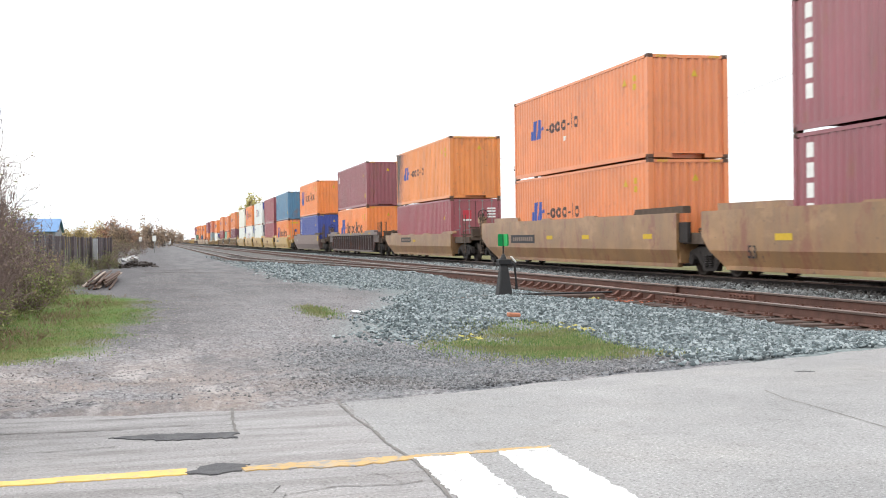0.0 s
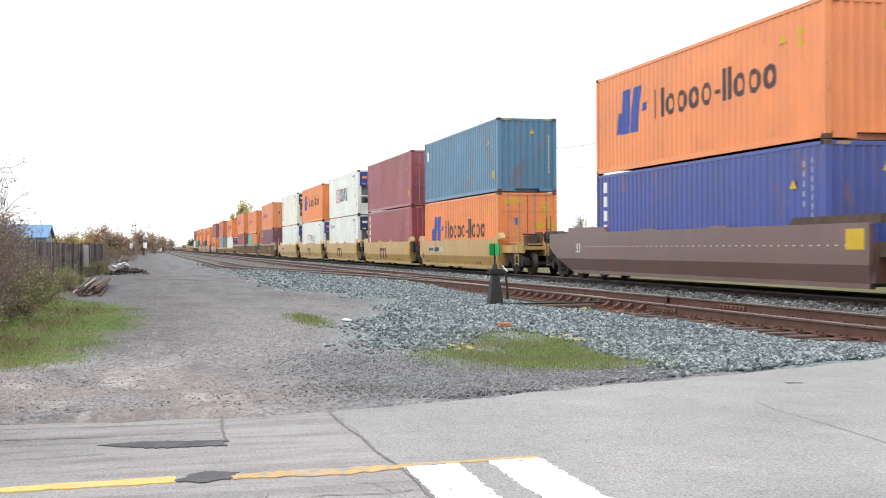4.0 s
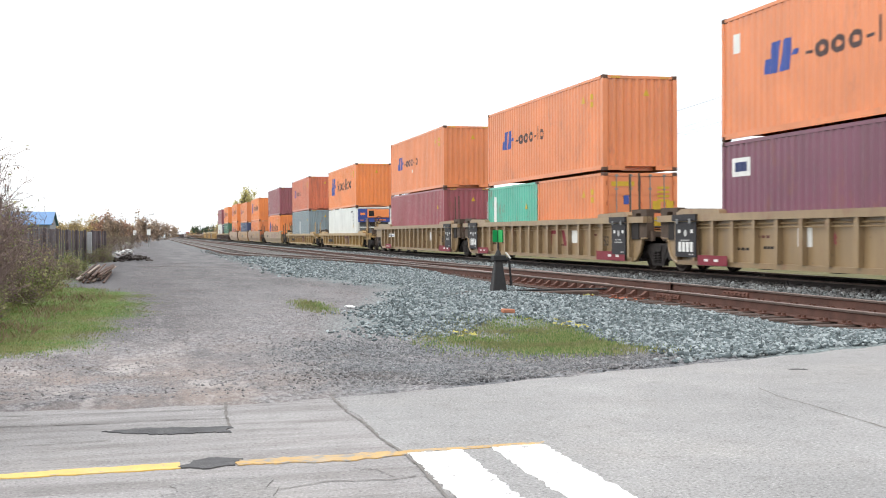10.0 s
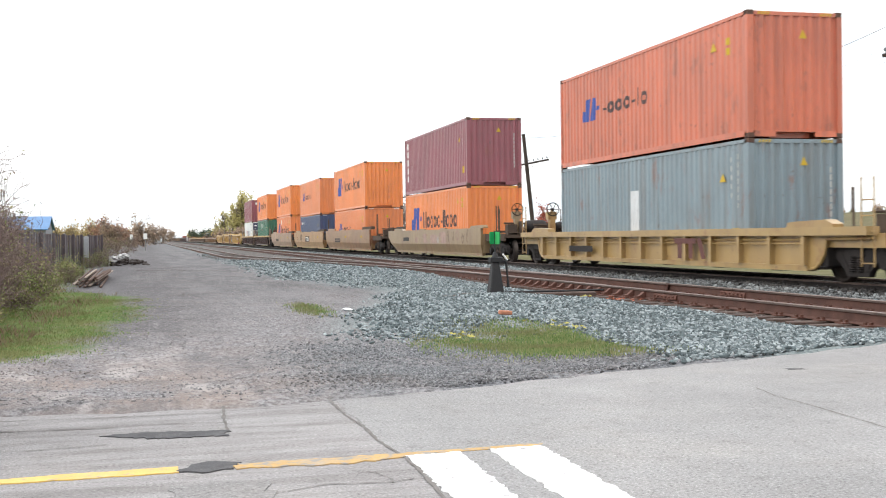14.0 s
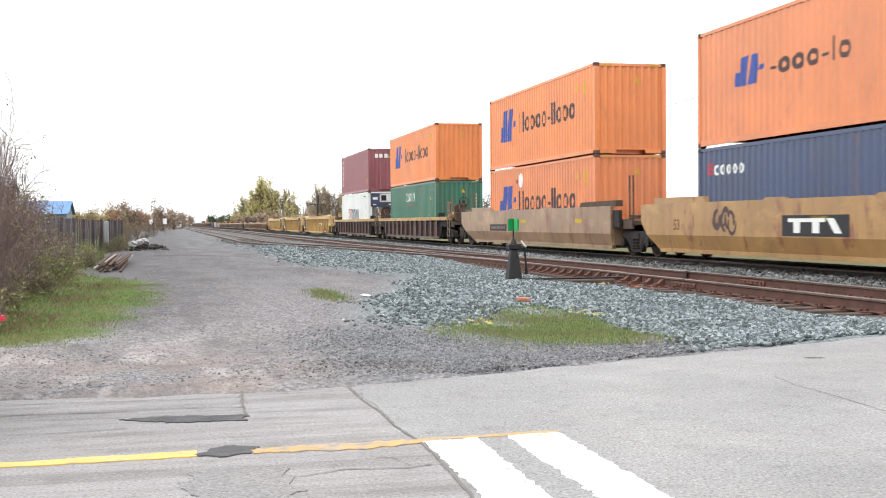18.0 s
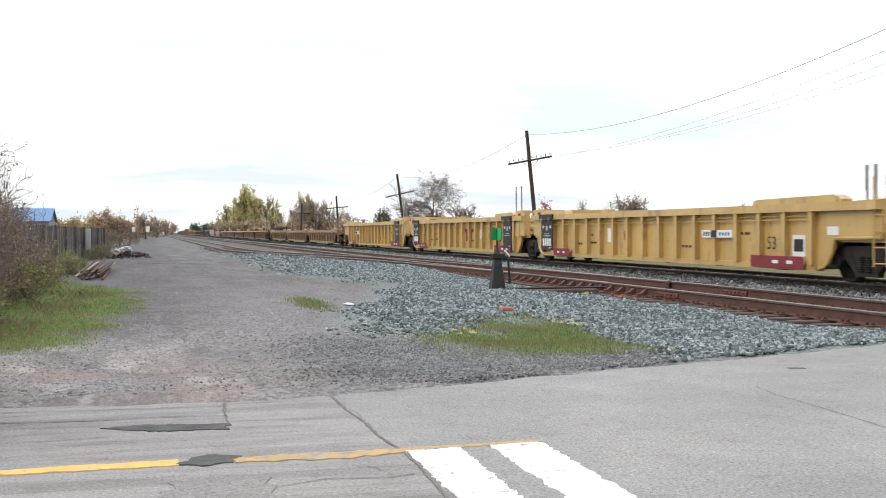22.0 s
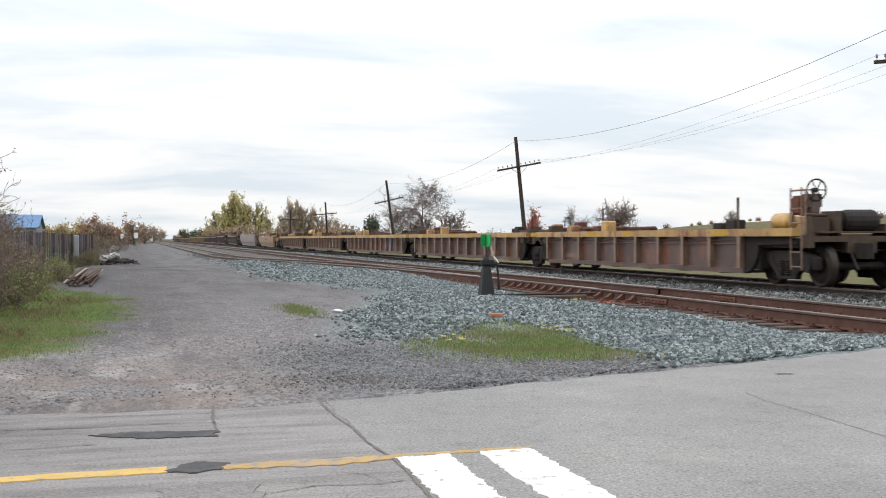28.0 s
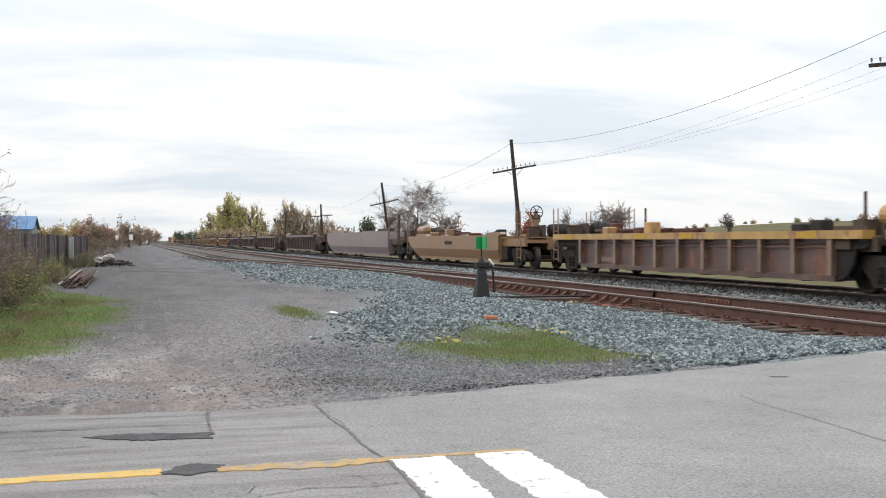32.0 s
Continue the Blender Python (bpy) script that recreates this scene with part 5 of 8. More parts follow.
# ---- running gear ----
def wheel_shape(bm):
    lathe(bm, [(-0.065, 0.20), (-0.065, 0.33), (-0.03, 0.36), (-0.065, 0.39), (-0.068, 0.42), (0.05, 0.425), (0.055, 0.455), (0.075, 0.455), (0.075, 0.37), (0.03, 0.35), (0.03, 0.22), (0.075, 0.18), (0.075, 0.08),
               (-0.14, 0.08), (-0.14, 0.12), (-0.065, 0.14)], "x", 28)


def frame_shape(bm):
    """Cast side frame: bowed top member, spring pocket and two pedestals."""
    pts = [(-1.12, 0.36), (-1.12, 0.60), (-0.95, 0.66), (-0.55, 0.74), (0.55, 0.74), (0.95, 0.66), (1.12, 0.60), (1.12, 0.36), (0.78, 0.36), (0.72, 0.50), (0.40, 0.24), (0.36, 0.14), (-0.36, 0.14),
           (-0.40, 0.24), (-0.72, 0.50), (-0.78, 0.36)]
    prism(bm, pts, "x", -0.07, 0.07)
    for s in (-1, 1):
        tube(bm, (-0.14, s * 0.89, 0.42), (0.02, s * 0.89, 0.42), 0.13, sides=14)
        prism(bm, [(s * 0.60, 0.62), (s * 0.50, 0.62), (s * 0.24, 0.24), (s * 0.34, 0.24)], "x", -0.085, -0.068)


def spring_shape(bm):
    """One nest of springs as a single ribbed column."""
    rings = []
    for k in range(15):
        r = 0.085 if k % 2 else 0.06
        rings.append([bm.verts.new((r * math.cos(a * math.pi / 5), r * math.sin(a * math.pi / 5), 0.23 + k * 0.022)) for a in range(10)])
    for p, q in zip(rings, rings[1:]):
        for a in range(10):
            bm.faces.new((p[a], p[(a + 1) % 10], q[(a + 1) % 10], q[a]))


def truck(parent, y, rust=None):
    """A two-axle truck centred at y: two side frames, springs, bolster, two axles with their wheels."""
    t = put("truck", cached("bolster", lambda bm: (box(bm, -1.1, 1.1, -0.24, 0.24, 0.535, 0.68), box(bm, -0.3, 0.3, -0.3, 0.3, 0.68, 0.76))), M_UNDER, parent, (0, y, 0), "grimy two-axle truck")
    for s in (-1, 1):
        put("side_frame", cached("frame", frame_shape), rust or M_UNDER, t, pose(s * 1.0, 0, 0, 0, 0, 0 if s < 0 else 180))
        for k in (-0.12, 0.12) if s < 0 else ():
            put("spring", cached("spring", spring_shape), M_UNDER, t, (s * 1.07, k, 0))
        for k in (-0.89, 0.89):
            put("wheel", cached("wheel", wheel_shape, True), M_WHEEL, t, pose(s * GAUGE, k, 0.42, 0, 0, 0 if s < 0 else 180))
    for k in (-0.89, 0.89):
        put("axle", cached("axle", lambda bm: tube(bm, (-0.7, 0, 0.425), (0.7, 0, 0.425), 0.08, sides=10)), M_UNDER, t, (0, k, 0))
    return t


def ladder_shape(bm):
    for y in (-0.2, 0.2):
        tube(bm, (0, y, 0.35), (0, y, 2.05), 0.018, sides=6)
    for i in range(5):
        tube(bm, (0, -0.2, 0.42 + i * 0.3), (0, 0.2, 0.42 + i * 0.3), 0.014, sides=6)


def post_pair(bm, h=2.3, half=0.14):
    for y in sorted({-half, half}):
        tube(bm, (0, y, 1.0), (0, y, h), 0.024, sides=6)
        tube(bm, (0, y + 0.05, h - 0.5), (0, y + 0.05, h), 0.014, sides=6)
        tube(bm, (0, y, h - 0.02), (0, y + 0.05, h - 0.02), 0.01, sides=6)
    if half:
        tube(bm, (0, -half, 1.2), (0, half, 1.2), 0.012, sides=6)


def brake_wheel(bm):
    n = 18
    ring = [(0.23 * math.cos(2 * math.pi * i / n), 0.23 * math.sin(2 * math.pi * i / n)) for i in range(n)]
    for (a, b_), (c, d) in zip(ring, ring[1:] + ring[:1]):
        tube(bm, (a, 0, b_), (c, 0, d), 0.018, sides=6, caps=False)
    for i in range(3):
        a = math.pi * i / 3
        tube(bm, (-0.22 * math.cos(a), 0, -0.22 * math.sin(a)), (0.22 * math.cos(a), 0, 0.22 * math.sin(a)), 0.012, sides=6)
    tube(bm, (0, -0.02, 0), (0, 0.16, 0), 0.05, sides=8)


def coupler(bm):
    box(bm, -0.10, 0.10, 0.0, 0.75, 0.62, 0.86)
    prism(bm, [(-0.18, -0.28), (0.02, -0.30), (0.16, -0.12), (0.12, 0.05), (-0.18, 0.05)], "z", 0.58, 0.90)
    tube(bm, (-0.9, 0.25, 0.75), (0.9, 0.25, 0.75), 0.016, sides=6)
    tube(bm, (-0.25, 0.1, 0.75), (-0.3, -0.25, 0.35), 0.03, sides=6)


WELL_PAINTS = {
    "brown": paint("weathered_brown_car_paint", (158, 120, 80), dirt=0.55, streak=0.45, vary=0.22, scale=0.9, grime=(112, 88, 68), rust=0.9), "umber": paint("dark_umber_car_paint", (92, 73, 72), dirt=0.45, streak=0.6, vary=0.22, rust=0.8, grime=(70, 56, 52)),
    "plum": paint("dull_plum_car_paint", (118, 92, 86), dirt=0.3, streak=0.3, grime=(86, 70, 64)), "gold": paint("golden_yellow_car_paint", (200, 162, 94), dirt=0.2, streak=0.2, grime=(150, 118, 64)),
    "tan": paint("dusty_tan_car_paint", (164, 138, 102), dirt=0.35, streak=0.4, vary=0.14, grime=(110, 88, 66)), "sand": paint("sandy_yellow_car_paint", (184, 152, 98), dirt=0.3, streak=0.3, grime=(128, 98, 66)),
    "taupe": paint("taupe_car_paint", (170, 138, 106), dirt=0.55, streak=0.35, vary=0.24, scale=0.7, grime=(120, 92, 76), rust=0.9), "ochre": paint("brown_ochre_car_paint", (182, 140, 84), dirt=0.5, streak=0.35, vary=0.22, grime=(118, 84, 54), rust=0.9), "yellow": paint("pale_yellow_car_paint", (216, 178, 106), dirt=0.3, streak=0.3, grime=(150, 116, 70)),
    "dark": paint("dark_brown_car_paint", (94, 71, 67), dirt=0.45, streak=0.4, vary=0.2, grime=(66, 50, 46)), "rusty": paint("rusty_purple_brown_paint", (94, 74, 68), dirt=0.5, streak=0.75, vary=0.25, grime=(78, 52, 44), rust=0.9),
    "grey": paint("purple_grey_car_paint", (136, 118, 120), dirt=0.3, streak=0.3, grime=(96, 82, 80)), "clay": paint("clay_orange_car_paint", (150, 115, 78), dirt=0.45, streak=0.35, grime=(124, 88, 60)),
}
WELL_PAINTS["chord"] = paint("chipped_yellow_chord_paint", (196, 154, 84), dirt=0.6, streak=0.2, vary=0.25, scale=1.4, grime=(124, 92, 74), rust=1.0)
M_RIBWORN = paint("scuffed_tan_rib_paint", (140, 114, 96), dirt=0.55, streak=0.3, vary=0.25, scale=2.5, grime=(104, 78, 66), rust=0.9)
M_SPRAYRED = mat("faded_magenta_spray_paint", (172, 74, 96), k=0.8, rough=0.6, vary=0.25, scale=7, dirt=0.5, grime=(112, 84, 78))
M_SPRAYORANGE = mat("orange_marker_plastic", (226, 110, 60), k=0.8, rough=0.4, vary=0.1, scale=7, dirt=0.2)
M_SPRAYBLUE = mat("faded_blue_spray_paint", (112, 150, 200), k=0.8, rough=0.6, vary=0.25, scale=7, dirt=0.4, grime=(120, 98, 92))
M_SPRAYPALE = mat("faded_pale_spray_paint", (190, 178, 168), k=0.8, rough=0.6, vary=0.25, scale=7, dirt=0.6, grime=(116, 92, 84))
M_YWORN = mat("scuffed_yellow_marking", (206, 164, 56), k=0.75, rough=0.6, vary=0.2, scale=5, dirt=0.6, grime=(150, 112, 70))
M_PALEINK = mat("worn_white_lettering", (206, 206, 202), k=0.75, rough=0.6, vary=0.15, scale=6, dirt=0.3)
M_LAVENDER = mat("faded_lavender_paint", (178, 150, 140), k=0.8, rough=0.6, vary=0.2, scale=3, dirt=0.6, grime=(164, 138, 102))
M_FADED = mat("faded_beige_marking", (150, 130, 116), k=0.8, rough=0.65, vary=0.25, scale=6, dirt=0.7, grime=(108, 84, 76))
WELL_WORDS = {"chord": "chipped yellow", "brown": "weathered brown", "umber": "dark umber", "plum": "dull plum-brown", "gold": "golden yellow", "tan": "dusty tan", "sand": "sandy yellow", "taupe": "taupe brown", "ochre": "brown-ochre", "yellow": "pale yellow",
              "dark": "dark brown", "rusty": "rust-stained purple-brown", "grey": "purple-grey", "clay": "clay-orange"}
OUT = 1.40


def smooth_side(bm, L, top, cut0, over):
    """A folded plate side: upright above, leaning inwards below; its upper plate runs on over the farther truck."""
    fold, bot, e = 0.66, 0.20, L + over
    up = [(0, fold), (L + 0.6 * over, fold), (e - 0.02, min(1.0, top - 0.2)), (e, top - 0.03), (e - 0.06, top), (0.06, top), (0, top - 0.03)]
    prism(bm, up, "x", -OUT, -OUT + 0.10)
    a = [(-OUT, 0.0, fold), (-OUT, L + 0.6 * over, fold), (-OUT + 0.14, L - 0.1, bot), (-OUT + 0.14, cut0, bot)]
    v = [bm.verts.new(p) for p in a] + [bm.verts.new((p[0] + 0.10, p[1], p[2])) for p in a]
    for f in ((0, 1, 2, 3), (7, 6, 5, 4), (0, 4, 5, 1), (1, 5, 6, 2), (2, 6, 7, 3), (3, 7, 4, 0)):
        bm.faces.new([v[i] for i in f])
    box(bm, -OUT + 0.10, -OUT + 0.24, cut0, L - 0.1, bot, bot + 0.1)


def pocket(bm):
    """A thin raised edge that outlines a shallow pocket below the side's upper lip, with a small ear above it."""
    line = [(-0.95, 0.0), (-0.72, -0.22), (0.72, -0.22), (0.95, 0.0)]
    for (a, z_a), (c, z_c) in zip(line, line[1:]):
        tube(bm, (-0.001, a, z_a), (-0.001, c, z_c), 0.009, sides=5)
    prism(bm, [(-0.2, 0.05), (0.2, 0.05), (0.08, 0.15), (-0.08, 0.15)], "x", 0.0, 0.05)


def arch_plate(bm, base, d, reach, top):
    """The side carried on over a truck: a plate with an arched lower edge."""
    pts = [(base - d * 0.02, 0.26), (base + d * 0.06, 0.26)]
    pts += [(base + d * (0.06 + 0.55 * math.sin(a)), 0.26 + 0.62 * (1 - math.cos(a))) for a in (0.35, 0.7, 1.05, 1.35, 1.57)]
    pts += [(base + d * reach, 0.90), (base + d * reach, top - 0.12), (base - d * 0.02, top - 0.12)]
    prism(bm, pts if d > 0 else pts[::-1], "x", -OUT + 0.13, -OUT + 0.19)
    lip = pts[1:8]
    for (a, z_a), (c, z_c) in zip(lip, lip[1:]):
        tube(bm, (-OUT + 0.12, a, z_a), (-OUT + 0.12, c, z_c), 0.035, sides=6)


def well_car(y0, y1, style, colour, top, near="end", far="end", chord=None, ribs=1.0, posts=(), wheel_at=None, guides=True, words="", tank=False, trucks=(True, True), plat=0.95, arch=False):
    """One unit of a well car. y0..y1 is the length of its well; near and far say whether an end is an articulated joint or a coupled platform."""
    L = y1 - y0
    m = WELL_PAINTS[colour]
    mc = WELL_PAINTS[chord] if chord else m
    shape = "smooth-sided" if style == "smooth" else "rib-sided"
    ob = tagged(new("well_car"), f"{WELL_WORDS[colour]} {shape} container well car {words or 'rolling on the main track'}", "rail car", group="cars of the train")
    MOVING.append((ob, MAIN_X, y0, RAIL_Z))
    over = 1.85 if far == "end" else 1.0 if top > 1.45 else 0.05
    ext = [(1.0 if k == "joint" else 2.15) if arch else 0.05 for k in (near, far)]
    for s in (-1, 1):
        flip = Matrix.Diagonal((-s, 1, 1, 1))
        if style == "smooth":
            bm = bmesh.new()
            smooth_side(bm, L, top, 0.15, over)
            side = put("side", mesh(bm), m, ob, flip, "folded plate side")
            for i in range(4):
                a = L * (i + 0.5) / 4
                if i in (1, 2) or not guides:
                    put("side_cap", cached("cap", lambda bm: prism(bm, [(-0.5, 0), (0.5, 0), (0.38, 0.05), (-0.38, 0.05)], "x", -OUT + 0.0, -OUT + 0.12)), m, side, (0, a, top - 0.002))
                    if s < 0 and colour == "gold":
                        put("pocket_edge", cached("pocket", pocket), m, side, (-OUT, a, top - 0.02), "raised edge of a side pocket")
        else:
            bm = bmesh.new()
            box(bm, -OUT + 0.14, -OUT + 0.18, 0.0, L, 0.26, top - 0.1)
            side = put("side", mesh(bm), m, ob, flip, "sheet steel side between ribs")
            put("top_chord", mesh_of(lambda bm: box(bm, -OUT - 0.02, -OUT + 0.26, -ext[0], L + ext[1], top - 0.17, top)), mc, side, None, f"{WELL_WORDS[chord]} top chord" if chord else "")
            put("bottom_sill", mesh_of(lambda bm: box(bm, -OUT + 0.08, -OUT + 0.3, 0.0, L, 0.22, 0.34)), m, side)
            put("pipe", mesh_of(lambda bm: tube(bm, (-OUT + 0.10, 0.1, top - 0.26), (-OUT + 0.10, L - 0.1, top - 0.26), 0.02, sides=6)), m, side)
            if arch:
                for base, d, e_ in ((0.0, -1, ext[0]), (L, 1, ext[1])):
                    # chorded cars: plate coloured dark for the shade over the truck
                    put("end_side", mesh_of(lambda bm: arch_plate(bm, base, d, e_ - 0.02, top)), M_SHADOWY if chord else m, side, None, "side plate arched over a truck")
                put("slot_pipe", mesh_of(lambda bm: tube(bm, (-OUT + 0.06, 0.1, top - 0.34), (-OUT + 0.06, L - 0.1, top - 0.34), 0.014, sides=6)), m, side)
            n = max(4, round(L / ribs))
            rib = cached(("rib", round(top, 2)), lambda bm: [box(bm, -OUT + 0.02, -OUT + 0.14, -0.05, 0.05, 0.34, top - 0.17), box(bm, -OUT, -OUT + 0.022, -0.07, 0.07, 0.34, top - 0.17)])
            for i in range(n + 1):
                put("rib", rib, M_RIBWORN if colour == "rusty" else m, side, (0, 0.08 + (L - 0.16) * i / n, 0))
    # floor: cross bearers and end bulkheads
    for i in range(6):
        put("cross_bearer", cached("bearer", lambda bm: box(bm, -1.25, 1.25, -0.2, 0.2, 0.20, 0.268)), M_UNDER, ob, (0, L * (i + 0.5) / 6, 0))
    for y in (0.0, L - 0.1):
        put("bulkhead", mesh_of(lambda bm: box(bm, -1.29, 1.29, y, y + 0.1, 0.32, min(top, 1.1))), m, ob)
    for kind, d, base in ((near, -1, 0.0), (far, 1, L)):
        reach = 1.15 if kind == "joint" else (plat + 1.55)
        a, b_ = sorted((base, base + d * reach))
        pm = M_UNDER if kind == "joint" and colour == "gold" else m if colour in ("yellow", "gold", "clay", "sand") else M_ENDS

        def deck(bm):
            box(bm, -1.15, 1.15, a, b_, plat - 0.02, plat + 0.10)
            box(bm, -0.35, 0.35, a, b_, 0.70, plat)
            for x in (-1.2, 1.12):
                box(bm, x, x + 0.08, a, b_, plat - 0.14, plat + 0.14)
        put("end_platform", mesh_of(deck), pm, ob)
        # walkway grating and pipework over the platform
        def clutter(bm):
            box(bm, -0.9, 0.9, min(base + d * 0.25, base + d * (reach - 0.1)), max(base + d * 0.25, base + d * (reach - 0.1)), plat + 0.16, plat + 0.20)
            for x in (-0.85, -0.3, 0.3, 0.85):
                box(bm, x - 0.04, x + 0.04, min(base + d * 0.3, base + d * 0.42), max(base + d * 0.3, base + d * 0.42), plat + 0.08, plat + 0.17)
            tube(bm, (-1.0, base + d * 0.5, plat + 0.24), (1.0, base + d * 0.5, plat + 0.24), 0.03, sides=6)
        put("walkway", mesh_of(clutter), pm, ob)
        if guides:
            # flared guides that lead a container into the well
            gh = 0.22 if colour == "gold" else 0.10
            for s in (-1, 1):
                if style == "smooth" and top > 1.45:
                    y_a = base - d * 2.9
                    put("container_guide", mesh_of(lambda bm: prism(bm, [(y_a, top - 0.01), (y_a + d * 0.15, top + 0.15), (base + d * 0.25, top + 0.17), (base + d * 0.25, top - 0.01)], "x", s * (OUT - 0.07), s * (OUT - 0.3))), M_ENDS if d < 0 else m, ob)
                elif arch and not chord:
                    y_a, y_e = base - d * (2.4 if colour not in ("clay", "sand") else 0.7), base + d * (1.0 if kind == "end" else -0.1)
                    put("container_guide", mesh_of(lambda bm: (prism(bm, [(y_a, top - 0.005), (y_a + d * 0.06, top + 0.10), (y_a + d * 0.25, top + 0.12), (y_e - d * 0.25, top + 0.15), (y_e, top + 0.06), (y_e, top - 0.005)], "x", s * (OUT - 0.01), s * (OUT - 0.26)))), mc, ob)
                elif not chord:
                    y_a = base - d * (0.5 if colour == "gold" or style != "smooth" else 1.8)
                    put("container_guide", mesh_of(lambda bm: prism(bm, [(y_a, top - 0.01), (y_a + d * 0.3, top + gh), (base + d * 0.15, top + gh + 0.02), (base + d * 0.35, top + 0.05), (base + d * 0.35, top - 0.01)], "x", s * (OUT - 0.02), s * (OUT - 0.22))), m, ob)
        if kind == "joint":
            for s in (-1, 1):
                put("end_shield", mesh_of(lambda bm: box(bm, s * 1.28 - 0.05, s * 1.28 + 0.05, min(base, base + d * 0.5), max(base, base + d * 0.5), plat - 0.1, min(top, plat + 0.42))), pm if chord or colour in ("yellow", "clay") else M_UNDER, ob)
            if style == "ribbed":
                def portal(bm):
                    if colour in ("yellow", "tan"):
                        # tall box frame with open windows over the joint
                        for s_ in (-1, 1):
                            for a0, a1, z0, z1 in ((0.0, 1.0, plat - 0.05, top - 0.14), (0.0, 0.28, top - 0.14, top + 0.2), (0.62, 1.0, top - 0.14, top + 0.2), (0.28, 0.62, top + 0.1, top + 0.2)):
                                box(bm, s_ * 1.2 - 0.11, s_ * 1.2 + 0.11, *sorted((base + d * a0, base + d * a1)), z0, z1)
                        box(bm, -1.09, 1.09, *sorted((base + d * 0.75, base + d * 0.95)), top + 0.1, top + 0.19)
                        return
                    lo_, hi_ = sorted((base - d * 0.1, base + d * 0.98))
                    for s_ in (-1, 1):
                        box(bm, s_ * 1.2 - 0.09, s_ * 1.2 + 0.09, lo_, hi_, top - 0.12, top + 0.08)
                        box(bm, s_ * 1.2 - 0.09, s_ * 1.2 + 0.09, *sorted((base + d * 0.72, base + d * 0.98)), plat + 0.05, top - 0.12)
                        box(bm, s_ * 0.9 - 0.2, s_ * 0.9 + 0.2, *sorted((base + d * 0.25, base + d * 0.6)), top - 0.1, top + 0.2)
                    box(bm, -1.1, 1.1, *sorted((base + d * 0.8, base + d * 0.96)), top - 0.1, top + 0.06)
                put("end_frame", mesh_of(portal), pm, ob)
            put("articulation", mesh_of(lambda bm: tube(bm, (0, base + d * 1.15, 0.6), (0, base + d * 1.15, plat + 0.25), 0.28, sides=14)), M_UNDER, ob)
        else:
            put("coupler", cached("coupler", coupler), M_UNDER, ob, Matrix.Translation((0, base + d * (reach + 0.05), 0)) @ Matrix.Diagonal((1, -d, 1, 1)), "knuckle coupler")
            if chord or colour in ("clay", "umber", "sand"):
                # dark block drawn where only shaded openings lie below the deck
                put("dark_underframe", mesh_of(lambda bm: box(bm, -1.24, 1.24, *sorted((base + d * 0.02, base + d * 0.62)), 0.34, plat - 0.15)), M_SHADOWY, ob)
            if chord and d < 0:
                put("air_reservoir", cached("reservoir", lambda bm: lathe(bm, [(-0.32, 0.05), (-0.3, 0.14), (-0.24, 0.19), (0.24, 0.19), (0.3, 0.14), (0.32, 0.05)], "y", 16), True), mc, ob, (-0.75, -0.75, plat + 0.42), "yellow air reservoir")
                put("valve_head", cached("vhead", lambda bm: (box(bm, -0.2, 0.2, -0.2, 0.2, 0, 0.42), bevelled(bm, 0.05, 2))), M_PLATE, ob, (-0.6, -1.25, plat + 0.55), "rusty red valve housing")
                put("hand_hoop", cached("hoop", lambda bm: [tube(bm, (0, 0, 0), (0, 0, 0.95), 0.02, sides=6), tube(bm, (0, 0, 0.95), (0, -0.55, 0.95), 0.02, sides=6), tube(bm, (0, -0.55, 0.95), (0, -0.55, 0), 0.02, sides=6)]), M_RIBWORN, ob, (-1.2, -1.75, plat + 0.1))
            put("step_ladder", cached("ladder", ladder_shape), M_RIBWORN if chord else pm, ob, (-1.32, base + d * (reach - 0.35), 0))
            put("step_ladder", cached("ladder", ladder_shape), M_RIBWORN if chord else pm, ob, (1.32, base + d * (reach - 0.35), 0))
            e = base + d * (reach - 0.5)
            put("brake_drum", cached("drum", lambda bm: lathe(bm, [(-0.42, 0.06), (-0.4, 0.2), (-0.3, 0.24), (0.3, 0.24), (0.4, 0.2), (0.42, 0.06)], "x", 14)), M_UNDER, ob, (0.25, e, plat + 0.42))
            put("brake_gear", cached(("gear", plat), lambda bm: [box(bm, -0.95, -0.55, -0.18, 0.12, plat + 0.1, plat + 0.5), box(bm, -0.45, -0.35, -0.3, 0.3, plat + 0.1, plat + 0.62), tube(bm, (-1.0, 0.1, plat + 0.55), (0.9, 0.1, plat + 0.5), 0.035, sides=6),
                                                              box(bm, 0.75, 1.05, -0.2, 0.25, plat + 0.1, plat + 0.35)]), M_ENDS, ob, (0, e, 0))
    for y, h in posts:
        put("stanchion", cached(("posts", h), lambda bm: post_pair(bm, h, 0.32 if h > 2.7 else 0.0 if h < 2.0 else 0.14)), M_GALV if colour == "yellow" else M_ENDS, ob, (-1.05, y, 0))
    if wheel_at is not None:
        put("brake_stand", mesh_of(lambda bm: [box(bm, -0.60, -0.40, wheel_at, wheel_at + 0.22, plat, plat + 0.95), tube(bm, (-0.5, wheel_at + 0.1, plat + 0.9), (-0.5, wheel_at + 0.1, plat + 1.1), 0.05), box(bm, -0.66, -0.34, wheel_at + 0.02, wheel_at + 0.3, plat + 0.72, plat + 1.0)]), m, ob)
        put("brake_wheel", cached("brake_wheel", brake_wheel), M_UNDER, ob, (-0.5, wheel_at - 0.02, plat + 1.08), "spoked hand brake wheel")
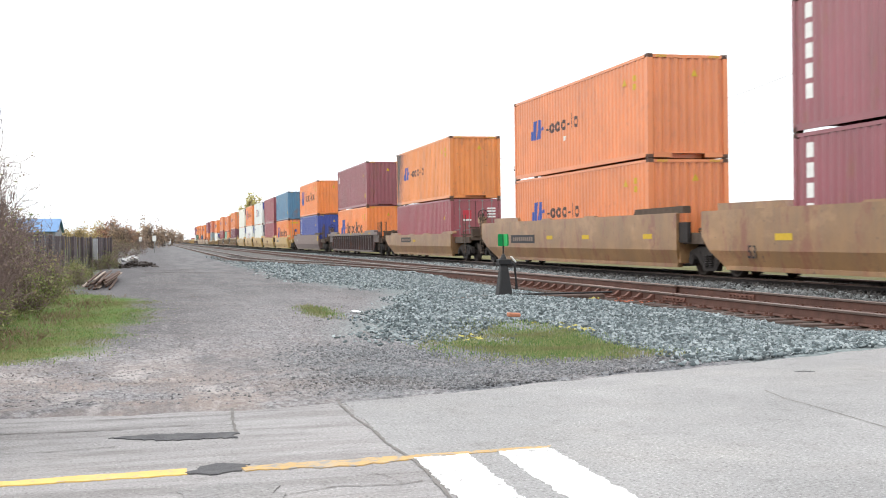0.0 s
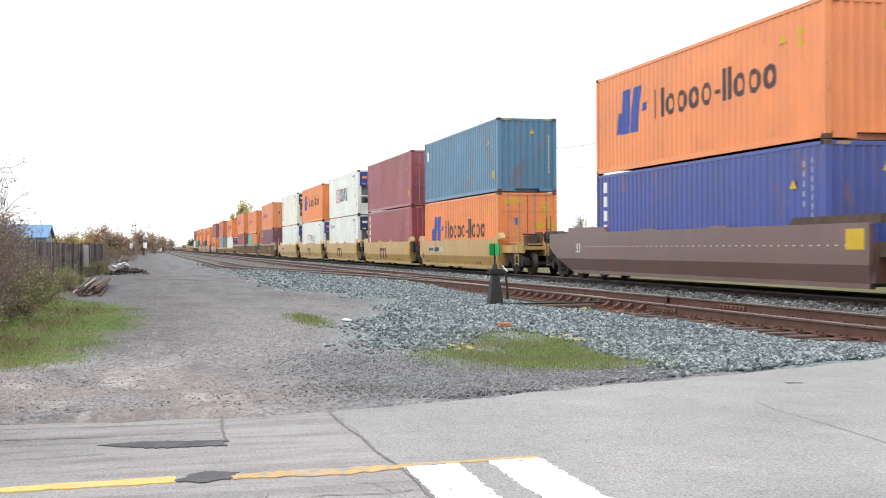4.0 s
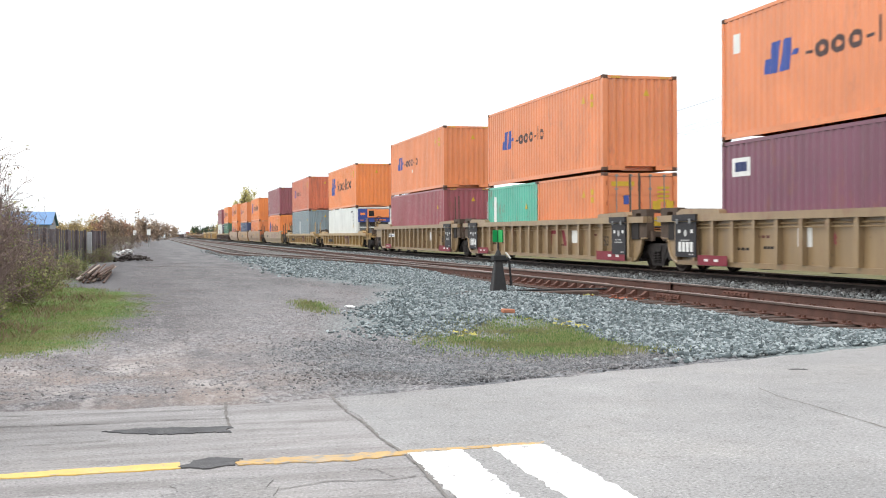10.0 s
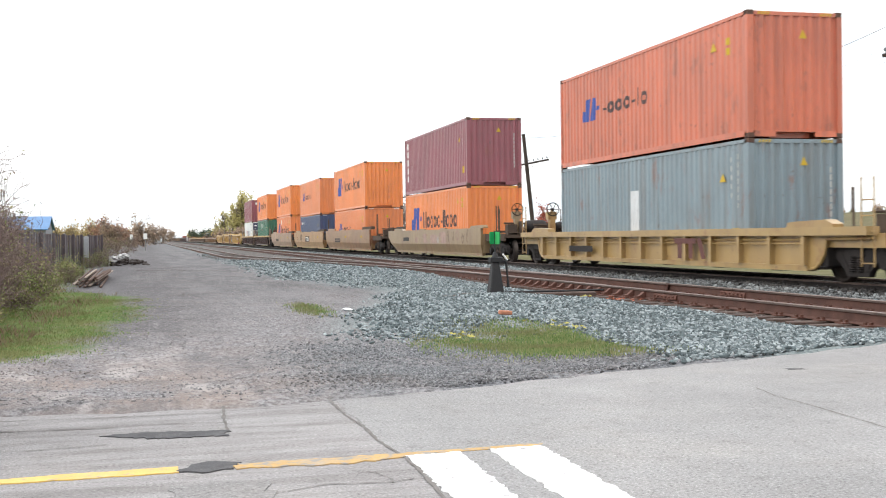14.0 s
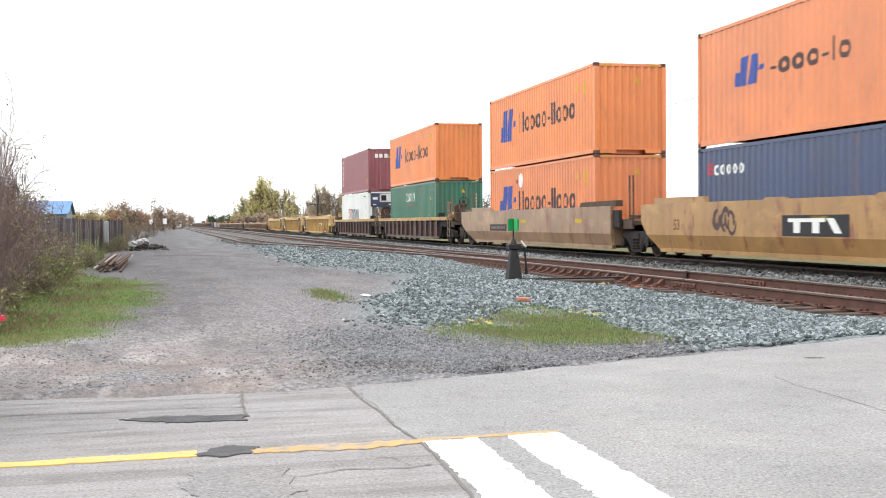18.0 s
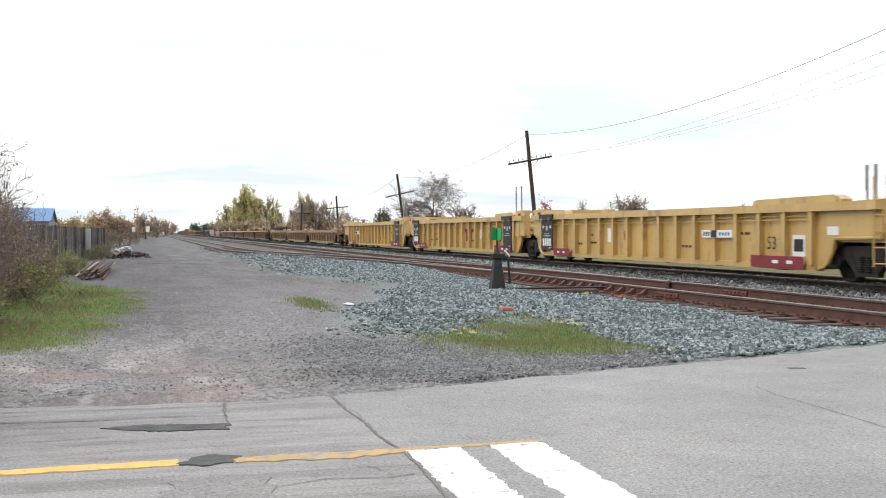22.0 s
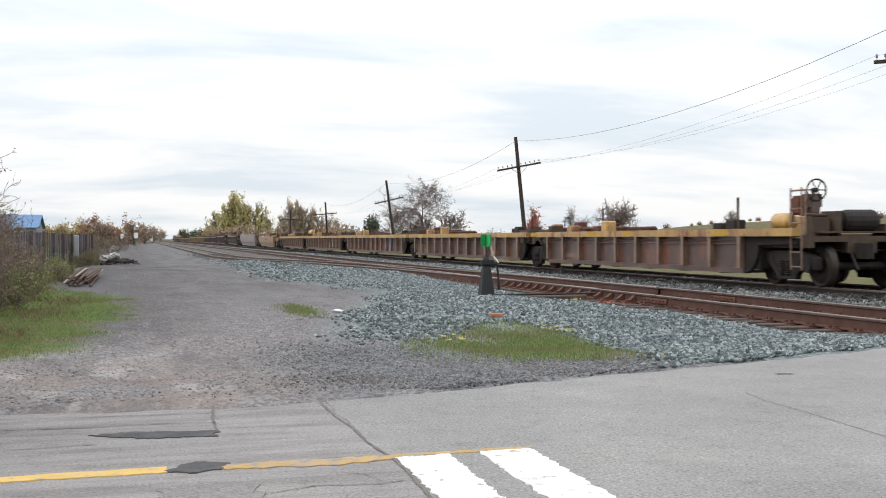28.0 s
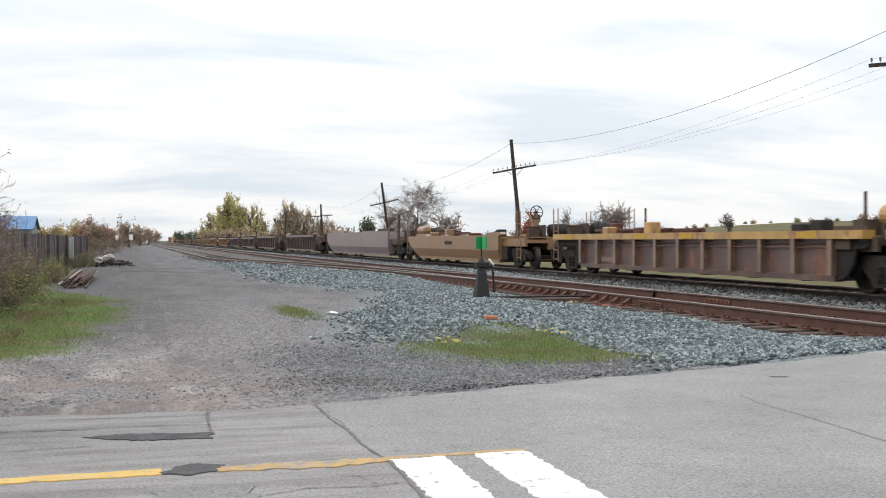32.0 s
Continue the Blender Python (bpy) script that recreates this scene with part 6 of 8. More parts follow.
    if tank:
        put("air_tank", mesh_of(lambda bm: lathe(bm, [(-0.75, 0.05), (-0.72, 0.17), (-0.62, 0.22), (0.62, 0.22), (0.72, 0.17), (0.75, 0.05)], "y", 16)), mc, ob, (-0.75, L + 1.2, top + 0.28), "rounded air tank")
        put("valve_frame", mesh_of(lambda bm: [box(bm, -1.0, -0.5, L + 0.7, L + 0.8, plat + 0.1, top + 0.12), box(bm, -1.0, -0.5, L + 1.6, L + 1.7, plat + 0.1, top + 0.12), box(bm, -0.6, 0.6, L - 0.6, L - 0.5, plat + 0.1, plat + 0.55), box(bm, -1.0, -0.9, L - 0.3, L + 1.0, plat + 0.1, plat + 0.3), box(bm, 0.2, 0.9, L - 1.2, L - 0.8, top + 0.02, top + 0.2)]), M_ENDS, ob)
    if tank or chord:
        # pipe rack and valve boxes over the far end
        def rack(bm):
            for x in (-0.55, 0.35):
                tube(bm, (x, L - 4.6, top + 0.10), (x, L + 0.7, top + 0.10), 0.04, sides=8)
            for yy in (L - 4.4, L - 3.0, L - 1.6, L - 0.2):
                box(bm, -0.75, 0.5, yy - 0.05, yy + 0.05, top - 0.12, top + 0.10)
        put("pipe_rack", mesh_of(rack), M_PLATE, ob)
        for i_, (xx, yy, hh) in enumerate(((-0.85, L - 1.1, 0.24), (-0.3, L - 0.3, 0.36), (-0.95, 1.0, 0.26), (0.3, 0.5, 0.34), (-0.9, L - 3.4, 0.2), (-0.7, 2.1, 0.2), (-1.0, L - 4.3, 0.34))):
            put("valve_box", cached(("valve", hh), lambda bm: (box(bm, -0.16, 0.16, -0.2, 0.2, 0, hh), bevelled(bm, 0.03))), mc if i_ % 3 == 0 else M_PLATE if i_ % 3 == 1 else M_UNDER, ob, (xx, yy, top - 0.04))
        put("hose_loop", cached("hose", lambda bm: [tube(bm, (0, 0.3 * math.cos(a_), 0.3 * math.sin(a_)), (0, 0.3 * math.cos(a_ + 0.4), 0.3 * math.sin(a_ + 0.4)), 0.018, sides=5) for a_ in (0.4 * q_ for q_ in range(8))]), M_UNDER, ob, (-0.6, L + 0.1, top + 0.2))
    if trucks[0]:
        truck(ob, -1.2 if near == "joint" else -1.35)
    if trucks[1]:
        truck(ob, L + 1.35)
    return ob


def mesh_of(build):
    bm = bmesh.new()
    build(bm)
    return mesh(bm)


def board(ob, name, material, y0, y1, z0, z1, label="", x=-OUT - 0.003, t=0.003, cols=1, gap=0.25):
    """A painted field or a row of bars on the side of a car."""
    w = (y1 - y0) / cols
    wide = w * (1 - gap if cols > 1 else 1)
    bar = cached(("bar", round(wide, 3), round(z1 - z0, 3)), lambda bm: box(bm, -t, 0, -wide / 2, wide / 2, 0, z1 - z0))
    for i in range(cols):
        put(name, bar, material, ob, (x, y0 + w * (i + 0.5), z0), label)


def letters_txt(ob, text, y, z, size, material, x=-OUT - 0.004):
    cu = bpy.data.curves.new("text", "FONT")
    cu.body, cu.size, cu.extrude, cu.align_x = text, size, 0.002, "CENTER"
    tmp = bpy.data.objects.new("number", cu)
    scene.collection.objects.link(tmp)
    me = bpy.data.meshes.new_from_object(tmp.evaluated_get(bpy.context.evaluated_depsgraph_get()))
    bpy.data.objects.remove(tmp)
    me.materials.clear()
    me.materials.append(None)
    put("length_number", me, material, ob, Matrix.Translation((x, y, z)) @ Euler((radians(90), 0, radians(-90))).to_matrix().to_4x4(), "painted number " + text)


def data_panel(ob, y0, y1, top):
    """A black board over the side of a car, lettered in white: plain bars, a round seal and two squares."""
    x, w = -OUT - 0.004, y1 - y0
    board(ob, "data_panel", M_INK, y0, y1, 0.42, top - 0.18, label="black data panel", x=x, t=0.02)
    x -= 0.021
    put("data_seal", cached("seal", lambda bm: tube(bm, (-0.003, 0, 0), (0, 0, 0), 0.085, sides=14)), M_PALEINK, ob, (x, y0 + w * 0.5, top - 0.46))
    for k in (0.2, 0.8):
        board(ob, "data_writing", M_WHITE, y0 + w * (k - 0.06), y0 + w * (k + 0.06), top - 0.46, top - 0.37, x=x)
    for z_, n_, a, c in ((top - 0.66, 4, 0.3, 0.75), (top - 0.73, 5, 0.2, 0.8), (0.47, 2, 0.1, 0.35)):
        board(ob, "data_writing", M_PALEINK, y0 + w * a, y0 + w * c, z_, z_ + 0.035, x=x, cols=n_, gap=0.35)
    board(ob, "panel_hood", M_INK, y0 - 0.08, y1 + 0.08, top - 0.15, top + 0.01, x=-OUT - 0.022, t=0.06)
    for k in (0.15, 0.75):
        board(ob, "hood_lug", M_GALV, y0 + w * k, y0 + w * (k + 0.1), top - 0.22, top - 0.10, x=-OUT - 0.083, t=0.01)


def fleet_marks(v, i, last, W, top):
    """Panels and small markings that the cars of an articulated set share; i counts the units, last has no panel at its farther end."""
    if i:
        data_panel(v, 0.2, 1.2, top)
        letters_txt(v, "53", 1.66, 0.66, 0.40, M_INK, -OUT - 0.004)
    else:
        letters_txt(v, "53", 1.55, 0.64, 0.40, M_INK, -OUT - 0.004)
        board(v, "white_panel", M_WHITE, 0.45, 0.95, 0.5, 0.95, label="white panel", x=-OUT + 0.135)
        board(v, "panel_field", M_INK, 0.52, 0.88, 0.6, 0.86, x=-OUT + 0.13)
        board(v, "white_panel", M_WHITE, -0.75, -0.35, 0.95, 1.12, label="white panel", x=-OUT + 0.125)
    if not last:
        data_panel(v, W - 1.25, W - 0.1, top)
        board(v, "data_writing", M_WHITE, W - 1.12, W - 0.25, 0.55, 0.80, x=-OUT - 0.026, cols=4, gap=0.3)
    if i == 1:
        name_bars(v, 5.35, 7.3, 0.62, 1.15, M_CRIMSON, x=-OUT + 0.136)
    else:
        q_ = 9.8 if i == 0 else 6.0
        scrape(v, q_, 0.78, 1.05, 0.25, 4 + i, M_SPRAYRED, "faded magenta patch", -OUT + 0.134)
    board(v, "warning_panel", M_CRIMSON, 0.3, 2.45, 0.24, 0.50, label="dark red panel", x=-OUT - 0.002)
    board(v, "warning_writing", M_WHITE, 0.55, 1.7, 0.34, 0.41, x=-OUT - 0.006, cols=2, gap=0.6)
    board(v, "warning_panel", M_CRIMSON, W - 2.8, W - 1.3, 0.24, 0.48, label="dark red panel", x=-OUT - 0.002)
    board(v, "warning_writing", M_WHITE, W - 2.5, W - 1.5, 0.33, 0.39, x=-OUT - 0.006, cols=2, gap=0.6)
    for q_, z_, n_, c_ in ((W - 3.6, 0.62, 3, M_UNDER), (W - 4.8, 0.66, 4, M_UNDER), (5.6, 0.62, 3, M_WORN), (2.7, 0.95, 2, M_WORN), (12.2, 0.9, 3, M_WORN)):
        board(v, "small_writing", c_, q_, q_ + 0.6, z_, z_ + 0.06, cols=n_, x=-OUT + 0.135)
    board(v, "white_panel", M_WHITE, 10.55 if i == 0 else 4.35, 11.1 if i == 0 else 4.9, 0.72, 1.12, label="white panel", x=-OUT + 0.135)
    if i != 1:
        q_ = 3.3 if i == 0 else 12.6
        board(v, "number_board", M_WHITE, q_, q_ + 1.5, 0.88, 1.06, label="pale number board", x=-OUT - 0.001)
        board(v, "number_marking", M_INK, q_ + 0.75, q_ + 1.05, 0.885, 1.055, x=-OUT - 0.005)
        board(v, "number_marking", M_UNDER, q_ + 1.1, q_ + 1.45, 0.92, 1.02, x=-OUT - 0.005, cols=3, gap=0.4)
        board(v, "number_marking", M_LOGOBLUE, q_ + 0.1, q_ + 0.65, 0.93, 1.0, x=-OUT - 0.005, cols=4, gap=0.4)


def scrape(ob, y, z0, z1, w, seed, material, label, x):
    """A ragged patch of old paint on a side."""
    q = random.Random(seed)
    n = 7
    a = [(y - w / 2 + q.uniform(0, 0.35) * w, z0 + (z1 - z0) * k / n) for k in range(n + 1)]
    c = [(y + w / 2 - q.uniform(0, 0.35) * w, z0 + (z1 - z0) * k / n) for k in range(n + 1)]
    bm = bmesh.new()
    cols = [(bm.verts.new((x, *p_)), bm.verts.new((x, *q_))) for p_, q_ in zip(a, c)]
    for p_, q_ in zip(cols, cols[1:]):
        bm.faces.new((p_[0], p_[1], q_[1], q_[0]))
    part("paint_patch", bm, material, ob, label)


def name_bars(ob, y0, y1, z0, z1, material, x=-OUT - 0.003):
    """Plain shapes, the size of a short painted name: a long cross stroke, two uprights and a slanted block."""
    w, h = y1 - y0, z1 - z0

    def flat(name, pts):
        put(name, mesh_of(lambda bm: prism(bm, pts, "x", -0.003, 0)), material, ob, (x, 0, 0), "bar of a painted name")
    flat("name_marking", [(y0 + 0.30 * w, z1 - 0.26 * h), (y1, z1 - 0.26 * h), (y1, z1), (y0 + 0.30 * w, z1)])
    for k in (0.40, 0.76):
        flat("name_marking", [(y0 + k * w, z0), (y0 + (k + 0.13) * w, z0), (y0 + (k + 0.13) * w, z1 - 0.262 * h), (y0 + k * w, z1 - 0.262 * h)])
    flat("name_marking", [(y0, z0), (y0 + 0.13 * w, z0), (y0 + 0.27 * w, z1), (y0 + 0.14 * w, z1)])


def strokes(ob, material, y, z, size, seed, label, x=-OUT + 0.132):
    """One sprayed sign: a few broad curved strokes."""
    q = random.Random(seed)
    bm = bmesh.new()
    for _ in range(3):
        a0, sweep, rad = q.uniform(0, 6.28), q.uniform(2.2, 4.2), size * q.uniform(0.22, 0.42)
        cy, cz, w = y + q.uniform(-0.2, 0.2) * size, z + q.uniform(-0.18, 0.18) * size, size * q.uniform(0.07, 0.11)
        ring = []
        for i in range(13):
            a_ = a0 + sweep * i / 12
            ww = w * (0.6 + 0.5 * math.sin(math.pi * i / 12))
            ring.append([bm.verts.new((x, cy + (rad * 0.8 + o_) * math.cos(a_), cz + (rad + o_) * math.sin(a_))) for o_ in (-ww, ww)])
        for p_, q_ in zip(ring, ring[1:]):
            bm.faces.new((p_[0], p_[1], q_[1], q_[0]))
    part("spray_paint", bm, material, ob, label)


def build_train():
    # loaded part: smooth three-unit set, then single wells
    a = well_car(8.6, 25.0, "smooth", "brown", 1.62, "joint", "joint", words="with faded yellow patches", trucks=(True, False))
    letters_txt(a, "53", 14.9, 0.5, 0.42, M_INK)
    for y in (4.0, 8.6, 13.2):
        board(a, "reflector", M_YMARK, y, y + 0.7, 0.9, 1.05)
    b = well_car(27.4, 43.9, "smooth", "brown", 1.62, "joint", "end", words="with a number board")
    board(b, "number_board", M_INK, 11.5, 14.3, 0.82, 1.12)
    board(b, "number_marking", M_FADED, 11.7, 14.1, 0.90, 1.04, x=-OUT - 0.007, cols=10, gap=0.4)
    for y in (1.5, 6.2, 9.6):
        board(b, "reflector", M_YMARK, y, y + 0.6, 0.95, 1.08)
    c = well_car(51.0, 64.6, "smooth", "brown", 1.24, "end", "end", words="with pale scuffs", wheel_at=-2.3)
    board(c, "number_board", M_INK, 8.55, 10.95, 0.84, 1.1, label="black number board")
    board(c, "number_marking", M_FADED, 8.75, 10.75, 0.91, 1.03, x=-OUT - 0.007, cols=9, gap=0.4)
    board(c, "reflector", M_YMARK, 7.4, 8.0, 0.86, 0.98)
    d = well_car(71.2, 87.7, "ribbed", "umber", 1.46, "end", "end", ribs=0.92, words="with stained sides", posts=((-1.6, 2.1),), wheel_at=18.0, arch=True)
    for k, (y_, a_, c_, w_) in enumerate(((1.7, 0.45, 1.15, 0.55), (2.7, 0.40, 1.1, 0.6), (4.4, 0.5, 1.05, 0.35), (6.6, 0.6, 0.9, 0.4), (9.6, 0.4, 1.0, 0.35), (11.1, 0.45, 1.1, 0.4), (12.9, 0.5, 0.9, 0.4), (14.1, 0.4, 1.1, 0.45))):
        scrape(d, y_, a_, c_, w_, 50 + k, M_FADED, "pale scuffed paint", -OUT + 0.134)
    for y_ in (0.3, 3.0, 7.4, 12.6, 14.2):
        board(d, "reflector", M_YMARK, y_, y_ + 0.5, 1.36, 1.45, x=-OUT - 0.022)
    board(d, "marker_lamp", M_SPRAYORANGE, -0.62, -0.42, 0.62, 0.82, label="orange marker", x=-OUT + 0.2, t=0.03)
    e = well_car(95.6, 111.4, "smooth", "plum", 1.46, "end", "end", words="with a row of rivets", posts=((-1.0, 2.3),), wheel_at=-1.9)
    board(e, "rivets", M_WHITE, 0.6, 15.2, 1.02, 1.045, cols=48, gap=0.8)
    board(e, "reflector", M_YMARK, 0.15, 0.75, 0.95, 1.35)
    letters_txt(e, "53", 15.0, 0.85, 0.4, M_WHITE)
    # five-unit golden yellow set of forty-foot wells
    gold = [(119.2, 132.2), (134.6, 147.4), (150.2, 163.1), (166.0, 178.9), (181.8, 194.7)]
    for i, (y0, y1) in enumerate(gold):
        g = well_car(y0, y1, "smooth", "gold", 1.34, "end" if i == 0 else "joint", "end" if i == 4 else "joint", words="in a five-unit set", trucks=(True, i == 4))
        if i in (1, 2, 3):
            name_bars(g, 5.8, 7.9, 0.42, 1.0, M_WORN)
        else:
            board(g, "number_board", M_PALEINK, 8.4, 11.2, 0.83, 1.05, label="pale number board")
            board(g, "number_marking", M_INK, 9.2, 10.0, 0.84, 1.04, x=-OUT - 0.007)
            board(g, "number_marking", M_UNDER, 10.2, 11.1, 0.87, 1.01, x=-OUT - 0.007, cols=4)
        letters_txt(g, "40", 12.3, 0.5, 0.4, M_WORN)
        board(g, "reflector", M_YMARK, 0.1, 0.75, 0.85, 1.2)
        for y in (2.2, 10.9):
            board(g, "small_writing", M_WORN, y, y + 0.8, 0.36, 0.42, cols=3)
    # three-unit tan ribbed set
    for i, (y0, y1) in enumerate([(201.5, 218.2), (221.1, 237.9), (240.8, 257.2)]):
        t = well_car(y0, y1, "ribbed", "tan", 1.48, "end" if i == 0 else "joint", "end" if i == 2 else "joint", ribs=0.98, words="in a three-unit set", posts=((0.4, 2.72),) if i else ((-1.5, 2.3),), trucks=(True, i == 2), arch=True)
        fleet_marks(t, i, i == 2, y1 - y0, 1.48)
    # single wells with low sandy sides
    n = well_car(264.35, 280.8, "ribbed", "sand", 1.12, "end", "end", ribs=1.35, words="with low sides", wheel_at=-1.8, plat=0.85, posts=((-1.2, 2.0),), arch=True)
    o = well_car(287.9, 304.2, "ribbed", "sand", 1.12, "end", "end", ribs=1.35, words="with low sides", plat=0.85, posts=((-1.2, 1.9),), wheel_at=17.6, arch=True)
    for k, ob in ((0, n), (1, o)):
        board(ob, "number_board", M_UNDER, 11.6, 13.6, 0.5, 0.68, label="dark number board")
        name_bars(ob, 4.3, 6.0, 0.4, 0.9, M_WORN)
    p = well_car(311.6, 328.2, "smooth", "tan", 1.34, "end", "end", words="with purple-grey stains", wheel_at=-2.05, posts=((-1.2, 2.2),))
    board(p, "number_board", M_INK, 13.2, 14.6, 0.8, 0.98)
    for k, (y_, a_, c_, w_, m_) in enumerate(((6.2, 0.70, 1.22, 1.5, M_LAVENDER), (8.0, 0.70, 1.10, 1.8, M_LAVENDER), (9.7, 0.72, 1.15, 1.2, M_LAVENDER), (7.1, 0.72, 1.0, 0.7, M_SPRAYPALE), (11.5, 0.72, 1.0, 0.9, M_LAVENDER))):
        scrape(p, y_, a_, c_, w_, 30 + k, m_, "faded lavender patch" if m_ is M_LAVENDER else "faded pale patch", -OUT - 0.002 - 0.001 * (k == 3))
    for k in range(5):
        strokes(p, M_FADED if k != 2 else M_LAVENDER, 2.0 + 0.8 * k, 1.0, 0.55, 70 + k, "faded sprayed scrawl", -OUT - 0.005)
    for i, (y0, y1) in enumerate([(335.8, 352.6), (355.2, 372.15), (375.45, 391.8)]):
        q = well_car(y0, y1, "smooth", ("brown", "ochre", "taupe")[i], 1.50, "end" if i == 0 else "joint", "end" if i == 2 else "joint", words="in a three-unit set", trucks=(True, i == 2), posts=((-0.8, 2.4),))
        board(q, "number_board", M_INK, 7.7 if i == 1 else 11.0, 10.25 if i == 1 else 13.4, 0.69, 1.14 if i == 1 else 0.95)
        if i == 1:
            name_bars(q, 7.95, 10.0, 0.76, 1.07, M_WHITE, x=-OUT - 0.007)
            for k in range(3):
                strokes(q, M_LETTER, 12.6 + 0.35 * k, 1.0, 0.6, 90 + k, "dark faded emblem", -OUT - 0.004)
            letters_txt(q, "53", 15.6, 0.8, 0.4, M_WORN)
        else:
            board(q, "number_marking", M_FADED, 11.2, 13.2, 0.77, 0.88, x=-OUT - 0.007, cols=10, gap=0.4)
        for y in (2.5, 8.5):
            board(q, "reflector", M_YMARK, y, y + 0.6, 1.0, 1.12)
    for y0, y1 in ((398.6, 412.6), (418.6, 432.8)):
        t = well_car(y0, y1, "ribbed", "dark", 1.32, "end", "end", chord="chord", ribs=1.3, words="with a yellow-banded top chord", wheel_at=-1.9, posts=((-1.4, 2.0),), arch=True)
        for i in range(7):
            board(t, "reflector", M_YMARK, 0.4 + i * 2.0, 0.9 + i * 2.0, 1.18, 1.29, x=-OUT - 0.022)
        name_bars(t, 5.2, 7.2, 0.45, 0.9, M_FADED, x=-OUT + 0.136)
    # empty pale yellow three-unit set
    for i, (y0, y1) in enumerate([(439.55, 456.3), (459.4, 476.1), (479.4, 496.1)]):
        v = well_car(y0, y1, "ribbed", "yellow", 1.60, "end" if i == 0 else "joint", "end" if i == 2 else "joint", ribs=1.02, words="empty, with red panels", trucks=(True, i == 2),
                     posts=((0.4, 2.72),) if i else ((-1.5, 2.3),), wheel_at=-1.9 if i == 0 else None, arch=True)
        fleet_marks(v, i, i == 2, y1 - y0, 1.60)
    for i, (y0, y1) in enumerate([(503.3, 516.2), (519.4, 532.3), (535.4, 547.2)]):
        x = well_car(y0, y1, "ribbed", "clay", 1.16, "end" if i == 0 else "joint", "end" if i == 2 else "joint", ribs=1.4, words="empty, in an articulated set", trucks=(True, i == 2), posts=((-0.6, 1.95), (y1 - y0 - 1.5, 1.95)), arch=True)
        board(x, "number_board", M_WORN, 1.0, 3.1, 0.48, 0.66, label="dark number board", x=-OUT + 0.135)
        board(x, "number_marking", M_FADED, 1.1, 3.0, 0.52, 0.62, x=-OUT + 0.131, cols=9, gap=0.4)
        board(x, "small_writing", M_UNDER, 5.1, 5.6, 0.52, 0.72, x=-OUT + 0.135)
        board(x, "painted_patch", M_LETTER, 7.0, 7.5, 0.48, 0.85, label="dark worn patch", x=-OUT + 0.135)
        put("air_reservoir", cached("reservoir", lambda bm: lathe(bm, [(-0.32, 0.05), (-0.3, 0.14), (-0.24, 0.19), (0.24, 0.19), (0.3, 0.14), (0.32, 0.05)], "y", 16), True), WELL_PAINTS["clay"], x, (-1.2, y1 - y0 + 0.15, 0.78), "rounded air reservoir")
    for i, (y0, y1) in enumerate([(555.9, 568.6), (571.6, 587.5), (590.3, 606.3), (609.3, 625.2), (627.9, 641.0)]):
        y = well_car(y0, y1, "ribbed", "rusty", 1.22, "end" if i == 0 else "joint", "end" if i == 4 else "joint", chord="chord", ribs=1.34, words="empty, with a yellow top chord", trucks=(True, i == 4),
                     posts=((-0.6 if i else 0.7, 1.95), (y1 - y0 - 4.0, 1.9)), wheel_at=-1.6 if i == 0 else None, arch=True, tank=i == 3)
        for k in (0, 2, 3, 5):
            board(y, "reflector", M_YWORN, 0.5 + k * 2.6, 1.2 + k * 2.6, 1.07, 1.2, x=-OUT - 0.022)
        if i == 2:
            name_bars(y, 7.3, 9.4, 0.40, 0.82, M_FADED, x=-OUT + 0.136)
        board(y, "number_marking", M_FADED, (y1 - y0) - 2.6, (y1 - y0) - 1.2, 0.42, 0.56, cols=6, x=-OUT + 0.135)
        for k, (m_, y_, z_, s_) in enumerate({1: [(M_SPRAYPALE, 3.4, 0.62, 0.6)], 2: [(M_SPRAYRED, 5.9, 0.68, 0.62), (M_SPRAYRED, 5.3, 0.68, 0.6), (M_SPRAYPALE, 4.4, 0.6, 0.6), (M_SPRAYBLUE, 4.3, 0.72, 0.5), (M_SPRAYBLUE, 3.3, 0.66, 0.66), (M_SPRAYBLUE, 2.8, 0.66, 0.6)],
                                              3: [(M_SPRAYPALE, 3.9, 0.66, 0.66), (M_SPRAYPALE, 4.7, 0.66, 0.66), (M_SPRAYPALE, 5.6, 0.66, 0.66)]}.get(i, [])):
            strokes(y, m_, y_, z_, s_ * 1.25, 10 * i + k, "faded spray paint sign")
    z1 = well_car(649.0, 661.6, "smooth", "clay", 1.22, "end", "end", words="empty", posts=((-1.2, 2.2),), tank=True, wheel_at=-1.7)
    board(z1, "number_board", M_UNDER, 6.4, 7.6, 0.85, 1.0)
    z2 = well_car(668.2, 686.2, "smooth", "grey", 1.52, "end", "end", words="empty", posts=((-1.2, 2.4),))
    board(z2, "rivets", M_WHITE, 3.0, 15.0, 1.14, 1.2, cols=6, gap=0.95)
    well_car(694.6, 710.6, "ribbed", "umber", 1.46, "end", "end", ribs=0.95, words="empty", posts=((-1.2, 2.6),))
    rest = [(719.2, "umber", 1.46), (739.2, "umber", 1.4), (759.0, "umber", 1.4), (779.6, "clay", 1.4), (802.8, "clay", 1.4), (824.4, "clay", 1.4), (846.4, "clay", 1.25), (868.0, "rusty", 1.25), (889.6, "rusty", 1.25), (911.2, "clay", 1.25),
            (932.8, "dark", 1.25), (954.4, "dark", 1.25), (976.0, "rusty", 1.25), (997.6, "dark", 1.25)]
    for y0, col, top in rest:
        well_car(y0, y0 + 16.0, "ribbed", col, top, "end", "end", ribs=1.6, words="empty, far down the train", guides=False)
    build_loads()


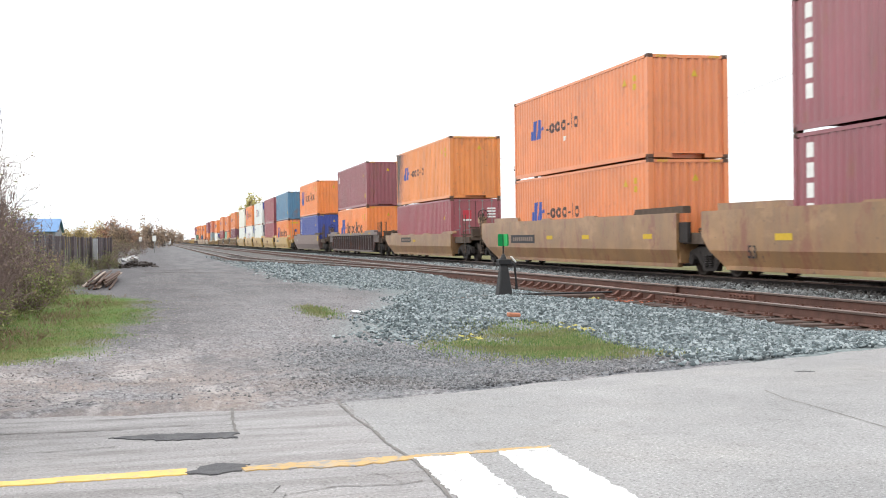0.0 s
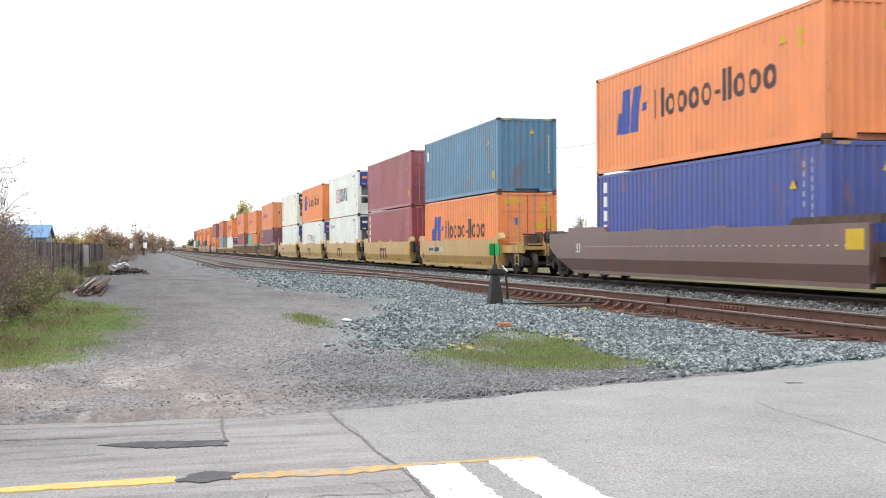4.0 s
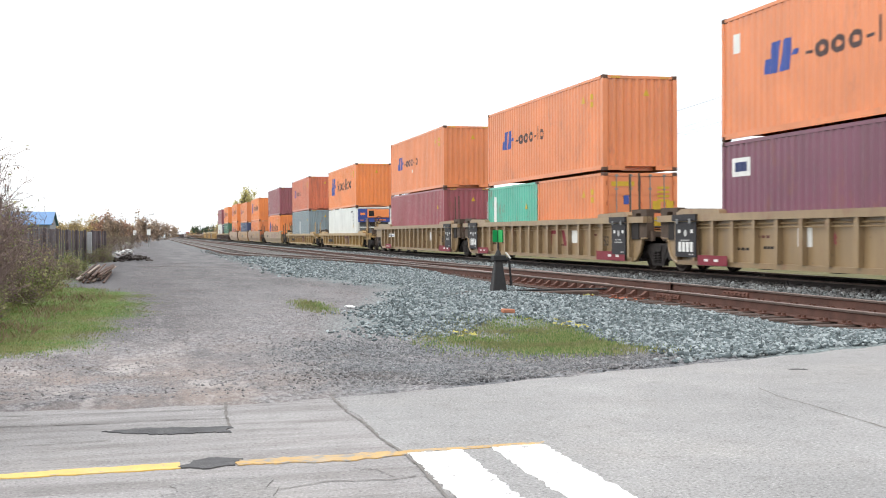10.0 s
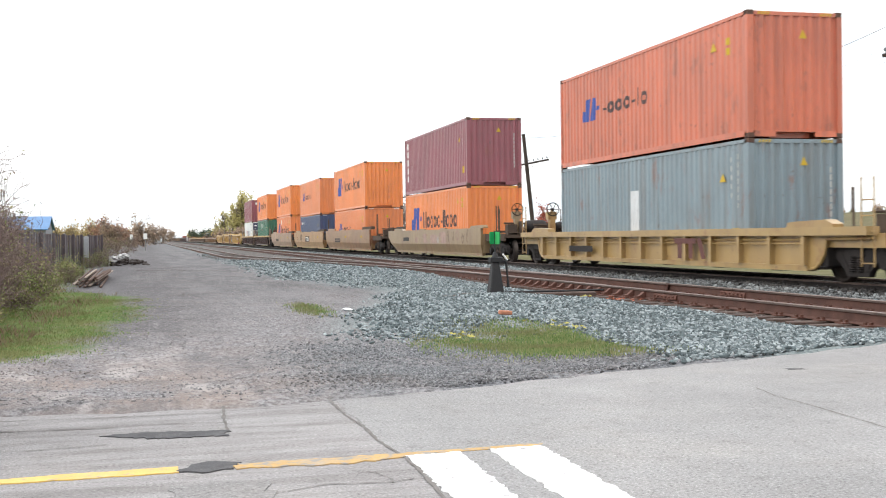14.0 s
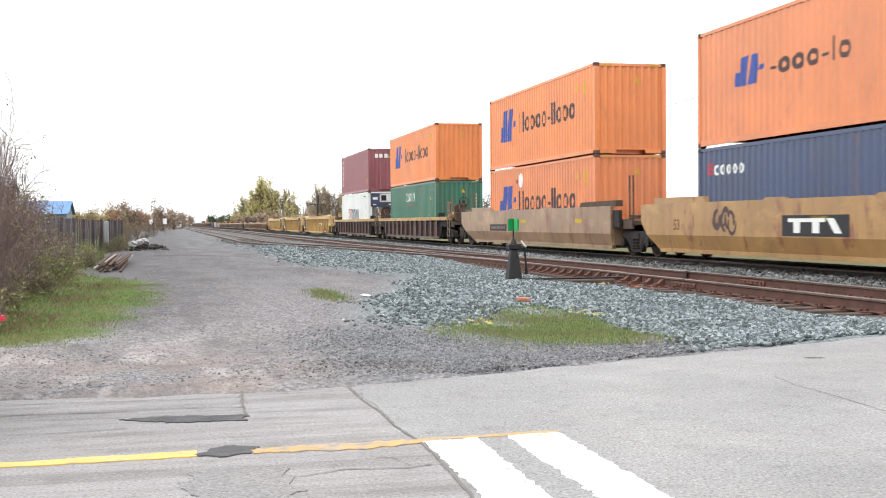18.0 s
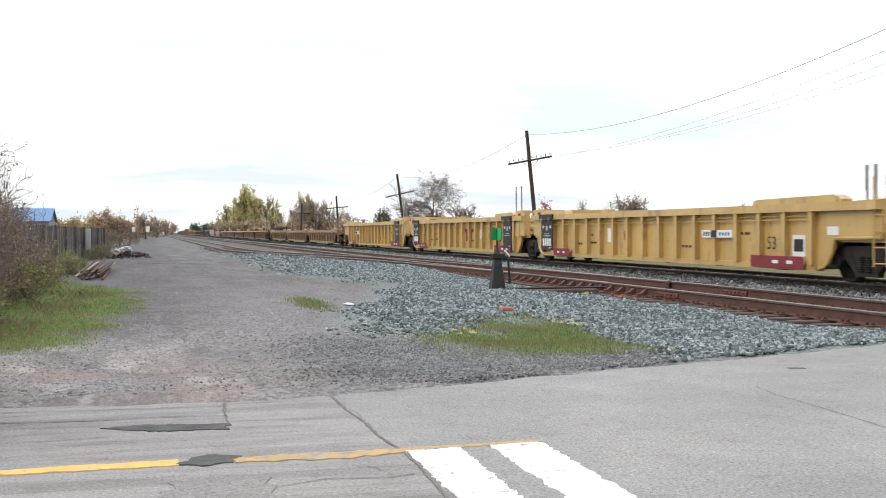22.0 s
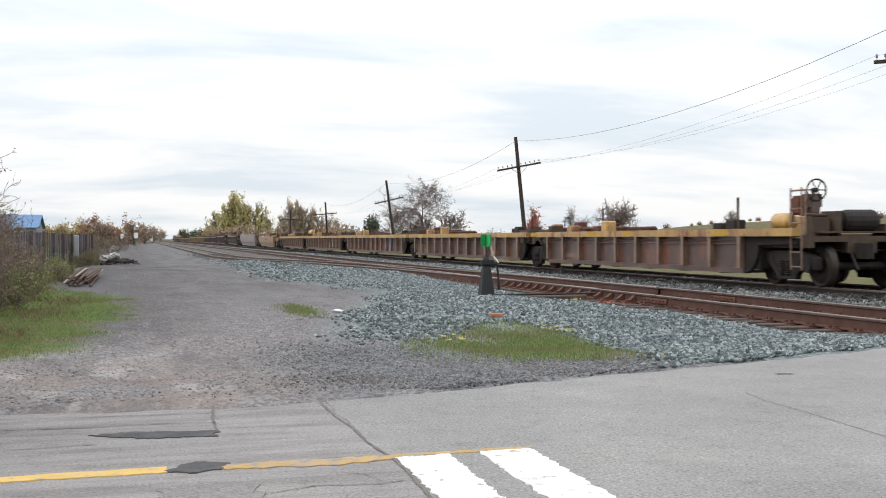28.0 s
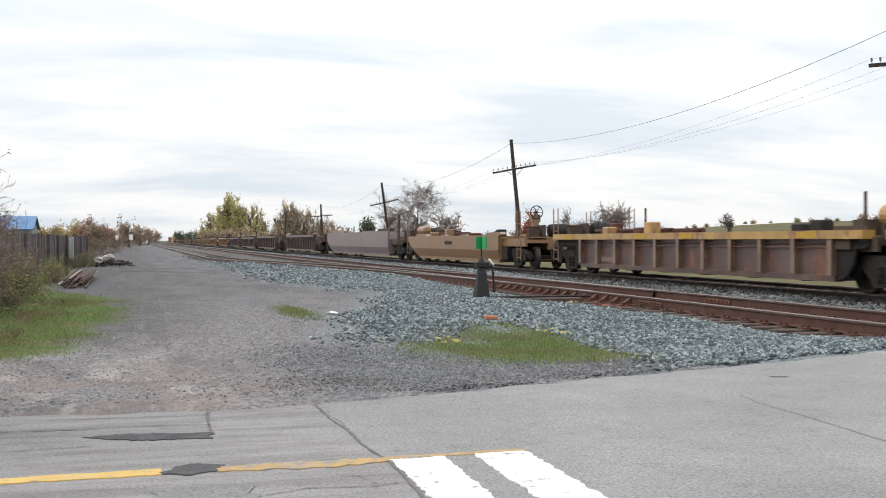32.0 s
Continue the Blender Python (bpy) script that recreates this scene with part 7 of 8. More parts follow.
def build_loads():
    f = WELL_FLOOR

    def pair(y, lower, upper):
        z = f
        for spec in (lower, upper):
            k = dict(spec)
            container(y, z, k.pop("c"), **k)
            z += (H_TALL if spec.get("high", True) else H_LOW) + 0.012

    O, M = dict(c="orange", marks=("new",)), dict(c="maroon")
    pair(9.85, dict(c="maroon", marks=("column",)), dict(c="maroon", marks=("column",)))
    pair(29.5, dict(c="orange_old", marks=("old", "dot")), dict(c="orange_old", marks=("old", "dot")))
    pair(51.65, dict(c="maroon_red", high=False, doors=True), dict(c="orange_soot", marks=("old",)))
    pair(73.55, dict(c="orange", marks=("low",)), dict(c="maroon", marks=("tag",)))
    pair(97.3, dict(c="royal", marks=("column",)), dict(c="orange", marks=("new",)))
    pair(119.7, dict(c="orange", marks=("low",), doors=True), dict(c="blue", marks=("tag",)))
    pair(134.9, dict(c="maroon_red", marks=("column",)), dict(c="maroon_red", doors=True))
    pair(150.6, dict(c="white", reefer=True, marks=("small_name",), unit="white"), dict(c="white", reefer=True, marks=("square",), unit="orange"))
    pair(166.35, dict(c="white", reefer=True, marks=("square_patch",), unit="orange"), dict(c="orange", marks=("new",)))
    pair(182.0, dict(c="white", reefer=True, marks=("tag",), unit="orange"), dict(c="cream", reefer=True, marks=("red_column",), unit="white"))
    pair(203.8, dict(c="purple", marks=("plate",)), dict(c="orange_old", marks=("old", "tag"), doors=True))
    container(223.45, f, "orange_old", length=6.058, high=False, doors=True)
    teal = container(229.6, f, "teal", length=6.058, high=False)
    decal("placard", "tealband", lambda bm: dab(bm, 5.0, 5.35, 0.6, 2.2), M_WHITE, teal, "white upright band")
    container(223.45, f + H_LOW + 0.05, "orange_old", marks=("old",))
    pair(242.95, dict(c="maroon_red"), dict(c="orange_old", marks=("old", "dot")))
    pair(266.8, dict(c="white", high=False, reefer=True), dict(c="orange", marks=("new",)))
    pair(290.45, dict(c="grey", marks=("stripe",)), dict(c="orange_rust", marks=("old",)))
    pair(314.15, dict(c="orange", marks=("low",)), dict(c="maroon", marks=("column",)))
    pair(338.1, dict(c="orange_old", high=False, marks=("old",)), dict(c="orange", marks=("new",)))
    pair(357.72, dict(c="navy", high=False, marks=("white_small",)), dict(c="orange_old", marks=("old",)))
    pair(377.2, dict(c="orange_old", marks=("low", "round")), dict(c="orange", marks=("new",)))
    pair(399.5, dict(c="green", marks=("white_name",)), dict(c="orange", marks=("new",)))
    pair(419.65, dict(c="white", reefer=True, marks=("square_low",), unit="white"), dict(c="maroon", marks=("column", "end_name")))


build_train()


# ---- trees, shrubs and grass ----
def leafy(name, a, b_, c_, k=1.15, patchy=None):
    """Leaf colours that change from leaf to leaf."""
    m = bpy.data.materials.new(name)
    m.use_nodes = True
    nt = m.node_tree
    bs = nt.nodes["Principled BSDF"]
    geo = nt.nodes.new("ShaderNodeNewGeometry")
    ramp = nt.nodes.new("ShaderNodeValToRGB")
    for e, (pos, col) in zip(ramp.color_ramp.elements, ((0.0, a), (1.0, c_))):
        e.position, e.color = pos, (*[v * k for v in lin(col)], 1)
    e = ramp.color_ramp.elements.new(0.5)
    e.color = (*[v * k for v in lin(b_)], 1)
    nt.links.new(geo.outputs["Random Per Island"], ramp.inputs[0])
    nt.links.new(ramp.outputs[0], bs.inputs["Base Color"])
    bs.inputs["Roughness"].default_value = 0.7
    bs.inputs["Specular IOR Level"].default_value = 0.25
    if patchy:
        n = nt.nodes.new("ShaderNodeTexNoise")
        n.inputs["Scale"].default_value, n.inputs["Detail"].default_value = 0.9, 5
        nt.links.new(nt.nodes.new("ShaderNodeTexCoord").outputs["Object"], n.inputs["Vector"])
        r = nt.nodes.new("ShaderNodeMapRange")
        r.inputs[1].default_value, r.inputs[2].default_value, r.inputs[4].default_value = 0.46, 0.60, 0.85
        nt.links.new(n.outputs["Fac"], r.inputs[0])
        x = nt.nodes.new("ShaderNodeMix")
        x.data_type = "RGBA"
        x.inputs[7].default_value = (*[v * k for v in lin(patchy)], 1)
        nt.links.new(r.outputs[0], x.inputs[0])
        nt.links.new(ramp.outputs[0], x.inputs[6])
        nt.links.new(x.outputs[2], bs.inputs["Base Color"])
    tr = nt.nodes.new("ShaderNodeBsdfTranslucent")
    nt.links.new(ramp.outputs[0], tr.inputs[0])
    mx = nt.nodes.new("ShaderNodeMixShader")
    mx.inputs[0].default_value = 0.3
    nt.links.new(bs.outputs[0], mx.inputs[1])
    nt.links.new(tr.outputs[0], mx.inputs[2])
    nt.links.new(mx.outputs[0], nt.nodes["Material Output"].inputs[0])
    return m


M_BARK = mat("grey_brown_bark", (136, 122, 112), rough=0.9, vary=0.25, scale=6, grime=(70, 62, 54), dirt=0.4, bump=0.4)
M_TWIG = mat("pale_twigs", (142, 128, 122), rough=0.9, vary=0.25, scale=4, dirt=0.2)
M_REDTWIG = mat("reddish_twigs", (138, 118, 112), rough=0.9, vary=0.25, scale=4, dirt=0.3)
L_POPLAR = leafy("yellow_green_leaves", (168, 162, 108), (186, 176, 118), (204, 192, 140), 0.95)
L_OLIVE = leafy("thin_olive_leaves", (140, 124, 88), (170, 150, 104), (198, 176, 126), 1.2)
L_SHRUB = leafy("dull_green_leaves", (94, 104, 60), (122, 128, 80), (154, 144, 106), 1.1)
L_BROWN = leafy("dry_brown_leaves", (124, 108, 97), (148, 128, 111), (168, 147, 122), 1.2)
L_RED = leafy("russet_leaves", (126, 94, 82), (146, 112, 94), (162, 130, 106))
L_RUSSET = leafy("red_brown_leaves", (146, 72, 60), (168, 92, 74), (140, 86, 72))
L_GOLD = leafy("autumn_gold_leaves", (150, 130, 90), (172, 152, 104), (148, 136, 98))
L_DARK = leafy("dark_evergreen_needles", (46, 66, 50), (60, 82, 60), (80, 98, 70))
L_DRY = leafy("dry_shrub_leaves", (116, 100, 92), (142, 122, 108), (126, 124, 84), 1.05)
L_WEED = leafy("dry_weed_stalks", (118, 98, 84), (150, 126, 106), (112, 120, 74), 1.1)
L_GRASS = leafy("grass_blades", (86, 118, 58), (118, 141, 82), (168, 162, 118), 0.95, (130, 120, 88))


def fill_mesh(name, verts, loops, starts, material):
    me = bpy.data.meshes.new(name)
    me.vertices.add(len(verts))
    me.vertices.foreach_set("co", np.asarray(verts, np.float32).reshape(-1))
    me.loops.add(len(loops))
    me.loops.foreach_set("vertex_index", np.asarray(loops, np.int32))
    me.polygons.add(len(starts))
    me.polygons.foreach_set("loop_start", np.asarray(starts, np.int32))
    me.update(calc_edges=True)
    me.materials.append(material)
    return me


def limbs_mesh(name, segs, material, sides=4):
    """Tapered sticks: rows of x, y, z, x, y, z, r0, r1."""
    s = np.asarray(segs, float)
    p, q, r0, r1 = s[:, 0:3], s[:, 3:6], s[:, 6], s[:, 7]
    d = q - p
    d /= np.linalg.norm(d, axis=1, keepdims=True) + 1e-9
    ref = np.where(np.abs(d[:, 2:3]) < 0.9, np.array([[0, 0, 1.0]]), np.array([[1.0, 0, 0]]))
    u = np.cross(d, ref)
    u /= np.linalg.norm(u, axis=1, keepdims=True) + 1e-9
    w = np.cross(d, u)
    a = np.arange(sides) * 2 * np.pi / sides
    ring = u[:, None] * np.cos(a)[None, :, None] + w[:, None] * np.sin(a)[None, :, None]
    v = np.concatenate([p[:, None] + ring * r0[:, None, None], q[:, None] + ring * r1[:, None, None]], 1)
    n = len(s)
    i = np.arange(sides)
    f = np.stack([i, (i + 1) % sides, (i + 1) % sides + sides, i + sides], 1)
    loops = (np.arange(n)[:, None, None] * 2 * sides + f[None]).reshape(-1)
    return fill_mesh(name, v.reshape(-1, 3), loops, np.arange(n * sides) * 4, material)


def leaves_mesh(name, at, size, g, material, flat=0.0):
    """Single leaves: small bent quads turned at random."""
    n = len(at)
    u = g.normal(size=(n, 3))
    u /= np.linalg.norm(u, axis=1, keepdims=True)
    w = np.cross(u, g.normal(size=(n, 3)))
    w /= np.linalg.norm(w, axis=1, keepdims=True) + 1e-9
    s = size * g.uniform(0.6, 1.4, (n, 1))
    c = np.asarray(at)
    v = np.stack([c - u * s, c + w * s * 0.55, c + u * s, c - w * s * 0.55], 1)
    return fill_mesh(name, v.reshape(-1, 3), np.arange(4 * n), np.arange(n) * 4, material)


def grow(g, height, spread, trunk_r, forks=4, levels=4, start=0.25, up=0.35, wob=0.25, thin=0.55, min_r=0.004):
    """Segments of a branching tree and the tips of its twigs."""
    segs, tips = [], []

    def branch(p, d, length, r, level):
        steps_ = 4 if level == 0 else 3
        q = p
        for i in range(steps_):
            d = d + g.normal(size=3) * wob * (0.35 if level == 0 else 1) + np.array([0, 0, up * (0.3 if level else 0)])
            d = d / np.linalg.norm(d)
            e = q + d * length / steps_
            r2 = max(min_r, r * (0.80 if i < steps_ - 1 else 0.6))
            segs.append((*q, *e, r, r2))
            if level < levels and (level > 0 or (i + 1) / steps_ > start):
                for _ in range(forks if level == 0 else max(2, forks - level)):
                    side = g.normal(size=3)
                    side -= d * (side @ d)
                    side /= np.linalg.norm(side)
                    out = d * g.uniform(0.35, 0.8) + side * spread * g.uniform(0.6, 1.1)
                    f = g.uniform(0.0, 1.0)
                    branch(q + (e - q) * f, out / np.linalg.norm(out), length * g.uniform(0.38, 0.62), max(min_r, r2 * thin), level + 1)
            q, r = e, r2
        tips.append(q)

    branch(np.zeros(3), np.array([0, 0, 1.0]), height * 0.8, trunk_r, 0)
    segs, tips = np.array(segs), np.array(tips)
    top = segs[:, 5].max()
    k = height / top
    segs[:, :6] *= k
    return segs, tips * k


TREES = {}


def tree(x, y, height, spread=0.8, trunk_r=0.15, leaf=None, leaves=0, leaf_size=0.15, seed=1, kind="tree", label="", category="tree", squash=1.0, twig=None, scatter=0.5, group="", low=0.0, clumps=0, **kw):
    key = (label, leaves, seed % 3, leaf, height > 1.6)
    if key not in TREES:
        g = np.random.default_rng(seed)
        segs, tips = grow(g, height, spread, trunk_r, **kw)
        segs[:, [0, 1, 3, 4]] *= squash
        tips[:, :2] *= squash
        crown = None
        if leaves:
            pick = tips[tips[:, 2] > low * height]
            if clumps:
                pick = pick[g.integers(0, len(pick), clumps)] + g.normal(size=(clumps, 3)) * scatter
                at = pick[(clumps * g.random(leaves) ** 1.5).astype(int)] + g.normal(size=(leaves, 3)) * scatter * np.array([0.5, 0.5, 0.8])
            else:
                at = pick[g.integers(0, len(pick), leaves)] + g.normal(size=(leaves, 3)) * scatter
            at[:, 2] = np.maximum(at[:, 2], 0.02)
            crown = leaves_mesh("leaves", at, leaf_size, g, leaf)
        TREES[key] = (height, limbs_mesh("limbs", segs, twig or M_BARK, 4 if height > 3 else 3), crown)
    h0, limbs, crown = TREES[key]
    ob = tagged(new(kind), label, category, group)
    ob.matrix_world = pose(x, y, float(ground_z(x, y)) - 0.03, 0, 0, (seed * 77) % 360)
    k = height / h0
    for name, me in (("trunk" if kind == "tree" else "branchwork", limbs), ("crown" if kind == "tree" else "foliage", crown)):
        if me:
            o = new(name, me)
            o.parent, o.scale = ob, (k, k, k)
    return ob


def build_trees():
    # poplars and thin autumn trees beyond the main track
    for i, (az, y, h) in enumerate([(3.3, 410, 8.2), (3.62, 405, 10.4), (4.05, 372, 12.4), (4.3, 360, 14.0), (4.58, 350, 14.8), (4.85, 345, 13.6), (5.15, 342, 12.6), (5.5, 335, 12.4), (5.85, 330, 10.2), (6.2, 325, 9.4)]):
        thin = i in (0, 7, 8, 9)
        tree(math.tan(radians(az)) * y, y, h, 0.5, 0.16, L_POPLAR, 600 if thin else 2300, 0.24, 20 + i, label="slim half-bare poplar with thin autumn leaves" if thin else "tall poplar with thin yellow-green autumn leaves", squash=0.62, scatter=0.5, clumps=60 if thin else 150, min_r=0.03,
             levels=3, forks=4, up=0.75, start=0.1, group="poplars by the line", low=0.15, twig=M_TWIG if thin else None)
    for i, (az, y, h) in enumerate([(6.75, 265, 8.6), (7.1, 258, 10.8), (7.5, 252, 10.2), (7.95, 250, 9.8), (8.3, 250, 9.0), (8.75, 245, 8.2), (9.15, 243, 7.2), (9.6, 240, 6.0)]):
        tree(math.tan(radians(az)) * y, y, h, 0.65, 0.12, L_OLIVE, 620, 0.15, 40 + i, label="half-bare tree with thin olive leaves", squash=0.7, scatter=0.4, clumps=80, min_r=0.024, levels=3, forks=4, up=0.55, start=0.1, group="half-bare trees by the line", twig=M_TWIG)
    tree(34.3, 140, 9.4, 1.0, 0.2, None, 0, 0, 61, label="wide bare tree with fine grey twigs", squash=1.2, min_r=0.011, thin=0.5, forks=4, start=0.1, twig=M_TWIG)
    tree(30.6, 143, 7.0, 0.9, 0.14, None, 0, 0, 62, levels=3, label="bare tree with fine grey twigs", squash=1.2, min_r=0.02, start=0.1, twig=M_TWIG)
    tree(37.5, 139, 5.2, 0.9, 0.12, None, 0, 0, 63, levels=3, label="bare tree with fine grey twigs", squash=1.2, min_r=0.02, start=0.1, twig=M_TWIG)
    tree(28.8, 143, 4.6, 0.6, 0.1, L_DARK, 1500, 0.14, 64, label="small dark green conifer tree", levels=3, squash=0.9, scatter=0.3, min_r=0.02, start=0.0)
    tree(35.1, 100, 4.4, 0.5, 0.09, L_RUSSET, 2200, 0.10, 65, levels=3, label="small russet-leaved tree beside the railway", squash=0.7, scatter=0.22, min_r=0.012, start=0.0)
    tree(60.5, 140, 6.0, 1.0, 0.12, L_BROWN, 900, 0.10, 66, levels=3, label="round brown bush with dense twigs", squash=1.15, scatter=0.16, min_r=0.02, start=0.0, forks=5, twig=M_TWIG, kind="bush", category="bush")
    tree(55.0, 141, 5.6, 1.0, 0.1, None, 0, 0, 67, levels=3, label="bare round bush of grey twigs", squash=1.1, min_r=0.018, start=0.0, twig=M_TWIG, kind="bush", category="bush")
    tree(72.0, 130, 2.6, 0.9, 0.1, None, 0, 0, 68, levels=3, label="bare round bush of grey twigs", squash=1.1, min_r=0.018, start=0.0, twig=M_TWIG, kind="bush", category="bush")
    tree(81.0, 108, 2.2, 0.9, 0.1, None, 0, 0, 69, levels=3, label="bare round bush of grey twigs", squash=1.4, min_r=0.018, start=0.0, twig=M_TWIG, kind="bush", category="bush")
    # low growth along the far side of the line
    g = np.random.default_rng(77)
    for i in range(26):
        az = 3.2 + 7.0 * i / 25
        y = 300 - 60 * (i / 25) + g.uniform(-15, 15)
        tree(math.tan(radians(az)) * y, y, g.uniform(2.6, 4.6), 0.9, 0.08, L_BROWN if i % 3 else L_GOLD, 420, 0.22, 100 + i, kind="bush", category="bush", label="brown thicket of twigs beside the railway", squash=1.5, scatter=0.55, min_r=0.025, levels=2, forks=6, start=0.0,
             twig=M_REDTWIG, group="thicket by the line")
    for i in range(18):
        az = 10.2 + 12.8 * i / 17
        y = 150 + g.uniform(-25, 30)
        tree(math.tan(radians(az)) * y, y, g.uniform(1.8, 3.0), 0.9, 0.06, L_SHRUB if i % 3 == 0 else L_BROWN, 160, 0.14, 140 + i, kind="bush", category="bush", label="low brown scrub beside the railway", squash=1.6, scatter=0.4, min_r=0.02, levels=2, forks=6, start=0.0,
             twig=M_TWIG, group="scrub by the line")
    # hedgerow along the brow of the field
    reach = np.linspace(70, 200, 60)
    for i in range(22):
        az = radians(23.0 + 15.5 * (i + g.uniform(-0.4, 0.4)) / 21)
        z = ground_z(np.sin(az) * reach, np.cos(az) * reach)
        r = reach[int(np.argmax((z - 1.15) / reach))] + g.uniform(-1.5, 1.5)
        tree(math.sin(az) * r, math.cos(az) * r, g.uniform(0.2, 0.45), 0.9, 0.04, L_BROWN if i % 3 else L_SHRUB, 420, 0.08, 180 + i, kind="bush", category="bush", label="low brown hedgerow bush on a field brow", squash=2.8, scatter=0.2, min_r=0.02, levels=2, forks=6, start=0.0, group="hedgerow")
    # far trees round the vanishing end of the lane
    for i, (az, y, h, l) in enumerate([(-0.25, 200, 4.9, L_BROWN), (0.25, 260, 4.4, L_BROWN), (0.6, 330, 5.0, L_BROWN), (-0.7, 230, 3.4, L_GOLD), (-1.0, 190, 3.2, L_BROWN), (-1.35, 165, 3.4, L_RED), (-1.8, 160, 3.9, L_BROWN), (-2.3, 165, 4.6, L_RED),
                                       (-2.7, 170, 4.0, L_OLIVE), (-3.2, 180, 3.9, L_OLIVE), (-3.8, 170, 3.6, L_GOLD), (1.0, 600, 6.0, L_BROWN), (1.9, 700, 7.0, L_OLIVE), (2.2, 620, 7.5, L_DARK), (2.6, 600, 7.0, L_DARK), (2.9, 640, 7.5, L_DARK), (-4.3, 190, 3.6, L_OLIVE)]):
        tree(math.tan(radians(az)) * y, y, h * 0.9, 0.8, 0.14, l, 1500, h * 0.036, 210 + i, label="autumn tree far down the lane", squash=1.25, clumps=150, scatter=h * 0.085, min_r=h * 0.004, start=0.0, levels=3, group="trees down the lane")
    # shrubs along the fence, from the nearest to the farthest
    spots = [(-2.3, 14.4, 0.7), (-2.8, 15.6, 1.1), (-2.2, 16.6, 0.5), (-2.9, 17.6, 1.3), (-2.35, 19.0, 0.7), (-3.1, 20.2, 1.35), (-2.4, 21.8, 0.7), (-3.1, 23.5, 1.3), (-2.35, 25.2, 0.6), (-3.2, 27.5, 1.2), (-2.6, 29.5, 0.5),
             (-3.5, 31.0, 1.2), (-4.2, 35.0, 1.0), (-3.4, 42.0, 0.45), (-3.1, 47.5, 0.5), (-2.7, 53.0, 0.6), (-2.5, 60.0, 0.9), (-2.6, 66.0, 1.3), (-2.3, 69.0, 1.4), (-2.0, 78.0, 1.4), (-1.7, 92.0, 1.6), (-1.4, 110.0, 2.0), (-3.7, 16.8, 1.7), (-4.1, 20.5, 1.8), (-4.5, 25.0, 1.7)]
    q = np.random.default_rng(88)
    spots += [(-2.5 - q.uniform(0, 0.9), y + q.uniform(-0.4, 0.4), q.uniform(0.9, 1.35)) for y in np.arange(18.5, 31, 1.0)] + [(-2.3 - q.uniform(0, 0.4), y, q.uniform(0.3, 0.6)) for y in np.arange(20, 44, 1.5)]
    spots += [(-2.2, 55.0, 0.7), (-1.9, 57.0, 0.5), (-2.7, 22.6, 1.9), (-2.9, 25.4, 1.9), (-2.95, 21.0, 2.2), (-3.0, 23.6, 2.3), (-2.5, 20.6, 1.7), (-3.1, 27.4, 1.9), (-3.3, 22.2, 2.4), (-3.4, 25.0, 2.4), (-3.2, 20.0, 2.2)]
    for i, (x, y, h) in enumerate(spots):
        low_one = h < 0.9
        tree(x, y, h, 1.0, 0.018, L_SHRUB if low_one and i % 4 or i % 2 == 0 else L_DRY, 800 if low_one else 430, 0.024, 300 + i, kind="shrub", category="shrub", squash=1.5 if low_one else 1.15,
             label="low tangled shrub with dull green leaves" if low_one else "tangled shrub of reddish twigs and few leaves", scatter=0.13, start=0.0, forks=4, levels=3, min_r=0.0032, twig=M_REDTWIG, group="shrubs along the fence")
    for i, (x, y, h) in enumerate([(-2.05, 15.3, 2.3), (-2.4, 16.8, 3.2), (-2.75, 18.4, 2.9), (-2.6, 20.5, 2.2), (-3.1, 21.5, 2.6), (-3.4, 24.5, 2.4), (-3.6, 28.0, 2.3), (-4.0, 33.0, 2.4), (-2.9, 19.2, 1.9), (-2.3, 17.6, 1.8), (-3.0, 26.0, 1.8), (-2.2, 14.7, 1.7)]):
        tree(x, y, h, 0.62, 0.022, L_DRY, 300, 0.02, 340 + i, kind="sapling", category="sapling", label="tall bare sapling with fine pale twigs", squash=0.75, scatter=0.05, start=0.1, forks=4, levels=3, min_r=0.003, twig=M_REDTWIG, group="bare saplings")


def grass(name, n, place, h, seed, label, droop=0.5, blade=None):
    g = np.random.default_rng(seed)
    xy = place(g, n)
    n = len(xy)
    z = ground_z(xy[:, 0], xy[:, 1])
    c = np.column_stack([xy[:, :2], z - 0.01])
    a = g.uniform(0, 2 * np.pi, n)
    side = np.stack([np.cos(a), np.sin(a), 0 * a], 1)
    lean = np.stack([np.cos(a + 1.6), np.sin(a + 1.6), 0 * a], 1) * g.uniform(0, droop, (n, 1))
    hh = (h * g.uniform(0.4, 1.3, n))[:, None]
    w = 0.003 + 0.004 * g.random((n, 1))
    tip = c + lean * hh + np.array([0, 0, 1]) * hh
    mid = c + lean * hh * 0.35 + np.array([0, 0, 0.55]) * hh
    v = np.stack([c - side * w, c + side * w, mid + side * w * 0.8, tip, mid - side * w * 0.8], 1)
    me = fill_mesh(name, v.reshape(-1, 3), np.arange(5 * n), np.arange(n) * 5, blade or L_GRASS)
    return tagged(new(name, me), label, "grass", kind="stuff")


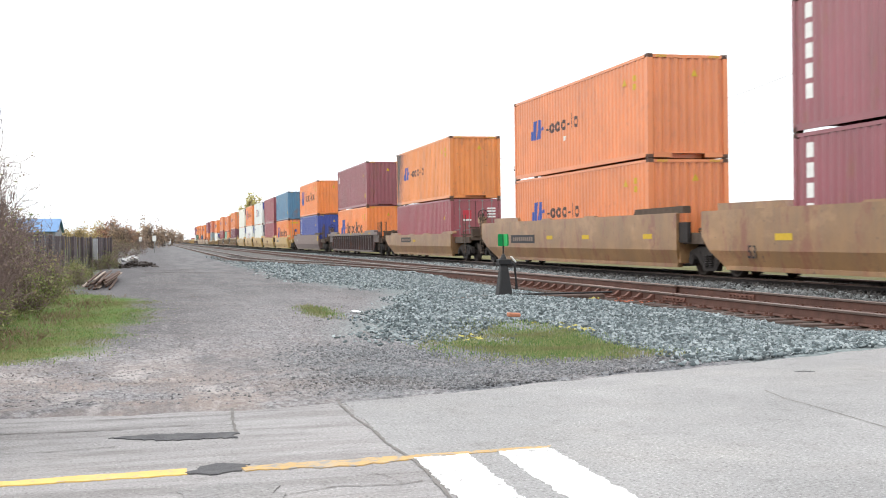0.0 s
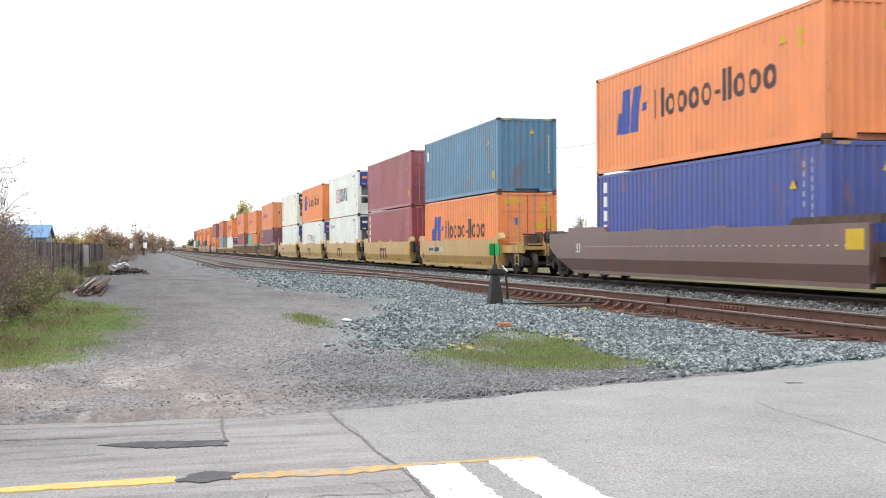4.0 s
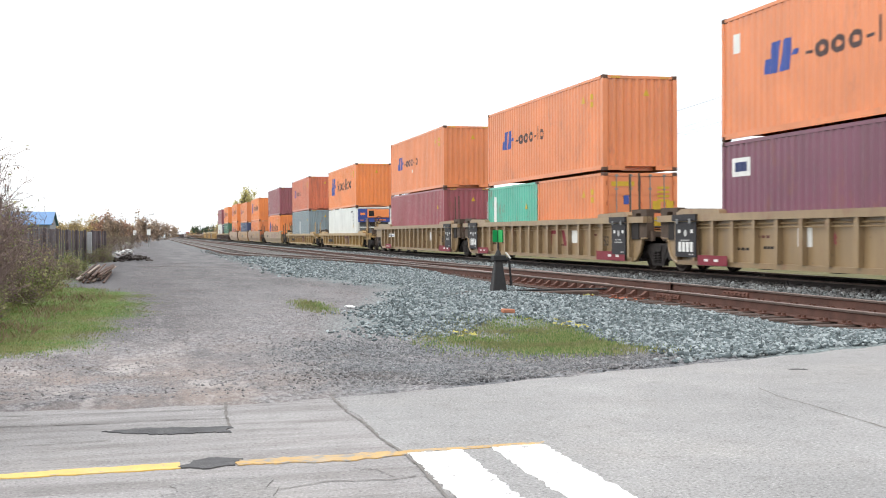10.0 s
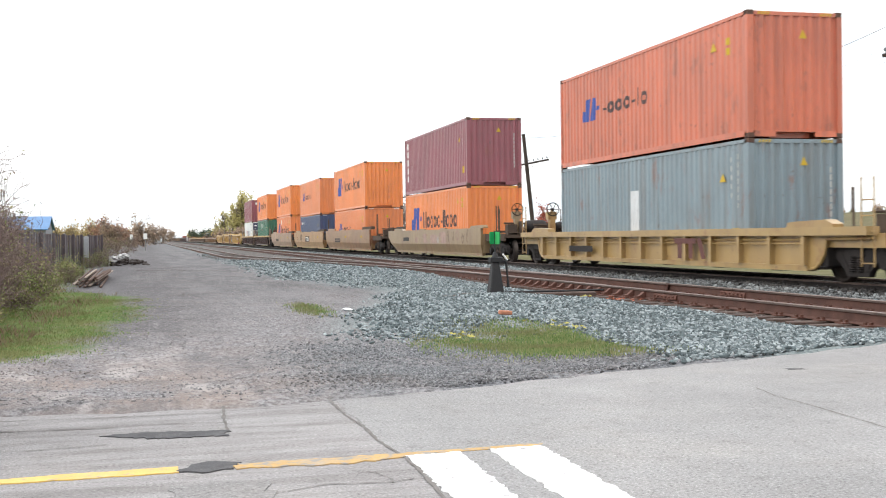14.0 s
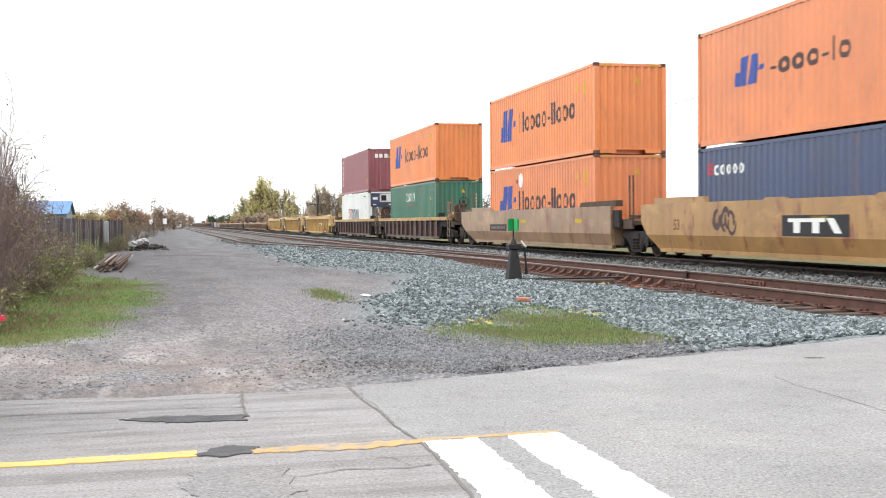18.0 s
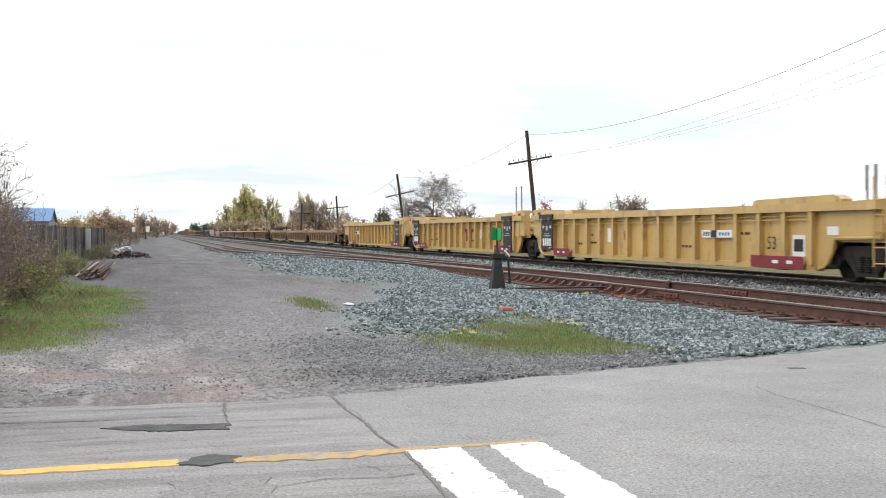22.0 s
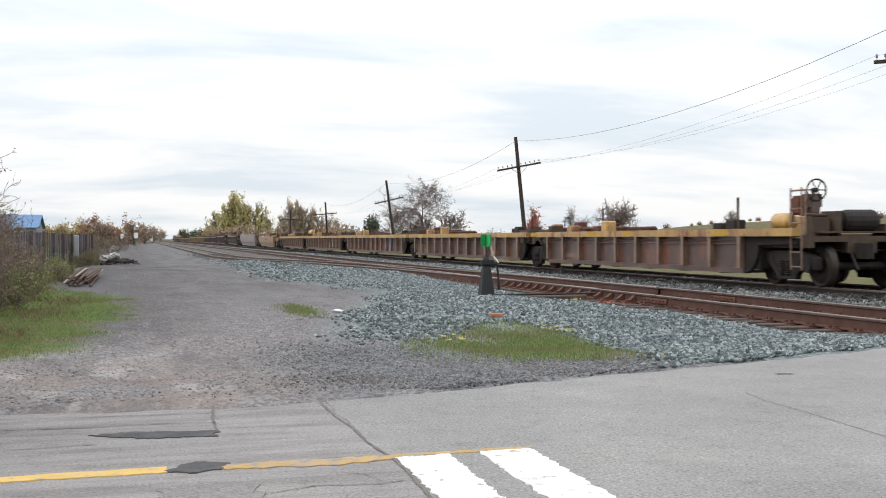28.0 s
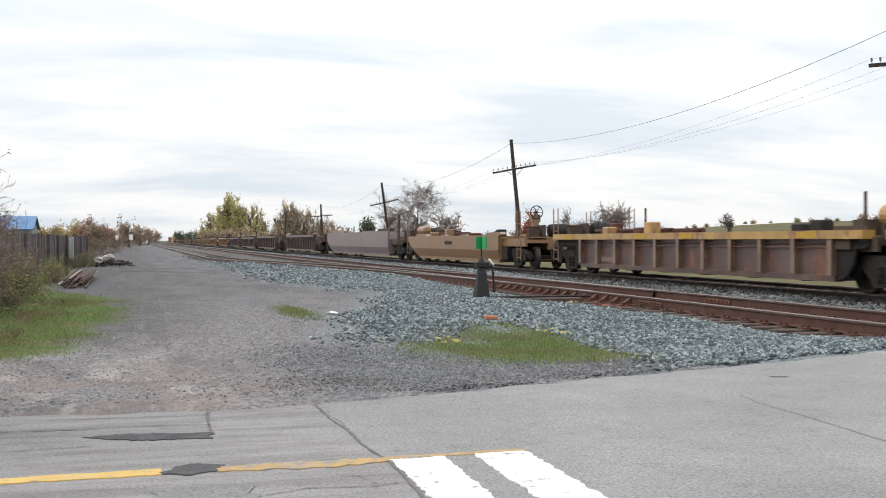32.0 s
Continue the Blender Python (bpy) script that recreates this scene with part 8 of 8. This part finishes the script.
def build_grass():
    def patch(g, n):
        x, y = g.uniform(2.8, 5.5, n), g.uniform(10.2, 15.8, n)
        k = inside(GRASS_PATCH, x + g.normal(size=n) * 0.24, y + g.normal(size=n) * 0.55) & (g.random(n) < 0.58 + 0.4 * np.sin(x * 4.2 + 0.5) * np.sin(y * 1.6 + x * 1.3))
        return np.stack([x, y], 1)[k]

    grass("grass_patch", 90000, patch, 0.042, 1, "green grass tuft among the stones")

    def verge(g, n):
        y = 12.3 + 19 * g.random(n) ** 1.3
        x = 0.5 - 5.4 * g.random(n) ** 1.1
        k = (x < np.interp(y, [p[0] for p in VERGE_EDGE], [p[1] for p in VERGE_EDGE]) + 0.22 * g.normal(size=n) + 0.15 * np.sin(y * 2.1) + 0.1 * np.sin(y * 5.3)) & (y > 12.5 - 0.12 * (x + 1) + 0.3 * g.normal(size=n))
        k &= g.random(n) < 0.5 + 0.5 * (np.sin(x * 3.1 + y * 0.45) * np.sin(y * 0.7 - x * 2.2) + 0.5 * np.sin(x * 6 + 0.8 * y) > -0.2)
        return np.stack([x, y], 1)[k]

    grass("grass_verge", 150000, verge, 0.03, 2, "short green verge grass with dry stalks")

    def weeds(g, n):
        y = 13.5 + 32 * g.random(n) ** 1.3
        x = np.interp(y, [p[0] for p in VERGE_EDGE], [p[1] for p in VERGE_EDGE]) - np.interp(y, (13, 20, 30), (1.0, 1.3, 0.2)) - 1.6 * g.random(n) + 0.35 * g.normal(size=n)
        k = np.sin(x * 2.7 + y * 0.6) * np.sin(y * 0.9 - x * 1.7) + 0.35 * g.normal(size=n) > 0.12
        return np.stack([x, y], 1)[k]

    grass("dry_weeds", 9000, weeds, 0.10, 4, "dry brown weeds and stalks under the shrubs", 0.9, L_WEED)

    def small(g, n):
        return np.array([2.65, 19.8]) + g.normal(size=(n, 2)) * np.array([0.14, 0.8])

    grass("grass_tuft", 1800, small, 0.05, 3, "small grass tuft in the gravel")


build_trees()
build_grass()


# ---- things beside the line ----
def build_switch_stand():
    ob = tagged(new("switch_stand"), "black iron switch stand with a green target on long ties", "switch stand")
    ob.location = (6.62, 21.75, -0.09)
    bm = bmesh.new()
    lo = [(-0.15, -0.14), (0.15, -0.14), (0.15, 0.14), (-0.15, 0.14)]
    hi = [(-0.072, -0.06), (0.072, -0.06), (0.072, 0.06), (-0.072, 0.06)]
    v = [bm.verts.new((*p, 0.05)) for p in lo] + [bm.verts.new((*p, 0.70)) for p in hi]
    for i in range(4):
        bm.faces.new((v[i], v[(i + 1) % 4], v[4 + (i + 1) % 4], v[4 + i]))
    bm.faces.new(v[:4][::-1])
    bm.faces.new(v[4:])
    bevelled(bm, 0.015)
    part("pedestal", bm, M_BLACK, ob, "tapered black pedestal")
    bm = bmesh.new()
    box(bm, -0.30, 0.30, -0.18, 0.18, 0.0, 0.035)
    for sx in (-1, 1):
        for sy in (-1, 1):
            tube(bm, (sx * 0.25, sy * 0.17, 0.05), (sx * 0.25, sy * 0.17, 0.08), 0.022, sides=6)
    part("foot_plate", bm, M_BLACK, ob)
    for y_, a_, c_ in ((-0.22, -1.15, 2.0), (0.27, -0.75, 2.0)):
        bm = bmesh.new()
        box(bm, a_, c_, y_ - 0.11, y_ + 0.11, -0.06, 0.085)
        bevelled(bm, 0.02)
        part("tie", bm, M_TIE, ob, "dark headblock timber half sunk in the stones")
    bm = bmesh.new()
    tube(bm, (0.1, 0.03, 0.10), (2.3, 0.03, 0.10), 0.02, sides=8)
    part("throw_rod", bm, M_BLACK, ob, "dark connecting rod to the switch rail")
    bm = bmesh.new()
    box(bm, -0.12, 0.14, -0.10, 0.10, 0.70, 0.80)
    lathe_z = [(0.80, 0.07), (0.86, 0.05), (0.90, 0.03)]
    for (a, r0), (c, r1) in zip(lathe_z, lathe_z[1:]):
        tube(bm, (0, 0, a), (0, 0, c), r0, r1, 12)
    bevelled(bm, 0.008)
    part("head", bm, M_BLACK, ob)
    bm = bmesh.new()
    tube(bm, (0, 0, 0.88), (0, 0, 1.30), 0.018)
    part("mast", bm, M_BLACK, ob)
    m_green = mat("green_target_enamel", (24, 150, 84), k=0.8, rough=0.35, vary=0.08, scale=5, dirt=0.06)
    m_pale = mat("paler_green_enamel", (72, 190, 110), k=0.8, rough=0.35, vary=0.08, scale=5, dirt=0.06)
    for turn, m in ((20, m_green), (110, m_pale)):
        bm = bmesh.new()
        prism(bm, [(-0.12, 1.06), (0.12, 1.06), (0.13, 1.10), (0.13, 1.26), (0.12, 1.30), (-0.12, 1.30), (-0.13, 1.26), (-0.13, 1.10)], "y", -0.006, 0.006)
        t = part("target", bm, m, ob, "green target plate")
        t.rotation_euler = (0, 0, radians(turn))
    bm = bmesh.new()
    tube(bm, (0.10, 0, 0.76), (0.22, -0.02, 0.70), 0.024)
    tube(bm, (0.22, -0.02, 0.70), (0.25, -0.04, 0.30), 0.022)
    lever = part("lever", bm, M_BLACK, ob, "hanging throw lever")
    bm = bmesh.new()
    tube(bm, (0.25, -0.04, 0.30), (0.252, -0.042, 0.20), 0.03)
    part("lever_weight", bm, M_BLACK, lever)
    bm = bmesh.new()
    tube(bm, (0.14, -0.05, 0.86), (0.24, -0.05, 0.74), 0.018)
    part("latch_handle", bm, M_WHITE, lever, "white latch handle")


M_POLE = mat("weathered_pole_timber", (74, 64, 58), rough=0.9, vary=0.25, scale=3, grime=(50, 44, 40), dirt=0.4, bump=0.4)
M_GLASS_PIN = mat("grey_insulator", (120, 126, 130), rough=0.3, vary=0.1)
M_WIRE = mat("dull_wire", (84, 84, 88), rough=0.6, vary=0.1)
POLES = [(-8.5, 24.2, 9.0, 6.9, 0, 0), (31.6, 24.2, 8.3, 6.75, -3.0, 3.0), (71.5, 24.6, 7.7, 5.76, -5.6, 5.0), (112.9, 24.9, 6.9, 4.9, -7.5, 5.5), (154.0, 24.6, 6.0, 4.4, -3.0, 2.0), (195.0, 24.6, 6.0, 4.3, 2.0, 0.0)]


def build_poles():
    tops = []
    for y, x, top, arm, lean, tip in POLES:
        z = float(ground_z(x, y)) - 0.1
        ob = tagged(new("telegraph_pole"), "leaning dark timber telegraph pole with one cross arm", "utility pole", group="telegraph poles")
        ob.matrix_world = pose(x, y, z, 0, lean, 0)
        h = (top - z) / math.cos(radians(lean))
        a = (arm - z) / math.cos(radians(lean))
        bm = bmesh.new()
        tube(bm, (0, 0, 0), (0, 0, h), 0.15, 0.11, 12)
        part("pole", bm, M_POLE, ob)
        turn = pose(0, 0, a, 0, -tip, 0)
        bm = bmesh.new()
        box(bm, -1.52, 1.52, -0.20, -0.10, -0.06, 0.06)
        bevelled(bm, 0.01)
        arm_ob = part("cross_arm", bm, M_POLE, ob)
        arm_ob.matrix_basis = turn
        for k in range(10):
            px_ = -1.42 + k * 2.84 / 9
            put("insulator", cached("pin", lambda bm: (tube(bm, (0, -0.15, 0.05), (0, -0.15, 0.13), 0.012, sides=6), tube(bm, (0, -0.15, 0.13), (0, -0.15, 0.24), 0.042, 0.028, 8))), M_GLASS_PIN, arm_ob, (px_, 0, 0))
        bm = bmesh.new()
        for s in (-1, 1):
            tube(bm, (s * 0.55, -0.16, -0.05), (s * 0.08, -0.13, -0.45), 0.015, sides=6)
        br = part("arm_brace", bm, M_POLE, ob)
        br.matrix_basis = turn
        mw = pose(x, y, z, 0, lean, 0)
        tops.append((mw @ Vector((0.0, 0, h - 0.25)), [mw @ turn @ Vector((-1.42 + k * 2.84 / 9, -0.15, 0.2)) for k in range(10)]))

    def strung(points, sag, r, label):
        bm = bmesh.new()
        for p, q in zip(points, points[1:]):
            n = 14
            last = p
            for i in range(1, n + 1):
                f = i / n
                c = p.lerp(q, f) - Vector((0, 0, 4 * sag * f * (1 - f)))
                tube(bm, last, c, r, sides=4, caps=False)
                last = c
        ob = part("wire", bm, M_WIRE, None, label)
        tagged(ob, label, "cable", group="line wires")

    strung([t[0] for t in tops], 1.0, 0.010, "thick sagging cable between the pole tops")
    for k in (0, 5, 9):
        strung([t[1][k] for t in tops], 0.75, 0.004, "thin line wire between the cross arms")


def build_lane_side():
    # fence of grey boards behind the shrubs
    f = tagged(new("fence"), "weathered grey board fence behind shrubs", "fence")
    m_board = mat("weathered_grey_boards", (112, 102, 106), rough=0.9, vary=0.3, scale=2, grime=(84, 74, 74), dirt=0.4, bump=0.3, own=0.3)
    m_post = mat("pale_concrete_post", (178, 180, 182), rough=0.85, vary=0.12, scale=4, dirt=0.25)
    r = random.Random(5)

    def line_x(y):
        return -5.2 + (y - 25) * 0.07

    def plank_(bm):
        box(bm, -0.012, 0.012, -0.13, 0.13, 0, 1.45)
        bevelled(bm, 0.006)
    y = 33.0
    while y < 64:
        put("board", cached("fence_board", plank_), m_board, f, pose(line_x(y), y, float(ground_z(line_x(y), y)) + r.uniform(0, 0.05), 0, r.uniform(-1, 1), r.uniform(-3, 3)))
        y += 0.264
    for i in range(12):
        y = 33 + i * 2.8
        put("post", cached("fence_post", lambda bm: box(bm, 0.02, 0.12, -0.05, 0.05, -0.2, 1.5)), m_board, f, (line_x(y), y, float(ground_z(line_x(y), y))))
    gate = tagged(new("gate_post"), "pale concrete gate post by the fence", "post")
    gate.location = (-2.78, 55, float(ground_z(-2.78, 55)))
    bm = bmesh.new()
    box(bm, -0.11, 0.11, -0.11, 0.11, -0.05, 1.42)
    bevelled(bm, 0.02)
    part("shaft", bm, m_post, gate)
    lamp = tagged(new("steel_post"), "pale steel tube post among shrubs", "post")
    lamp.location = (-2.72, 22.6, float(ground_z(-2.72, 22.6)))
    bm = bmesh.new()
    tube(bm, (0, 0, -0.1), (0, 0, 1.55), 0.045, sides=10)
    part("shaft", bm, M_GALV, lamp)
    # old rails and planks piled on the verge
    m_pl = [mat("old_brown_plank", (98, 74, 62), rough=0.9, vary=0.3, scale=3, dirt=0.4, bump=0.3), mat("pale_split_plank", (178, 160, 146), rough=0.9, vary=0.2, scale=3, dirt=0.3, bump=0.3)]
    for i in range(16):
        L = r.uniform(6.0, 9.5)
        w, h = r.uniform(0.05, 0.09), r.uniform(0.03, 0.06)
        x0 = -1.9 + 0.042 * i
        k = i % 3
        bm = bmesh.new()
        box(bm, -w / 2, w / 2, 0, L, 0, h)
        bevelled(bm, 0.012)
        p = tagged(new("plank"), "old timber lying on a verge pile", "plank", group="pile of old timbers")
        y0 = 31.5 + r.uniform(-0.6, 2.5)
        p.matrix_world = pose(x0 + r.uniform(-0.05, 0.05), y0, float(ground_z(x0, y0)) + 0.02 + 0.08 * k, r.uniform(0.2, 0.7), 0, r.uniform(-1.2, 0.5))
        part("timber", bm, m_pl[1 if i % 4 == 1 else 0], p)
    # heap of debris with pale sacks
    m_sack = mat("dirty_white_sack", (214, 212, 210), k=0.75, rough=0.8, vary=0.15, scale=5, dirt=0.4)
    m_dark = mat("dark_rubble", (66, 58, 54), rough=0.95, vary=0.3, scale=3)
    for i in range(46):
        x, y = -1.1 + r.gauss(0, 0.42), 60 + r.gauss(0, 1.6)
        pale = i < 5
        bm = bmesh.new()
        if pale:
            box(bm, -0.17, 0.17, -0.13, 0.13, -0.08, 0.10)
            bevelled(bm, 0.07, 3)
            for v in bm.verts:
                v.co *= 1 + 0.4 * noise.noise(v.co * 7 + Vector((i * 3.1, 0, 0)))
        else:
            a, c, d = r.uniform(0.08, 0.30), r.uniform(0.04, 0.10), r.uniform(0.02, 0.07)
            box(bm, -a, a, -c, c, -d, d)
            bevelled(bm, 0.015)
            for v in bm.verts:
                v.co *= 1 + 0.3 * noise.noise(v.co * 9 + Vector((i * 3.1, 0, 0)))
        ob = part("sack" if pale else "broken_board", bm, m_sack if pale else m_dark, None, "", smooth=pale)
        tagged(ob, "dirty white sack dumped on a rubble heap" if pale else "dark broken board on a rubble heap", "sack" if pale else "rubble", group="heap of debris")
        ob.location = (x, y, float(ground_z(x, y)) + (0.30 if pale else 0.04) + r.uniform(0, 0.24) * max(0.1, 1 - abs(x + 1.1)))
        ob.rotation_euler = (r.uniform(-0.4, 0.4), r.uniform(-0.4, 0.4), r.uniform(0, 6))
    # small white sign on a post
    s = tagged(new("track_sign"), "small white sign on a steel post", "sign")
    s.location = (-0.35, 128, float(ground_z(-0.35, 128)))
    bm = bmesh.new()
    tube(bm, (0, 0, 0), (0, 0, 1.75), 0.05)
    part("post", bm, M_GALV, s)
    bm = bmesh.new()
    box(bm, -0.2, 0.2, -0.07, -0.05, 1.3, 1.9)
    part("plate", bm, M_WHITE, s)
    s2 = copy_thing(s, pose(-2.1, 150, float(ground_z(-2.1, 150))))
    # hall with a blue roof behind the shrubs
    hall = tagged(new("storage_hall"), "low storage hall with a blue sheet-metal roof", "building")
    hall.location = (-11.3, 138, float(ground_z(-11.3, 138)))
    m_wall = mat("pale_sheet_wall", (150, 152, 160), rough=0.7, vary=0.1, scale=1)
    m_roof = mat("blue_sheet_roof", (84, 134, 186), rough=0.45, vary=0.1, scale=1, dirt=0.15)
    bm = bmesh.new()
    prism(bm, [(0, 0), (9, 0), (9, 2.35), (4.5, 3.75), (0, 2.35)], "x", -16, 0)
    part("walls", bm, m_wall, hall)
    for a, c in (((-0.35, 2.26), (4.5, 3.80)), ((9.35, 2.26), (4.5, 3.80))):
        bm = bmesh.new()
        prism(bm, [a, c, (c[0], c[1] + 0.08), (a[0], a[1] + 0.08)], "x", -16.3, 0.3)
        part("roof_slope", bm, m_roof, hall)
    bm = bmesh.new()
    box(bm, -6.2, -3.4, -0.06, 0.0, 0.0, 2.0)
    part("sliding_door", bm, m_roof, hall)
    # locomotive put in for an unclear red spot far off, and a pale van
    loco = tagged(new("locomotive"), "red diesel locomotive shape put in for an unclear far-off red spot", "locomotive")
    loco.location = (29.2, 1000, -0.6)
    m_red = paint("red_locomotive_paint", (176, 66, 68))
    slab("frame", M_BLACK, loco, -1.45, 1.45, 0, 18, 0.9, 1.4)
    bm = bmesh.new()
    prism(bm, [(0.6, 1.4), (2.2, 1.4), (2.2, 4.5), (0.9, 4.5), (0.6, 2.8)], "x", -1.45, 1.45)
    part("cab", bm, m_red, loco)
    slab("hood", m_red, loco, -1.1, 1.1, 2.2, 17, 1.4, 4.0)
    slab("nose", m_red, loco, -1.0, 1.0, 0.1, 0.6, 1.4, 2.8)
    bm = bmesh.new()
    box(bm, -1.2, -0.15, 0.56, 0.62, 3.2, 3.9)
    part("windscreen", bm, M_BLACK, loco)
    bm = bmesh.new()
    box(bm, 0.15, 1.2, 0.56, 0.62, 3.2, 3.9)
    part("windscreen", bm, M_BLACK, loco)
    truck(loco, 3.2)
    truck(loco, 14.8)
    van = tagged(new("van"), "pale delivery van parked far down the lane", "van")
    van.location = (2.6, 330, float(ground_z(2.6, 330)))
    bm = bmesh.new()
    prism(bm, [(-2.4, 0.35), (2.4, 0.35), (2.4, 2.1), (-1.2, 2.1), (-1.7, 1.3), (-2.4, 1.1)], "x", -0.95, 0.95)
    bevelled(bm, 0.06, 2)
    part("body", bm, M_UNITWHITE, van)
    bm = bmesh.new()
    box(bm, -0.8, 0.8, -1.62, -1.38, 1.35, 1.95)
    part("windscreen", bm, M_BLACK, van)
    for sx in (-0.85, 0.85):
        for sy in (-1.5, 1.5):
            bm = bmesh.new()
            tube(bm, (sx - 0.1, sy, 0.35), (sx + 0.1, sy, 0.35), 0.35, sides=16)
            part("wheel", bm, M_BLACK, van)


def build_car():
    """A silver hatchback at the side of the road; only its rear corner comes into view."""
    car = tagged(new("car"), "silver hatchback stopped at the side of the road", "car")
    car.matrix_world = pose(-2.02, 6.95, 0, 0, 0, 30)
    m = mat("silver_car_paint", (206, 200, 196), k=0.75, rough=0.3, metal=0.4, vary=0.04, scale=2, dirt=0.06)
    m_gl = mat("dark_car_glass", (28, 32, 36), rough=0.08, vary=0.05, dirt=0.0, bump=0.0)
    m_tl = mat("red_tail_lamp", (214, 62, 80), k=0.8, rough=0.25, vary=0.05, dirt=0.0, bump=0.0)
    bm = bmesh.new()
    prism(bm, [(-0.75, 0.32), (3.2, 0.32), (3.35, 0.55), (3.2, 0.82), (2.2, 0.95), (-0.70, 0.98), (-0.85, 0.8), (-0.85, 0.45)], "x", -0.75, 0.75)
    bevelled(bm, 0.06, 2)
    part("body", bm, m, car)
    bm = bmesh.new()
    prism(bm, [(-0.72, 0.95), (2.1, 0.95), (1.35, 1.45), (-0.1, 1.48), (-0.5, 1.38)], "x", -0.66, 0.66)
    bevelled(bm, 0.05, 2)
    part("cabin", bm, m_gl, car)
    bm = bmesh.new()
    box(bm, -0.66, 0.66, -0.25, 1.3, 1.44, 1.52)
    bevelled(bm, 0.03)
    part("roof", bm, m, car)
    for s in (-1, 1):
        bm = bmesh.new()
        box(bm, s * 0.70 - 0.12, s * 0.70 + 0.125, -0.92, -0.72, 0.605, 0.70)
        bevelled(bm, 0.035, 3)
        part("tail_lamp", bm, m_tl, car, "red tail lamp")
        for y in (0.05, 2.5):
            bm = bmesh.new()
            tube(bm, (s * 0.66 - 0.1, y, 0.30), (s * 0.66 + 0.1, y, 0.30), 0.30, sides=20)
            w = part("wheel", bm, M_BLACK, car)
            bm = bmesh.new()
            tube(bm, (s * 0.765 - 0.01, y, 0.30), (s * 0.765 + 0.01, y, 0.30), 0.19, sides=16)
            part("rim", bm, M_GALV, w)
    bm = bmesh.new()
    box(bm, -0.74, 0.74, -0.93, -0.72, 0.44, 0.58)
    bevelled(bm, 0.06, 3)
    part("bumper", bm, m, car)


def build_litter():
    r = random.Random(9)
    m_brick = mat("orange_brick", (206, 138, 108), rough=0.9, vary=0.15, scale=9, dirt=0.2)
    bm = bmesh.new()
    box(bm, -0.10, 0.10, -0.05, 0.05, 0, 0.06)
    bevelled(bm, 0.012)
    b = part("brick", bm, m_brick, None)
    b.matrix_world = pose(5.2, 16.6, float(ground_z(5.2, 16.6)) + 0.03, 3, 4, 12)
    tagged(b, "orange brick lying on stones beside grass", "brick")
    m_paper = mat("white_scrap", (232, 232, 234), k=0.85, rough=0.7, vary=0.05)
    bm = bmesh.new()
    bmesh.ops.create_icosphere(bm, subdivisions=2, radius=0.07)
    for v in bm.verts:
        v.co = Vector((v.co.x * 1.3, v.co.y, v.co.z * 0.4)) * (1 + 0.5 * noise.noise(v.co * 14))
    p = part("paper_scrap", bm, m_paper, None)
    p.location = (3.21, 19.1, float(ground_z(3.2, 19.1)) + 0.03)
    tagged(p, "crumpled white scrap on the gravel", "litter")
    m_or, m_ye = mat("orange_maple_leaf", (196, 112, 82), rough=0.8, vary=0.15, scale=20), mat("yellow_fallen_leaf", (198, 190, 104), rough=0.8, vary=0.15, scale=20)
    spots = [(8.55, 19.9, m_or, 16, 0.30), (3.74, 13.4, m_ye, 6, 0.10), (5.05, 14.3, m_ye, 5, 0.13), (5.25, 13.6, m_ye, 4, 0.2), (8.2, 21.2, m_ye, 5, 0.1), (13.0, 22.5, m_or, 4, 0.05)]
    for x, y, m, n, sp in spots:
        for _ in range(n):
            a, b_ = x + r.gauss(0, sp), y + r.gauss(0, sp * 1.5)
            key = "leaf%d" % r.randrange(3)

            def leaf(bm, key=key):
                q = random.Random(key)
                pts = []
                for i in range(10):
                    rad = 0.05 * (1 if i % 2 else 0.5) * q.uniform(0.8, 1.2)
                    pts.append((rad * math.cos(i * 0.628), rad * math.sin(i * 0.628)))
                c = [bm.verts.new((p_[0], p_[1], 0.012 * math.sin(i * 2.1))) for i, p_ in enumerate(pts)]
                mid = bm.verts.new((0, 0, 0.0))
                for i in range(10):
                    bm.faces.new((mid, c[i], c[(i + 1) % 10]))
            ob = put("fallen_leaf", cached(key, leaf), m, None, pose(a, b_, float(ground_z(a, b_)) + 0.05 + r.uniform(0, 0.03), r.uniform(-25, 25), r.uniform(-25, 25), r.uniform(0, 360)))
            tagged(ob, "orange fallen leaf on the ballast" if m is m_or else "yellow fallen leaf on grass and stones", "leaf", group="fallen leaves")


build_switch_stand()
build_poles()
build_lane_side()
build_car()
build_litter()


# ---- the train runs by at about 19 m/s ----
def motions():
    way = [(0, 0.0), (4, 76.81), (8, 153.02), (12, 228.96), (16, 304.83), (20, 380.76), (24, 456.74), (28, 532.68), (32, 608.37)]
    for ob, x, y, z in MOVING:
        walk(ob, [(t, pose(x, y - d, z)) for t, d in way])


motions()
